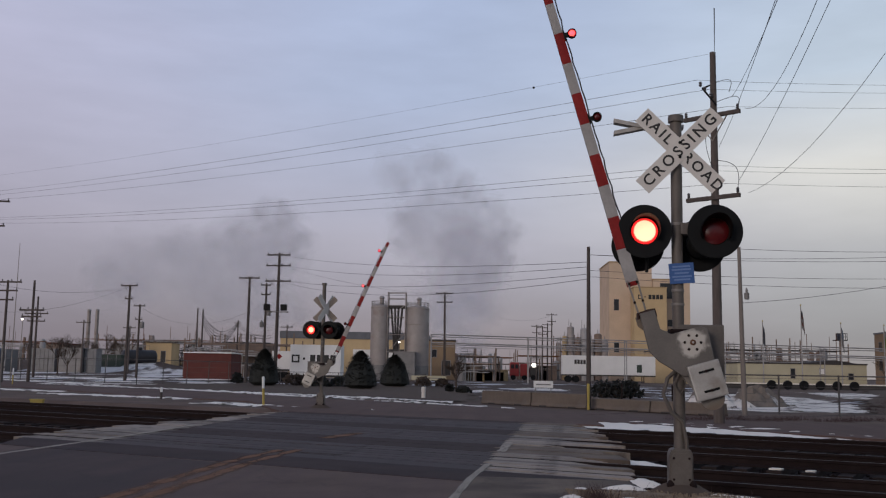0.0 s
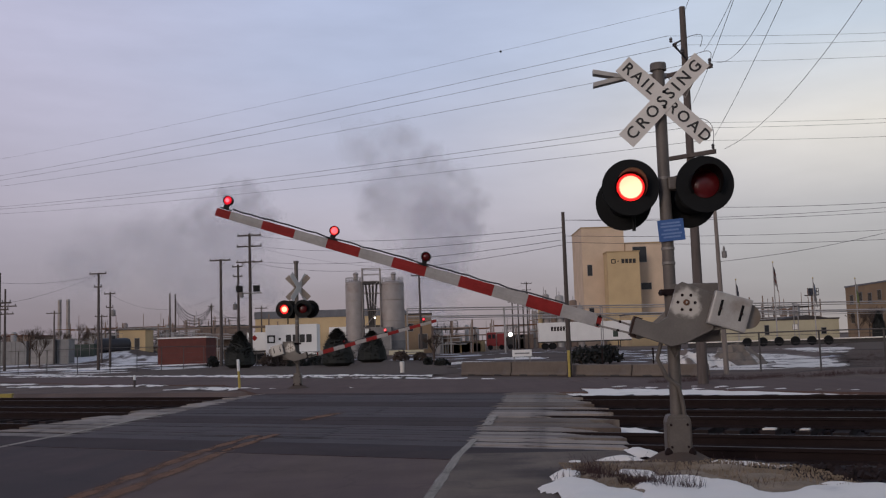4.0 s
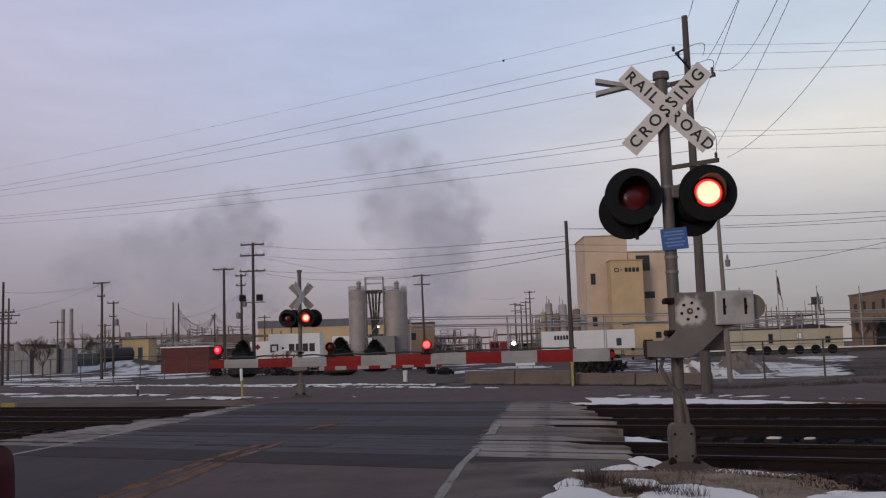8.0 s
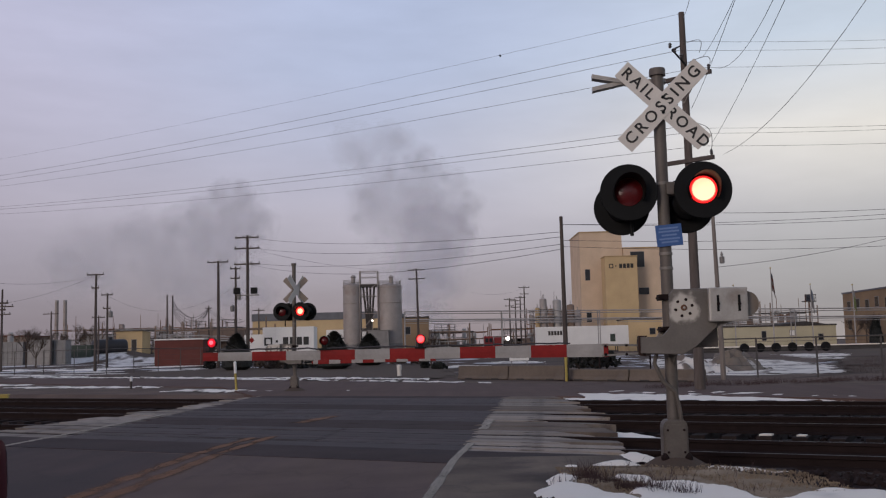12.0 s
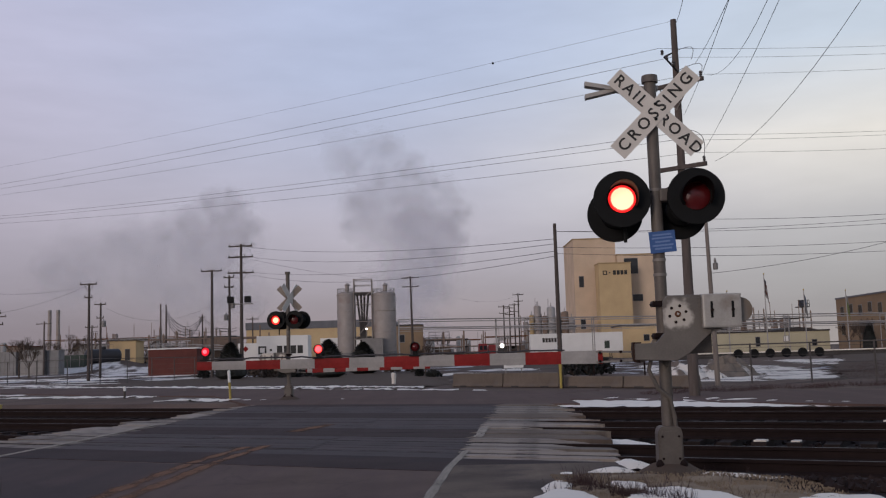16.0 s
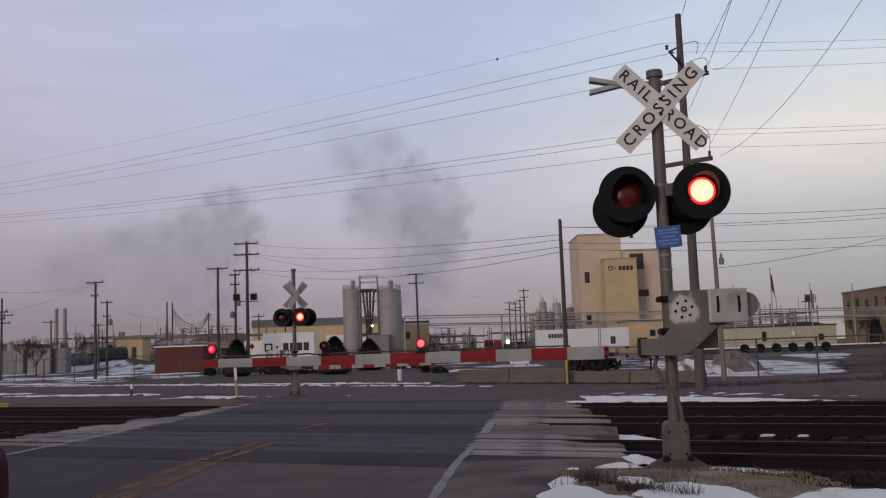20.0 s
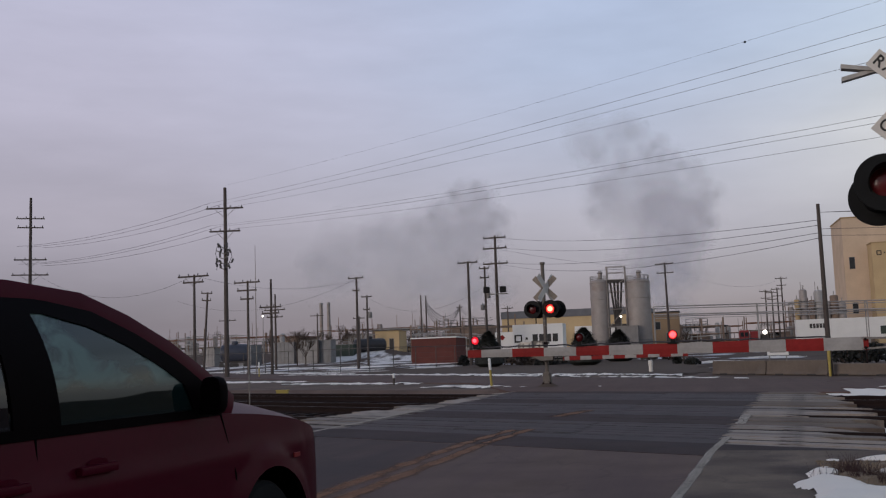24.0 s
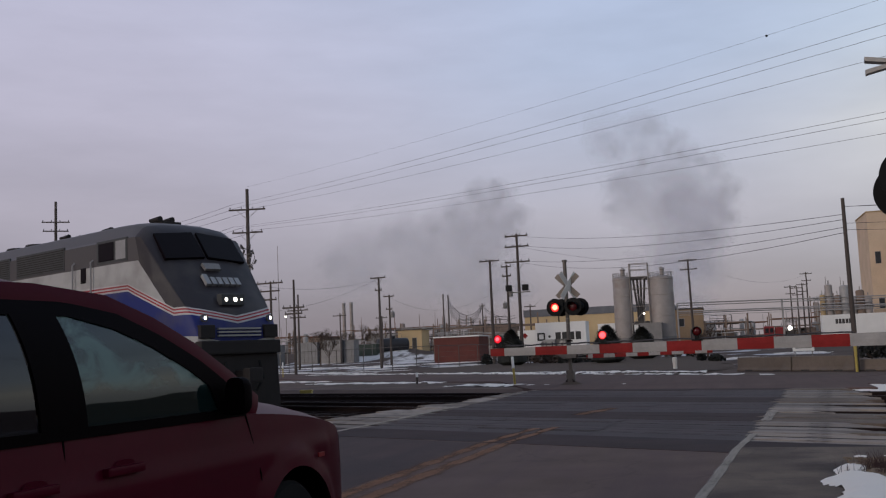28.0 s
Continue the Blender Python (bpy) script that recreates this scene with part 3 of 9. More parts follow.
def build_road():
    # approach on the camera's side, from far behind to the tracks
    bm = B()
    dn = 10.05
    def on_n(n, u):
        return tf(u, n)
    far_r, far_l = on_n(dn, edge_right(dn) + 0.25), on_n(dn, edge_left(dn) + 1.0)
    plate(bm, [(-14, -300), (-30, -300), (-30, -300.01), far_l, far_r, (0.55, 6.5), (-0.3, 0), (-6, -60)], -0.25, 0.0)
    ob = part("road", bm, "pavement", None)
    tagged(ob, "worn grey road pavement leading to the crossing", "road", kind="structure")
    # the oncoming lane wears an older, darker top
    bm = B()
    lane = [(-13.0, -60), (-7.0, -60), (-3.62, 6.0), (-3.50, 9.0), (-3.42, 11.0), (-3.22, 13.0)]
    plate(bm, lane + [on_n(10.055, edge_left(10.05) + 1.9), (-7.15, 6.0)], -0.05, 0.0022)
    ob = part("road_lane", bm, "oldlane", None)
    tagged(ob, "darker old asphalt of the oncoming lane", "road", kind="structure")
    # darker patch between the slab joint and the first track
    bm = B()
    plate(bm, [on_n(10.09, edge_left(10) + 0.95), on_n(10.09, edge_right(10) + 0.2), on_n(11.35, edge_right(11.3) + 0.05), on_n(11.35, edge_left(11.3) + 0.3)], -0.30, 0.002)
    ob = part("road_patch", bm, "asphalt", None)
    tagged(ob, "dark asphalt strip before the tracks", "road", kind="structure")
    # lighter shoulder right of the edge line
    bm = B()
    plate(bm, [(-3.12, -20), (-2.22, -20), (-0.33, 0.0), (0.55, 6.5), on_n(10.05, edge_right(10.05) + 0.22), on_n(11.33, edge_right(11.3) + 0.03), (0.12, 11.95), (-0.14, 9.08)], -0.05, 0.0042)
    ob = part("road_shoulder", bm, "shoulder", None)
    tagged(ob, "cracked pale brown road shoulder beside the edge line", "road shoulder", kind="structure")
    # between the tracks and beyond them
    bm = B()
    plate(bm, [tf(edge_left(23.9) - 0.2, 23.9), tf(edge_right(23.9) + 0.4, 23.9), (3.8, 31.5), (5.5, 33.6), (-9.0, 39.5), (-6.8, 33.0)], -0.30, 0.0)
    ob = part("road_far_side", bm, "street", None)
    tagged(ob, "grey asphalt where the road meets the side street", "road", kind="structure")
    # side street beyond the tracks
    V = Vector((0.672, -0.74))
    W = Vector((0.74, 0.672))
    def sm(s, w):
        return (s * V.x + w * W.x, s * V.y + w * W.y)
    bm = B()
    plate(bm, [sm(-400, 18.6), sm(-42, 18.6), sm(-24, 21.2), sm(300, 24.2), sm(300, 31.0), sm(-10, 28.0), sm(-26, 25.6), sm(-400, 25.6)], -0.2, -0.006)
    ob = part("side_street", bm, "street", None)
    tagged(ob, "grey asphalt side street along the tracks", "street", kind="structure")


build_road()


def worn_paint(name, color, cover, edge=0.55):
    """Road paint that has worn through in patches and thins out towards its edges."""
    m = material(name, color, 0.85, vary=0.5, scale=2.0, fine=20, bump=0.3, tint=tuple(c * 0.62 for c in color))
    nt = m.node_tree
    b = nt.nodes["Principled BSDF"]
    tc = nt.nodes.new("ShaderNodeTexCoord")
    geo = nt.nodes.new("ShaderNodeNewGeometry")
    sep = nt.nodes.new("ShaderNodeSeparateXYZ")
    nt.links.new(tc.outputs["Object"], sep.inputs[0])
    ab = nt.nodes.new("ShaderNodeMath")
    ab.operation = "ABSOLUTE"
    nt.links.new(sep.outputs["Y"], ab.inputs[0])
    fall = nt.nodes.new("ShaderNodeMapRange")
    fall.interpolation_type = "SMOOTHSTEP"
    fall.inputs["From Min"].default_value, fall.inputs["From Max"].default_value = 1 - edge, 1.0
    fall.inputs["To Min"].default_value, fall.inputs["To Max"].default_value = 0.0, 0.5
    nt.links.new(ab.outputs[0], fall.inputs["Value"])
    n1, n2 = nt.nodes.new("ShaderNodeTexNoise"), nt.nodes.new("ShaderNodeTexNoise")
    n1.inputs["Scale"].default_value, n1.inputs["Detail"].default_value = 1.6, 5
    n2.inputs["Scale"].default_value, n2.inputs["Detail"].default_value = 26, 4
    for n in (n1, n2):
        nt.links.new(geo.outputs["Position"], n.inputs["Vector"])
    mix = nt.nodes.new("ShaderNodeMath")
    mix.operation = "MULTIPLY_ADD"
    nt.links.new(n2.outputs["Fac"], mix.inputs[0])
    mix.inputs[1].default_value = 0.6
    nt.links.new(n1.outputs["Fac"], mix.inputs[2])
    less = nt.nodes.new("ShaderNodeMath")
    less.operation = "SUBTRACT"
    nt.links.new(mix.outputs[0], less.inputs[0])
    nt.links.new(fall.outputs[0], less.inputs[1])
    al = nt.nodes.new("ShaderNodeMapRange")
    al.inputs["From Min"].default_value, al.inputs["From Max"].default_value = 0.75 - cover * 0.5, 1.05 - cover * 0.3
    al.inputs["To Max"].default_value = 0.95
    nt.links.new(less.outputs[0], al.inputs["Value"])
    nt.links.new(al.outputs[0], b.inputs["Alpha"])
    return m


M["softyellow"] = worn_paint("worn_yellow_paint", (0.215, 0.108, 0.062), 0.70, 0.8)
M["softwhite"] = worn_paint("worn_white_paint", (0.36, 0.315, 0.265), 0.88, 0.5)


def build_markings():
    def line(name, pts, w, mat, label, keep=0.86):
        # worn paint: small flakes, thinning out at random
        bm = B()
        rr = random.Random(len(pts) * 31 + int(pts[0][0] * 100))
        for (xa, ya), (xb, yb) in zip(pts, pts[1:]):
            v = Vector((xb - xa, yb - ya))
            d = v.normalized()
            s = Vector((d.y, -d.x))
            n, m = max(1, int(v.length / 0.05)), 7
            for i in range(n):
                for j in range(m):
                    c = Vector((xa, ya)) + d * ((i + 0.5) * v.length / n)
                    worn = 0.5 + 0.9 * noise.noise(Vector((c.x * 1.3, c.y * 1.3, j * 0.5))) + 0.5 * noise.noise(Vector((c.x * 6, c.y * 6, j * 2.0)))
                    if rr.random() > keep + (worn - 0.5) * 0.8 - (0.18 if j in (0, m - 1) else 0):
                        continue
                    o = (j + 0.5) / m - 0.5
                    c = c + s * (o * w)
                    a, b = d * (0.031 * rr.uniform(0.9, 1.25)), s * (w / m * 0.52 * rr.uniform(0.95, 1.25))
                    bm.faces.new([bm.verts.new((*p, 0.0048 + 0.0004 * rr.random())) for p in (c - a - b, c - a + b, c + a + b, c + a - b)])
        tagged(part(name, bm, mat, None, label), category="marking", kind="structure")
    line("edge_line", [(0.62, 15.9), (0.84, 18.1)], 0.16, "whiteline", "worn white edge line on the crossing")
    line("edge_line", [(-7.6, 6.0), (-6.75, 14.4), (-6.45, 17.5), (-6.2, 22.0)], 0.13, "whiteline", "faded white edge line on the road")
    def soft(name, a, b, w, mat, label):
        # a painted stripe in its own space: x along it, y across, from -1 to 1
        bm = B()
        v = Vector(b) - Vector(a)
        n = max(2, int(v.length / 0.6))
        for i in range(n):
            bm.faces.new([bm.verts.new((v.length * (i + p) / n, q, 0)) for p, q in ((0, -1), (1, -1), (1, 1), (0, 1))])
        ob = part(name, bm, mat, None, label)
        ob.matrix_world = pose(*a, 0.0052, 0, 0, math.degrees(math.atan2(v.y, v.x))) @ Matrix.Diagonal((1, w / 2, 1, 1))
        tagged(ob, label, "marking", kind="structure")
    for a, b in (((-3.05, -20.0), (-0.14, 9.08)), ((-0.14, 9.08), (0.10, 11.7)), ((0.10, 11.7), (0.36, 13.66))):
        soft("edge_line", a, b, 0.13, "softwhite", "worn white edge line on the road")
    soft("centre_line", (-4.69, -20.0), (-2.98, 13.05), 0.34, "softyellow", "faded yellow centre line")
    soft("centre_line", (-5.14, -20.0), (-3.30, 13.05), 0.34, "softyellow", "faded yellow centre line")
    soft("centre_line", (-2.98, 13.15), (-2.70, 15.5), 0.28, "softyellow", "worn yellow centre line before the tracks")
    soft("centre_line", (-3.30, 13.15), (-3.00, 15.4), 0.30, "softyellow", "worn yellow centre line before the tracks")
    soft("centre_line", (-2.72, 18.3), (-2.24, 20.0), 0.55, "softyellow", "worn orange trace of the centre line")


build_markings()


def build_tracks():
    for n in TRACKS:
        g = thing("railway_track", pose(0, 0, 0), "rusty steel rails on dark wooden ties", "railway track", "parallel tracks")
        for s in (-1, 1):
            c = n + s * 0.7525
            bm = B()
            prof = [(-0.07, -0.175), (0.07, -0.175), (0.07, -0.16), (0.012, -0.135), (0.012, -0.055), (0.036, -0.045), (0.034, -0.008), (0.026, -0.004), (-0.026, -0.004), (-0.034, -0.008), (-0.036, -0.045), (-0.012, -0.055), (-0.012, -0.135), (-0.07, -0.16)]
            ends = [[bm.verts.new((*tf(u, c + a), z)) for a, z in prof] for u in (-260, 120)]
            for k in range(len(prof)):
                j = (k + 1) % len(prof)
                bm.faces.new((ends[0][k], ends[0][j], ends[1][j], ends[1][k]))
            bm.faces.new(ends[0])
            bm.faces.new(ends[1][::-1])
            bm.normal_update()
            for f in bm.faces:
                if f.normal.z > 0.9 and f.calc_center_median().z > -0.01:
                    f.material_index = 1
            bmesh.ops.recalc_face_normals(bm, faces=bm.faces[:])
            part("rail", bm, ["rail", "railtop"], g)
        # ties, each its own piece near the crossing
        tie = B()
        bbox(tie, -0.115, 0.115, -1.3, 1.3, -0.34, -0.175, 0.012)
        me = bpy.data.meshes.new("tie")
        tie.to_mesh(me)
        tie.free()
        me.materials.append(M["tie"])
        rr = random.Random(int(n * 10))
        u = -50.0
        while u < 22:
            if not (edge_left(n) + 0.4 < u < edge_right(n) - 0.4):
                ob = new("tie", me)
                ob.parent = g
                x, y = tf(u, n + rr.uniform(-0.04, 0.04))
                ob.matrix_local = pose(x, y, rr.uniform(-0.012, 0.006), 0, 0, math.degrees(math.atan2(U.y, U.x)) + rr.uniform(-1.2, 1.2))
            u += 0.53


build_tracks()


def build_crossing():
    g = thing("crossing_surface", pose(0, 0, 0), "worn grey plank crossing panels darkened by tyres", "level crossing", kind="structure")
    rr = random.Random(5)
    ang = math.degrees(math.atan2(U.y, U.x))
    strips = []
    for n in TRACKS:
        for a, b in ((-1.42, -1.14), (-1.11, -0.83), (-0.66, -0.35), (-0.32, -0.02), (0.02, 0.32), (0.35, 0.66), (0.83, 1.11), (1.14, 1.42)):
            strips.append((n + a, n + b, "plank"))
    for a, b in ((14.25, 15.02), (15.04, 15.75), (18.65, 19.4), (19.42, 20.15), (23.06, 23.88)):
        strips.append((a, b, "asphalt"))
    for n0, n1, kind in strips:
        nm = (n0 + n1) / 2
        ul, ur = edge_left(nm) + rr.uniform(-0.35, 0.3), edge_right(nm) + rr.uniform(-0.6, 0.6)
        lane_l, lane_r = -13.7 - 0.466 * (nm - 12.42), -6.15 - 0.404 * (nm - 12.24)
        cuts = [(ul, lane_l, "plank"), (lane_l, lane_r, "plankdark" if kind == "plank" else "asphalt"), (lane_r, ur, "plank")]
        if kind == "asphalt":
            cuts[2] = (lane_r, ur, "shoulder")
        for c0, c1, mat in cuts:
            k = max(1, round((c1 - c0) / 2.5))
            for i in range(k):
                u, v = c0 + (c1 - c0) * i / k, c0 + (c1 - c0) * (i + 1) / k
                bm = B()
                dz = rr.uniform(-0.014, 0.003) if mat == "plank" else rr.uniform(-0.006, 0.002)
                w, ln = n1 - n0, v - u - (0.008 if mat == "plank" else 0.004)
                if c1 == ur and i == k - 1:
                    # the outer end is broken off at a slant
                    plate(bm, [(0, 0), (ln + rr.uniform(-0.25, 0.05), 0), (ln - rr.uniform(0.35, 0.65), w), (0, w)], -0.15, dz)
                else:
                    bbox(bm, 0, ln, 0, w, -0.15, dz, 0.008)
                ob = part("crossing_panel", bm, mat, g)
                ob.matrix_local = pose(*tf(u, n0), 0, 0, 0, ang)


build_crossing()


def lump_sheet(name, pts, z, mat, label, category, seed, dome=0.05, step=0.25, rag=1.0, rise=None):
    """A thin uneven patch with a ragged edge, inside a plan outline."""
    xs, ys = [p[0] for p in pts], [p[1] for p in pts]
    def inside(x, y):
        r, j = False, len(pts) - 1
        for i in range(len(pts)):
            if (pts[i][1] > y) != (pts[j][1] > y) and x < (pts[j][0] - pts[i][0]) * (y - pts[i][1]) / (pts[j][1] - pts[i][1]) + pts[i][0]:
                r = not r
            j = i
        return r
    def dist(x, y):
        best = 1e9
        for (ax, ay), (bx, by) in zip(pts, pts[1:] + pts[:1]):
            dx, dy = bx - ax, by - ay
            t = max(0, min(1, ((x - ax) * dx + (y - ay) * dy) / (dx * dx + dy * dy + 1e-9)))
            best = min(best, math.hypot(x - ax - t * dx, y - ay - t * dy))
        return best if inside(x, y) else -best
    bm = B()
    grid = {}
    nx, ny = int((max(xs) - min(xs)) / step) + 3, int((max(ys) - min(ys)) / step) + 3
    for i in range(nx):
        for j in range(ny):
            x, y = min(xs) + (i - 1) * step, min(ys) + (j - 1) * step
            w = noise.noise(Vector((x * 1.7, y * 1.7, seed))) * step * 2.6 + noise.noise(Vector((x * 5, y * 5, seed + 7))) * step * 1.2
            d = dist(x, y) + w * rag
            h = min(1.0, max(-0.6, d / (rise or step * 3)))
            zz = z + dome * h * (0.8 + 0.6 * noise.noise(Vector((x * 2.3, y * 2.3, seed + 3))))
            grid[i, j] = (bm.verts.new((x + noise.noise(Vector((x * 3, y, seed))) * step * 0.3, y, zz)), d)
    for i in range(nx - 1):
        for j in range(ny - 1):
            q = [grid[i, j], grid[i + 1, j], grid[i + 1, j + 1], grid[i, j + 1]]
            if sum(d > -step * 0.4 for _, d in q) >= 3:
                bm.faces.new([v for v, _ in q])
    for v in [v for v in bm.verts if not v.link_faces]:
        bm.verts.remove(v)
    ob = part(name, bm, mat, None, smooth=True)
    return tagged(ob, label, category, kind="stuff")


def build_patches():
    # verge by the near signal: ballast, gravel mound, snow
    lump_sheet("ballast_shoulder", [(2.9, 10.25), (3.45, 9.5), (3.6, 8.3), (4.2, 6.4), (13, 0.5), (15, 4.2), (3.2, 10.6)], -0.03, "ballast", "dark ballast shoulder beside the track", "ballast", 2, 0.03, 0.25)
    lump_sheet("gravel_mound", [(1.2, 10.3), (1.99, 10.5), (2.71, 10.45), (3.1, 9.85), (3.45, 9.3), (3.55, 8.6), (3.7, 7.4), (1.0, 7.4), (0.98, 9.4)], -0.03, "gravel", "tan gravel mound round the signal base", "gravel", 3, 0.085, 0.11)
    lump_sheet("snow_patch", [(0.85, 8.3), (1.0, 9.75), (1.22, 10.12), (1.36, 9.9), (1.30, 9.46), (1.34, 9.0), (1.44, 8.9), (1.56, 8.66), (1.62, 8.4), (1.6, 6.2), (0.7, 6.2)], 0.012, "snow", "old snow lying on the roadside verge", "snow", 11, 0.07, 0.045, 2.2)
    lump_sheet("snow_patch", [(1.58, 9.7), (1.76, 9.76), (2.07, 9.34), (2.30, 9.0), (2.50, 8.62), (2.74, 8.26), (3.12, 8.30), (3.46, 8.52), (3.64, 8.4), (3.7, 8.0), (3.4, 6.2), (1.5, 6.2), (1.50, 8.5), (1.66, 8.95), (1.60, 9.3)], 0.012, "snow", "old snow lying below the gravel mound", "snow", 16, 0.07, 0.045, 2.2)
    lump_sheet("snow_patch", [(1.24, 10.75), (1.33, 10.52), (1.52, 10.72), (1.5, 10.95), (1.3, 10.95)], -0.02, "snow", "small crust of snow at the road edge", "snow", 12, 0.06, 0.06)
    lump_sheet("snow_patch", [(1.58, 10.85), (1.88, 10.68), (2.1, 10.72), (2.04, 10.95), (1.79, 11.0)], -0.01, "snow", "thin crust of snow beside the crossing", "snow", 13, 0.06, 0.06)
    lump_sheet("snow_patch", [(2.68, 10.5), (2.85, 10.22), (3.30, 9.70), (3.42, 9.74), (3.0, 10.25)], 0.02, "snow", "narrow strip of snow on the gravel", "snow", 14, 0.05, 0.06)
    lump_sheet("snow_patch", [(2.12, 12.5), (2.02, 11.4), (2.2, 11.05), (2.42, 11.25), (2.3, 11.9)], -0.03, "snow", "small snow heap at the crossing edge", "snow", 17, 0.10, 0.07)
    lump_sheet("snow_patch", [tf(-5.0, 14.35), tf(-3.9, 14.35), tf(-4.5, 14.95), tf(-5.5, 15.5)], -0.09, "snow", "snow drifted against the crossing edge", "snow", 19, 0.07, 0.14)
    lump_sheet("snow_patch", [tf(-9.0, 23.5), tf(30, 23.9), tf(30, 24.5), tf(-2, 25.2), tf(-4.5, 26.6), tf(-7.4, 28.2), tf(-10.8, 27.2)], -0.06, "snow", "band of snow between tracks and street", "snow", 23, 0.06, 0.3)
    for i, (x, y, a, b) in enumerate(((-16, 43.5, 5.5, 0.6), (-9.2, 36.6, 1.2, 0.7), (-7.9, 35.4, 1.5, 0.7), (-6.2, 34.0, 1.2, 0.5), (-26, 52, 7, 0.8), (-3.6, 32.8, 1.3, 0.3))):
        c = [(x + (a * math.cos(t) * U.x) + b * math.sin(t) * N.x, y + a * math.cos(t) * U.y + b * math.sin(t) * N.y) for t in [k * math.pi / 5 for k in range(10)]]
        lump_sheet("snow_patch", c, -0.03, "snow", "low patch of old snow on bare ground", "snow", 30 + i, 0.07, 0.3)
    V, W = Vector((0.672, -0.74)), Vector((0.74, 0.672))
    def sm(s, w):
        return (s * V.x + w * W.x, s * V.y + w * W.y)
    lump_sheet("snow_bank", [sm(-100, 25.7), sm(-26, 25.8), sm(-26, 26.4), sm(-100, 26.5)], -0.02, "snow", "ploughed snow along the street edge", "snow", 41, 0.16, 0.5)
    lump_sheet("yard_ground", [sm(-150, 27), sm(-26, 27), sm(-30, 60), sm(-60, 110), sm(-200, 130)], -0.045, "yard", "plant yard of trodden earth and patchy snow", "yard", 43, 0.03, 3.0)
    lump_sheet("yard_ground", [sm(-26, 32), sm(-8, 32), sm(60, 34), sm(90, 70), sm(0, 120), sm(-40, 90)], -0.045, "yard", "plant yard of trodden earth and patchy snow", "yard", 47, 0.03, 2.0)
    lump_sheet("snow_patch", [(8.9, 41), (11.5, 39.2), (11, 45), (8.5, 50)], -0.03, "dirtysnow", "snow lying behind the barriers", "snow", 48, 0.12, 0.4)
    lump_sheet("snow_patch", [(11.8, 38.5), (15.6, 38.2), (16.8, 41), (13, 44)], -0.03, "dirtysnow", "snow lying in the yard behind the fence", "snow", 49, 0.1, 0.4)
    lump_sheet("snow_field", [(9.6, 40.5), (11.8, 37.9), (15.9, 38.4), (19.6, 48.5), (23, 66), (17, 84), (12.5, 60), (11.0, 48)], -0.04, "dirtysnow", "trodden snow lying over the yard", "snow", 50, 0.08, 0.5)
    lump_sheet("snow_field", [(24.6, 62), (29.8, 64.5), (33, 71), (38, 86), (31, 92), (27, 74)], -0.04, "dirtysnow", "trodden snow lying over the yard", "snow", 51, 0.08, 0.7)
    for k, (x, y, a, b) in enumerate(((-23, 86, 2.4, 6), (-27.5, 74.5, 4, 1.5), (-33, 76, 3.5, 1.2), (-20, 78, 2.2, 2), (-38, 82, 4, 1.6), (-13, 82, 5, 1.2), (-6, 74, 4, 1.0), (3.2, 62, 1.6, 3), (1.5, 70, 2, 4), (6, 82, 2.5, 6), (-30, 84, 3, 2.5))):
        lump_sheet("snow_patch", [(x + a * math.cos(t), y + b * math.sin(t)) for t in [q * math.pi / 6 for q in range(12)]], -0.035, "dirtysnow", "ragged patch of snow on the plant yard", "snow", 70 + k, 0.07, 0.45)
    for k, (x, y, a, b) in enumerate(((-45, 112, 9, 9), (-36, 100, 5, 6), (-58, 138, 10, 12), (-30, 112, 4, 9), (-70, 128, 8, 9), (-50, 92, 6, 3))):
        lump_sheet("snow_patch", [(x + a * math.cos(t), y + b * math.sin(t)) for t in [q * math.pi / 6 for q in range(12)]], -0.035, "snow", "broad patch of trodden snow in the switchyard", "snow", 90 + k, 0.08, 0.8, 1.6)
    lump_sheet("dirt_heap", [(11.2, 43.4), (12.4, 42.0), (14.0, 42.8), (15.0, 45.0), (13.6, 46.8), (11.8, 46.0)], -0.05, "spoil", "heap of grey-tan spoil in the yard", "dirt heap", 53, 0.95, 0.16, 1.2, 1.1)
    lump_sheet("snow_bank", [(9.2, 41.6), (11.2, 40.8), (12.7, 42.3), (12.6, 44.4), (10.8, 45.6), (9.0, 44)], -0.05, "dirtysnow", "heaped snow beside the spoil heap", "snow", 54, 0.72, 0.18, 1.2, 1.2)
    lump_sheet("dry_grass_strip", [tf(-1, 25.4), tf(40, 24.7), tf(40, 28.4), tf(2, 28.2)], -0.03, "verge", "strip of dead brown grass beside the street", "grass", 59, 0.05, 0.4)


build_patches()
lump_sheet("dry_grass_strip", [(16.3, 38.4), (17.2, 35.5), (30, 33), (46, 60), (56, 112), (47, 116), (33, 82), (24, 60), (20.2, 48.5)], 0.0, "verge", "rough patch of dead brown grass in the yard", "grass", 63, 0.10, 0.8)
lump_sheet("dry_grass_strip", [(-14.6, 55.3), (-5.6, 48.0), (-0.7, 42.7), (0.2, 44), (0.5, 60), (-4.5, 84), (-20, 84), (-24, 63)], 0.0, "verge", "strip of dead brown grass below the shrubs", "grass", 61, 0.06, 0.6)
lump_sheet("snow_bank", [(-30, 67.6), (-14.65, 54.8), (-5.65, 47.5), (-0.8, 42.1), (-0.5, 42.6), (-5.5, 48.1), (-14.5, 55.4), (-29.8, 68.2)], 0.0, "snow", "thin ploughed line of snow along the street", "snow", 62, 0.13, 0.28, 0.5)



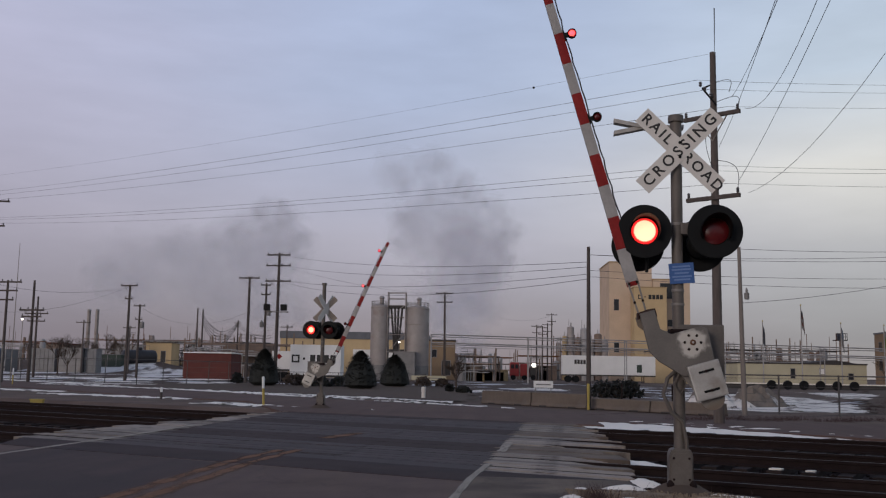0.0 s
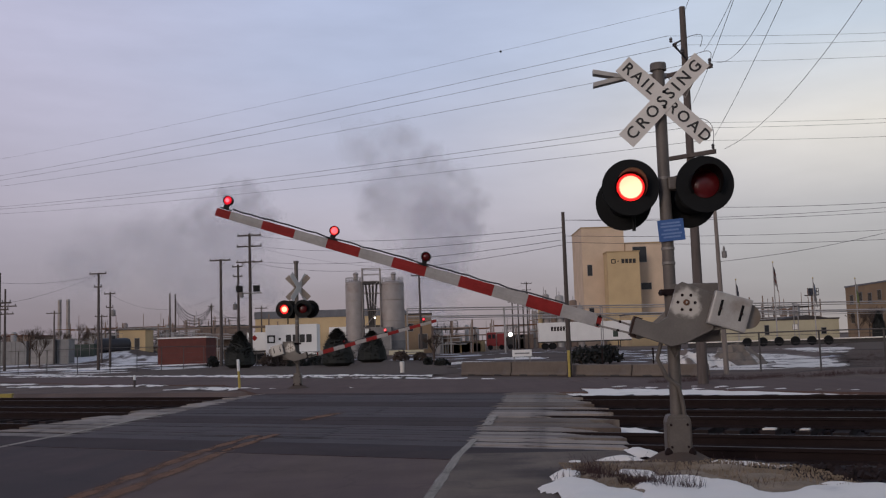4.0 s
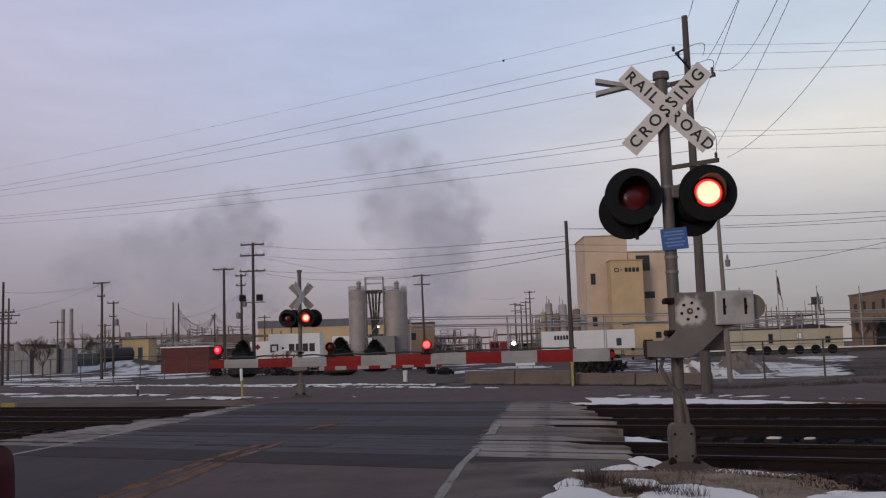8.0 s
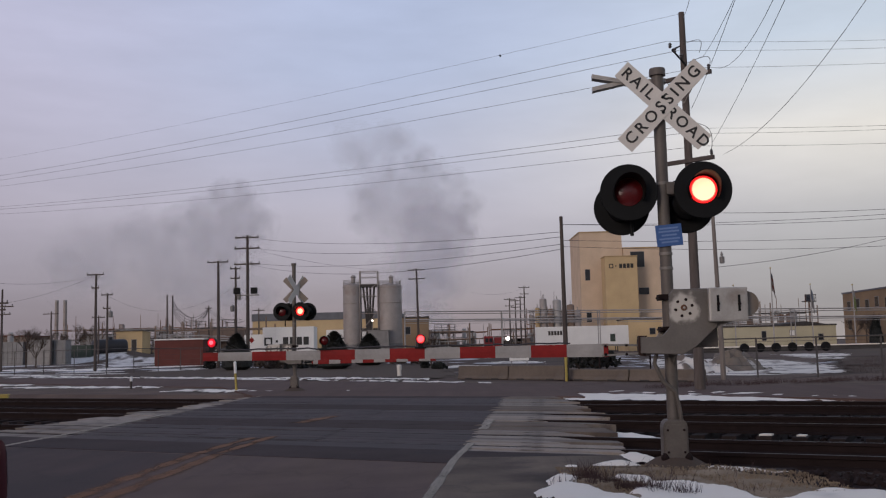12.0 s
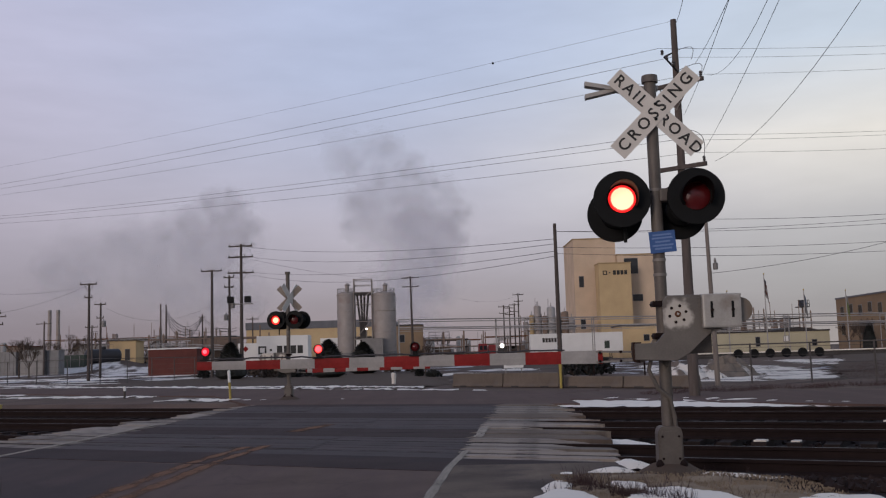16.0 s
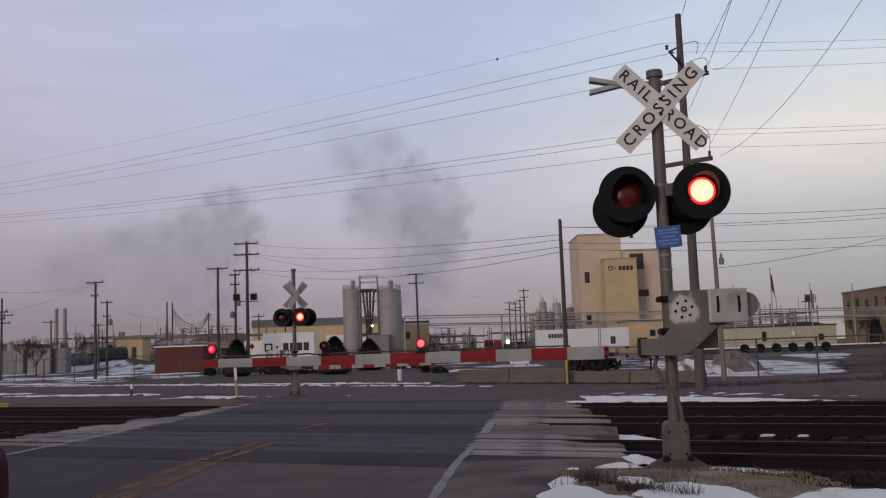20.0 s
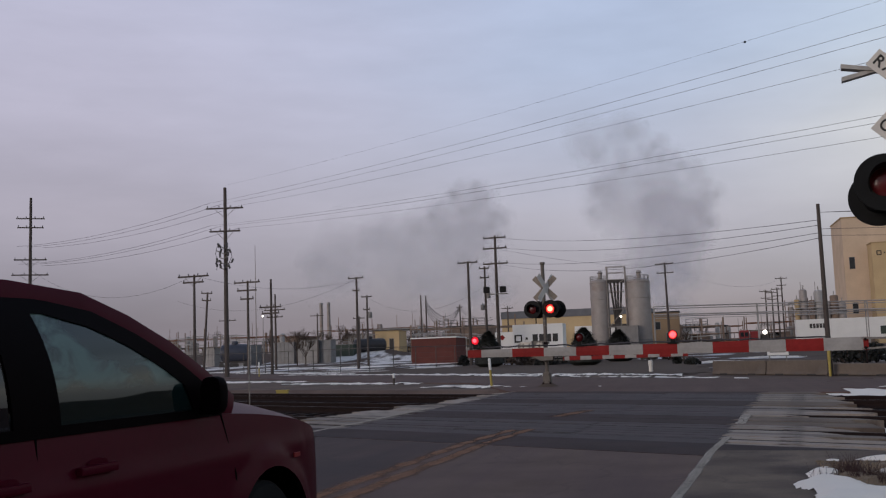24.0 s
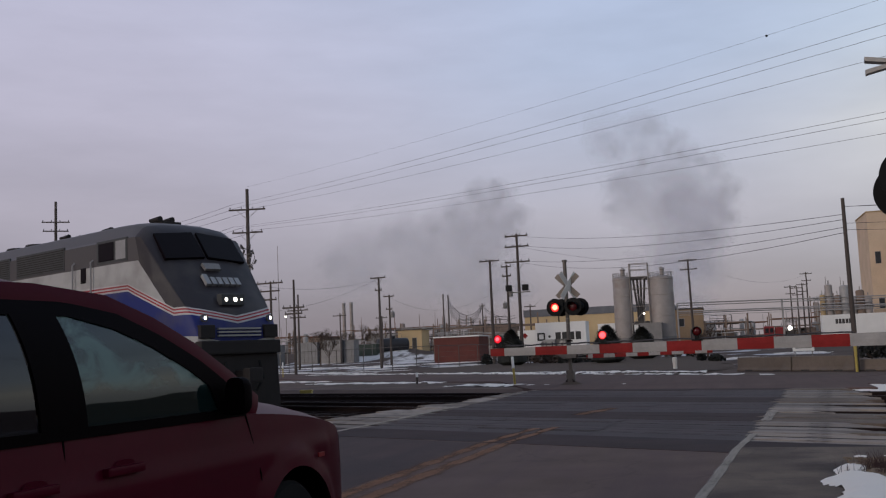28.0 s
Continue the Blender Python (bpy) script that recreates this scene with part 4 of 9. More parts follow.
def rising_yard():
    """The switchyard climbs gently behind its fence."""
    M["snowyard"] = material("snow_dusted_earth", (0.11, 0.08, 0.066), 0.95, vary=0.4, scale=0.30, fine=6, bump=0.6, depth=0.03, tint=(0.07, 0.052, 0.045), stain=(0.66, 0.62, 0.60), stain_cut=(0.50, 0.56), spec=0.1, stretch=(1, 0.35, 1))
    bm = B()
    ny, nx = 44, 44
    rows = []
    for j in range(ny + 1):
        y = 88 + 112 * j / ny
        t, v = min(1.0, max(0.0, (y - 90) / 50)), min(1.0, max(0.0, (y - 159) / 14))
        up = 0.22 * t + 2.0 * v * v * (3 - 2 * v)
        rows.append([])
        for i in range(nx + 1):
            x = -118 + (118 - 0.262 * y) * i / nx
            edge = min(1.0, (nx - i) / 6.0)
            rows[-1].append(bm.verts.new((x, y, -0.05 + up * edge + 0.09 * noise.noise(Vector((x * 0.2, y * 0.12, 4))) * (1 if j else 0))))
    for a, b in zip(rows, rows[1:]):
        for i in range(nx):
            bm.faces.new((a[i], a[i + 1], b[i + 1], b[i]))
    tagged(part("switchyard_ground", bm, "snowyard", None, smooth=True), "rising yard of trodden earth under thin snow", "yard", kind="structure")


rising_yard()


def tie_snow():
    """Crusts of snow left on the ties beside the crossing."""
    rr = random.Random(14)
    bm = B()
    for n in TRACKS:
        u = -50.0
        while u < 22:
            if not (edge_left(n) - 0.3 < u < edge_right(n) + 0.3) and rr.random() < (0.75 if n < 14 else 0.12):
                o = rr.choice((1.12, 1.16, 1.2)) if n < 14 else rr.choice((-1.1, 1.15))
                w, ln = rr.uniform(0.07, 0.11), rr.uniform(0.05, 0.10)
                plate(bm, [tf(u + a, n + o + b) for a, b in ((-w, -ln), (w * rr.uniform(0.6, 1), -ln * rr.uniform(0.5, 1)), (w, ln * rr.uniform(0.6, 1)), (-w * rr.uniform(0.5, 1), ln))], -0.19, -0.158 + rr.uniform(0, 0.012))
            u += 0.53
    tagged(part("tie_snow", bm, "snow", None), "crusts of old snow lying on the railway ties", "snow", kind="stuff")


tie_snow()

# ---- unseen ridge round the back and side, added so glass reflects a dark horizon ----
def unseen_backdrop():
    rr = random.Random(77)
    vs, fs = [], []
    n = 260
    for i in range(n + 1):
        a = radians(150 + 270 * i / n)
        d = 85.0
        h = 9.5 + 3.0 * noise.noise(Vector((i * 0.09, 3, 1))) + 2.2 * noise.noise(Vector((i * 0.45, 9, 2))) + rr.uniform(-0.6, 0.6)
        for dd, z in ((0, -0.1), (0.6, h * 0.6), (2.2, h), (4.0, -0.1)):
            vs.append((math.cos(a) * (d + dd), math.sin(a) * (d + dd), z))
    for i in range(n):
        for k in range(3):
            b = i * 4 + k
            fs.append((b, b + 4, b + 5, b + 1))
    me = bpy.data.meshes.new("backdrop")
    me.from_pydata(vs, [], fs)
    me.materials.append(M["twig"])
    tagged(new("backdrop", me), "unseen brown ridge added for dark window reflections", "trees", kind="structure")


unseen_backdrop()

# ---- crossing signals ----
FLASH = 0.5411
FLIPPERS = []   # (object, rest pose, lit during which half of the beat)


def lens_flipper(parent, r, m, half, lit="lens_lit", rim="lens_rim", core=0.84):
    """A lens disc with a lit and a dark face, that turns about its upright axis."""
    bm = B()
    lathe(bm, [(0.0, 0.030), (r * 0.30, 0.0290), (r * 0.50, 0.0250), (r * core, 0.021)], 28, mi=0)
    lathe(bm, [(r * core, 0.021), (r * (core * 0.5 + 0.46), 0.0145)], 28, mi=3)
    lathe(bm, [(r * (core * 0.5 + 0.46), 0.0145), (r * (core * 0.2 + 0.78), 0.010), (r, 0.0)], 28, mi=1)
    lathe(bm, [(r, 0.0), (r * 0.9, -0.010), (r * 0.5, -0.025), (0.0, -0.03)], 28, mi=2)
    ob = part("lens", bm, [lit, rim, "lens_off", "lens_mid"], parent, "red signal lens, lit on one face", smooth=True)
    ob.matrix_local = m
    FLIPPERS.append((ob, m.copy(), half))
    return ob


def flasher(parent, x, y, z, back, half, name="flasher_unit", tilt=0, core=0.80):
    """One flashing lamp: round black background, hood, housing and lens. Faces -y, or +y if back."""
    g = part(name, lathe(B(), [(0.157, -0.012), (0.305, -0.012), (0.309, -0.006), (0.309, 0.006), (0.305, 0.012), (0.157, 0.012), (0.157, -0.012)], 40), "black", parent, "round black signal background", smooth=True)
    g.matrix_local = pose(x, y, z, 90 - tilt if not back else -90, 0, 0)
    # lamp axis is local z here, pointing out of the face
    bm = B()
    seg, a0 = 26, radians(-35)
    for i in range(seg):
        t0, t1 = a0 + (math.pi - 2 * a0) * i / seg, a0 + (math.pi - 2 * a0) * (i + 1) / seg
        for r in (0.166, 0.171):
            l0 = 0.30 * (0.45 + 0.55 * max(0, math.sin(t0)))
            l1 = 0.30 * (0.45 + 0.55 * max(0, math.sin(t1)))
            up = 1 if not back else -1
            bm.faces.new([bm.verts.new(c) for c in ((r * math.cos(t0), up * r * math.sin(t0), 0), (r * math.cos(t1), up * r * math.sin(t1), 0), (r * math.cos(t1), up * r * math.sin(t1), l1), (r * math.cos(t0), up * r * math.sin(t0), l0))])
    part("hood", bm, "black", g, "black lamp hood", smooth=True)
    bm = B()
    lathe(bm, [(0.166, 0.0), (0.166, -0.15), (0.12, -0.20), (0.0, -0.21)], 24)
    part("housing", bm, "black", g, "black lamp housing", smooth=True)
    lens_flipper(g, 0.150, pose(0, 0, 0.012), half, core=core)
    return g


def arm_lamp(parent, x, z, half, r=0.049):
    """Small red lamp standing on the gate arm, lens towards -y and +y."""
    g = part("arm_lamp", lathe(B(), [(r * 1.08, -0.035), (r * 1.12, 0.0), (r * 1.08, 0.035), (r * 0.98, 0.035), (r * 0.98, -0.035), (r * 1.08, -0.035)], 20), "black", parent, "small red gate-arm lamp", smooth=True)
    g.matrix_local = pose(x, -0.02, z, 90, 0, 0)
    bm = B()
    box(bm, -0.025, 0.025, -r * 2.0, -r, -0.025, 0.025)
    box(bm, -0.06, 0.06, -r * 2.1, -r * 1.8, -0.03, 0.03)
    part("lamp_bracket", bm, "black", g, "black lamp bracket")
    if half is None:
        bm = B()
        lathe(bm, [(0.0, 0.045), (r * 0.5, 0.04)], 18, mi=0)
        lathe(bm, [(r * 0.5, 0.04), (r, 0.01), (r, -0.01), (r * 0.5, -0.04)], 18, mi=1)
        lathe(bm, [(r * 0.5, -0.04), (0, -0.045)], 18, mi=0)
        part("lens", bm, ["small_lit", "small_rim"], g, "steady lit red lens", smooth=True)
    else:
        lens_flipper(g, r, pose(0, 0, 0), half, "small_lit", "small_rim", 0.6)
    return g


def worn_bracket():
    """Grey bracket steel with its coating rubbed pale round the hub."""
    m = material("rubbed_bracket_steel", (0.165, 0.145, 0.13), 0.55, metal=0.3, vary=0.3, scale=4, fine=50, bump=0.25, stain=(0.13, 0.10, 0.08), stain_cut=(0.6, 0.75))
    nt = m.node_tree
    b = nt.nodes["Principled BSDF"]
    src = b.inputs["Base Color"].links[0].from_socket
    tc = nt.nodes.new("ShaderNodeTexCoord")
    flat = nt.nodes.new("ShaderNodeVectorMath")
    flat.operation = "MULTIPLY"
    flat.inputs[1].default_value = (1, 0, 1)
    nt.links.new(tc.outputs["Object"], flat.inputs[0])
    ln = nt.nodes.new("ShaderNodeVectorMath")
    ln.operation = "LENGTH"
    nt.links.new(flat.outputs[0], ln.inputs[0])
    nz = nt.nodes.new("ShaderNodeTexNoise")
    nz.inputs["Scale"].default_value, nz.inputs["Detail"].default_value = 9, 5
    nt.links.new(tc.outputs["Object"], nz.inputs["Vector"])
    ad = nt.nodes.new("ShaderNodeMath")
    ad.operation = "MULTIPLY_ADD"
    ad.inputs[1].default_value = 0.22
    nt.links.new(nz.outputs["Fac"], ad.inputs[0])
    nt.links.new(ln.outputs["Value"], ad.inputs[2])
    mr = nt.nodes.new("ShaderNodeMapRange")
    mr.interpolation_type = "SMOOTHSTEP"
    for k, v in zip(("From Min", "From Max", "To Min", "To Max"), (0.225, 0.30, 0.92, 0.0)):
        mr.inputs[k].default_value = v
    nt.links.new(ad.outputs[0], mr.inputs["Value"])
    mx = nt.nodes.new("ShaderNodeMix")
    mx.data_type = "RGBA"
    nt.links.new(mr.outputs[0], mx.inputs[0])
    nt.links.new(src, mx.inputs[6])
    mx.inputs[7].default_value = (0.52, 0.475, 0.425, 1)
    nt.links.new(mx.outputs[2], b.inputs["Base Color"])
    return m


M["bracket"] = worn_bracket()


def gate_arm(hub, length, side, lamps):
    """Striped arm with its bracket and counterweight, turning with the hub. side -1: reaches to -x."""
    s = side
    # cranked steel bracket
    bm = B()
    prism(bm, [(s * 0.46, -0.30), (s * 0.46, -0.47), (s * 0.03, -0.49), (s * -0.10, -0.42), (s * -0.34, -0.20), (s * -0.34, 0.06), (s * -0.24, 0.17), (s * 0.10, 0.20), (s * 0.15, 0.14), (s * 0.15, -0.20), (s * 0.24, -0.30)], -0.16, -0.12)
    bmesh.ops.bevel(bm, geom=bm.edges[:], offset=0.006, segments=1, affect="EDGES")
    part("arm_bracket", bm, "bracket", hub, "cranked grey steel arm bracket rubbed pale round the hub")
    bm = B()
    prism(bm, [(s * -0.04, -0.12), (s * 0.20, -0.40), (s * 0.34, -0.50), (s * 0.44, -0.50), (s * 0.45, -0.42), (s * 0.28, -0.34), (s * 0.0, 0.12)], 0.14, 0.18)
    part("arm_bracket", bm, "steel", hub, "rear steel arm bracket")
    # a ring of bolt holes round the hub
    for k in range(6):
        a = k * math.pi / 3 + 0.25
        b = B()
        lathe(b, [(0.0, 0.008), (0.013, 0.007), (0.0165, 0.0)], 10, pose(0.088 * math.cos(a), -0.1605, 0.088 * math.sin(a), 90))
        part("bolt", b, "rail", hub)
    b = B()
    lathe(b, [(0.0, 0.02), (0.027, 0.018), (0.034, 0.0)], 12, pose(0, -0.161, 0, 90))
    cap = part("hub_cap", b, "rust", hub, "rusty hub cap")
    b = B()
    lathe(b, [(0.0, 0.016), (0.012, 0.014), (0.014, 0.0)], 8, pose(0, -0.180, 0, 90))
    part("hub_bolt", b, "alu", cap, "bright bolt head")
    # counterweight arm and plates
    bm = B()
    prism(bm, [(s * 0.08, 0.10), (s * 0.10, -0.18), (s * -0.30, -0.22), (s * -0.62, -0.10), (s * -0.62, 0.10), (s * -0.30, 0.16)], -0.115, -0.08)
    part("counterweight_arm", bm, "steel", hub, "grey counterweight arm")
    bm = B()
    bbox(bm, min(s * -0.24, s * -0.65), max(s * -0.24, s * -0.64), -0.26, -0.17, -0.155, 0.20, 0.022)
    cw = part("counterweight", bm, "alu", hub, "pale weathered counterweight plate")
    for k in (-0.335, -0.55):
        bm = B()
        bbox(bm, s * k - 0.013, s * k + 0.013, -0.264, -0.258, -0.05, 0.12, 0.002)
        part("slot", bm, "black", cw, "dark slot")
        bm = B()
        lathe(bm, [(0.0, 0.03), (0.016, 0.03), (0.018, 0.0)], 6, pose(s * k, -0.262, 0.03, 90))
        part("bolt", bm, "rail", cw)
    bm = B()
    lathe(bm, [(0.0, 0.0), (0.13, 0.0), (0.13, 0.05), (0.0, 0.05)], 26, pose(s * -0.64, -0.12, 0.03, 90))
    part("counterweight_disc", bm, "steel", hub, "round grey counterweight disc", smooth=True)
    # the arm: tapered, red and white, from the clamp outwards
    x0, z0 = 0.50, -0.432
    bm = B()
    prism(bm, [(s * 0.385, -0.285), (s * 0.475, -0.285), (s * 0.485, -0.36), (s * 0.475, -0.49), (s * 0.40, -0.505), (s * 0.43, -0.40)], -0.115, 0.02)
    part("clamp_flange", bm, "rustdark", hub, "dark rusty flange clamping the arm")
    # two slim bars carry the arm, with a gap between them
    for za, zb in ((0.045, 0.058), (-0.035, -0.055)):
        bm = B()
        prism(bm, [(s * 0.40, z0 + za - 0.011), (s * 0.40, z0 + za + 0.011), (s * 0.86, z0 + zb + 0.010), (s * 0.86, z0 + zb - 0.010)], -0.046, -0.036)
        part("clamp_bar", bm, "steel", hub, "slim weathered bar joining the arm")
    for bx, bz in ((0.43, -0.33), (0.44, -0.40), (0.43, -0.47), (0.82, z0 + 0.045), (0.82, z0 - 0.045), (0.60, z0 + 0.05), (0.60, z0 - 0.045)):
        b = B()
        lathe(b, [(0.0, 0.03), (0.014, 0.028), (0.017, 0.0)], 6, pose(s * bx, -0.116 if bx < 0.5 else -0.046, bz, 90))
        part("bolt", b, "rail", hub)
    x = x0 + 0.29
    cuts = [length, length - 0.17]
    while cuts[-1] - 0.382 > x + 0.1:
        cuts.append(cuts[-1] - 0.382)
    cuts = [x] + cuts[::-1]
    if cuts[1] - x > 0.2:
        cuts.insert(1, x + 0.05)
    n = len(cuts) - 1
    for i in range(n):
        a, b = cuts[i], cuts[i + 1]
        w0 = 0.070 - 0.025 * (a - x) / (length - x)
        w1 = 0.070 - 0.025 * (b - x) / (length - x)
        bm = B()
        vs = []
        for xx, w in ((a, w0), (b - 0.001, w1)):
            vs.append([bm.verts.new((s * xx, yy, z0 + zz)) for yy, zz in ((-0.03, -w), (0.03, -w), (0.034, 0), (0.03, w), (-0.03, w), (-0.034, 0))])
        for k in range(6):
            bm.faces.new((vs[0][k], vs[0][(k + 1) % 6], vs[1][(k + 1) % 6], vs[1][k]))
        bm.faces.new(vs[0][::-1])
        bm.faces.new(vs[1])
        bmesh.ops.recalc_face_normals(bm, faces=bm.faces[:])
        part("arm_stripe", bm, "armred" if i == n - 1 or (n - 1 - i) % 2 == 0 else "armwhite", hub, "red stripe" if (n - 1 - i) % 2 == 0 else "white stripe")
    # cable along the arm with its lamps
    bm = B()
    rr = random.Random(3)
    pts = []
    xx = x + 0.4
    while xx < length - 0.1:
        pts.append((s * xx, -0.02, z0 + 0.085 - 0.02 * (xx / length) + rr.uniform(-0.006, 0.012)))
        xx += 0.11
    tube(bm, pts, 0.009, 5)
    part("lamp_cable", bm, "wire", hub, "black lamp cable along the arm")
    for lx, half in lamps:
        arm_lamp(hub, s * lx, z0 + 0.155, half)
    return hub


def build_signal(name, m, label, side, length, lamps, lettered, drop=0.0, hz=1.68, dx=0.045):
    top = thing(name, m, label, "railroad crossing signal", "crossing signals")
    bm = B()
    lathe(bm, [(0.0, 4.34), (0.085, 4.34), (0.09, 4.32), (0.09, 4.26), (0.066, 4.26), (0.066, 0.4)], 20)
    part("mast", bm, "mast", top, "weathered grey steel mast", smooth=True)
    for z in (3.05 - drop, 2.28, 2.12):
        bm = B()
        lathe(bm, [(0.066, z - 0.016), (0.073, z - 0.014), (0.073, z + 0.014), (0.066, z + 0.016)], 20)
        part("mast_band", bm, "steel", top, "steel clamp band", smooth=True)
    # split cast base on a gravel-covered footing
    bm = B()
    lathe(bm, [(0.45, -0.02), (0.34, 0.02), (0.2, 0.10), (0.1, 0.13)], 20)
    part("footing", bm, "verge", top, "earth heaped round the base", smooth=True)
    bm = B()
    prism(bm, [(-0.13, 0.10), (0.13, 0.10), (0.13, 0.44), (0.10, 0.5), (-0.10, 0.5), (-0.13, 0.44)], -0.13, 0.13)
    bmesh.ops.bevel(bm, geom=bm.edges[:], offset=0.012, segments=2, affect="EDGES")
    base = part("base_casting", bm, "mast", top, "grey cast junction base")
    bm = B()
    prism(bm, [(-0.09, 0.06), (0.09, 0.06), (0.115, 0.13), (0.115, 0.40), (0.085, 0.46), (-0.085, 0.46), (-0.115, 0.40), (-0.115, 0.13)], -0.148, -0.132)
    bmesh.ops.bevel(bm, geom=bm.edges[:], offset=0.006, segments=2, affect="EDGES")
    part("base_cover", bm, "mast", base, "bolted cover plate")
    for x in (-0.12, 0.12):
        bm = B()
        lathe(bm, [(0.045, 0.05), (0.045, 0.12), (0.02, 0.16), (0.0, 0.16)], 10, pose(x, -0.13, 0.0))
        part("foot_bolt", bm, "rail", base, "rusty foot bolt")
    for x in (-0.085, 0.085):
        for z in (0.17, 0.40):
            part("cover_bolt", lathe(B(), [(0.0, 0.012), (0.012, 0.012), (0.014, 0.0)], 8, pose(x, -0.148, z, 90)), "rail", base)
    # crossarm and four lamps
    bm = B()
    rod(bm, (-0.36, 0.0, 3.03 - drop), (0.42, 0.0, 3.03 - drop), 0.022, 0.022, 10)
    rod(bm, (-0.36, 0.0, 3.03 - drop), (-0.36, -0.12, 2.95 - drop), 0.02, 0.02, 8)
    rod(bm, (0.42, 0.0, 3.03 - drop), (0.42, -0.12, 2.95 - drop), 0.02, 0.02, 8)
    part("crossarm", bm, "mast", top, "tubular lamp crossarm", smooth=True)
    bm = B()
    bbox(bm, 0.03, 0.16, -0.09, 0.09, 2.92 - drop, 3.06 - drop, 0.02)
    part("junction_box", bm, "mast", top, "small cast junction box")
    spots = ((-0.385, 2.945), (0.405, 2.945), (-0.43, 2.83), (0.28, 2.83)) if lettered else ((-0.385, 3.0), (0.25, 3.0), (-0.24, 3.0), (0.42, 2.99))
    for k, (lx, lz) in enumerate(spots):
        flasher(top, lx, -0.16 if k < 2 else 0.22, lz - drop, k > 1, k % 2, core=0.80 if lettered else 0.6)
    bm = B()
    rod(bm, (-0.34, 0.1, 2.75 - drop), (-0.34, 0.1, 2.50 - drop), 0.02, 0.02, 8)
    part("conduit", bm, "black", top, "short black conduit")
    # blue notice plate
    if lettered:
        bm = B()
        bbox(bm, -0.105, 0.175, -0.088, -0.08, 2.355, 2.59, 0.004)
        bs = part("notice_plate", bm, "bluesign", top, "blue notice plate")
        bs.matrix_local = pose(0.035, 0, 2.47, 0, -4, 0) @ pose(-0.035, 0, -2.47)
        for k, (zz, w) in enumerate(((2.55, 0.2), (2.515, 0.22), (2.475, 0.16), (2.435, 0.22), (2.40, 0.18))):
            bm = B()
            box(bm, 0.035 - w / 2, 0.035 + w / 2, -0.0905, -0.089, zz - 0.009, zz + 0.009)
            part("text_bar", bm, "bluebar", bs, "unreadable pale line of text")
    # gate mechanism box beside the mast
    bm = B()
    bbox(bm, -0.02, 0.50, -0.07, 0.12, hz - 0.42, hz + 0.21, 0.02, pose(0, 0, 0) if side < 0 else Matrix.Diagonal((-1, 1, 1, 1)))
    bmesh.ops.recalc_face_normals(bm, faces=bm.faces[:])
    part("gate_mechanism", bm, "mast", top, "grey gate machine case")
    for z in (hz - 0.22, hz + 0.125):
        bm = B()
        box(bm, -0.11, 0.11, -0.11, 0.08, z - 0.03, z + 0.03)
        rod(bm, (-0.10, -0.16, z), (-0.10, 0.1, z), 0.018, 0.018, 8)
        part("mounting_clamp", bm, "rail", top, "rusty mounting clamp")
    bm = B()
    pts = [(-0.03, -0.09, hz - 0.3), (-0.14, -0.12, 1.28), (-0.19, -0.12, 1.1), (-0.1, -0.11, 0.9), (0.02, -0.09, 0.8), (0.06, -0.08, 0.6), (0.07, -0.07, 0.5)]
    tube(bm, pts, 0.024, 8)
    tube(bm, [(0.03, -0.09, hz - 0.3), (-0.07, -0.11, 1.22), (0.0, -0.12, 1.1), (0.06, -0.10, 1.2), (0.05, -0.09, 1.35)], 0.009, 6)
    part("cable_conduit", bm, "mast", top, "flexible grey cable conduit", smooth=True)
    hub = new("gate_arm_assembly")
    hub.parent = top
    hub.matrix_local = pose(-side * (0.165 - dx), -0.14, hz)
    tagged(hub, "striped red and white gate arm assembly")
    gate_arm(hub, length, side, lamps)
    return top, hub


SIG_N, HUB_N = build_signal("crossing_signal", pose(2.45, 10.55, 0, 0, 0, -5), "grey mast with white crossbuck, round black flashers and striped gate arm", -1, 5.22, ((2.80, 1), (3.86, 0), (5.12, None)), True)
SIG_F, HUB_F = build_signal("crossing_signal", pose(-5.05, 33.4, 0, 0, 0, -5), "far grey mast with crossbuck seen from behind, flashers and gate arm", 1, 5.0, ((1.8, 1), (3.25, 0), (4.6, None)), False, 0.315, 1.38, 0.0)


def blade(parent, y, z, ang, label, k=1.0):
    bm = B()
    bbox(bm, -0.61 * k, 0.61 * k, -0.004, 0.004, -0.107 * k, 0.107 * k, 0.002)
    ob = part("crossbuck_blade", bm, "sign", parent, label)
    ob.matrix_local = pose(0.03, y, z, 0, ang, 0)
    return ob


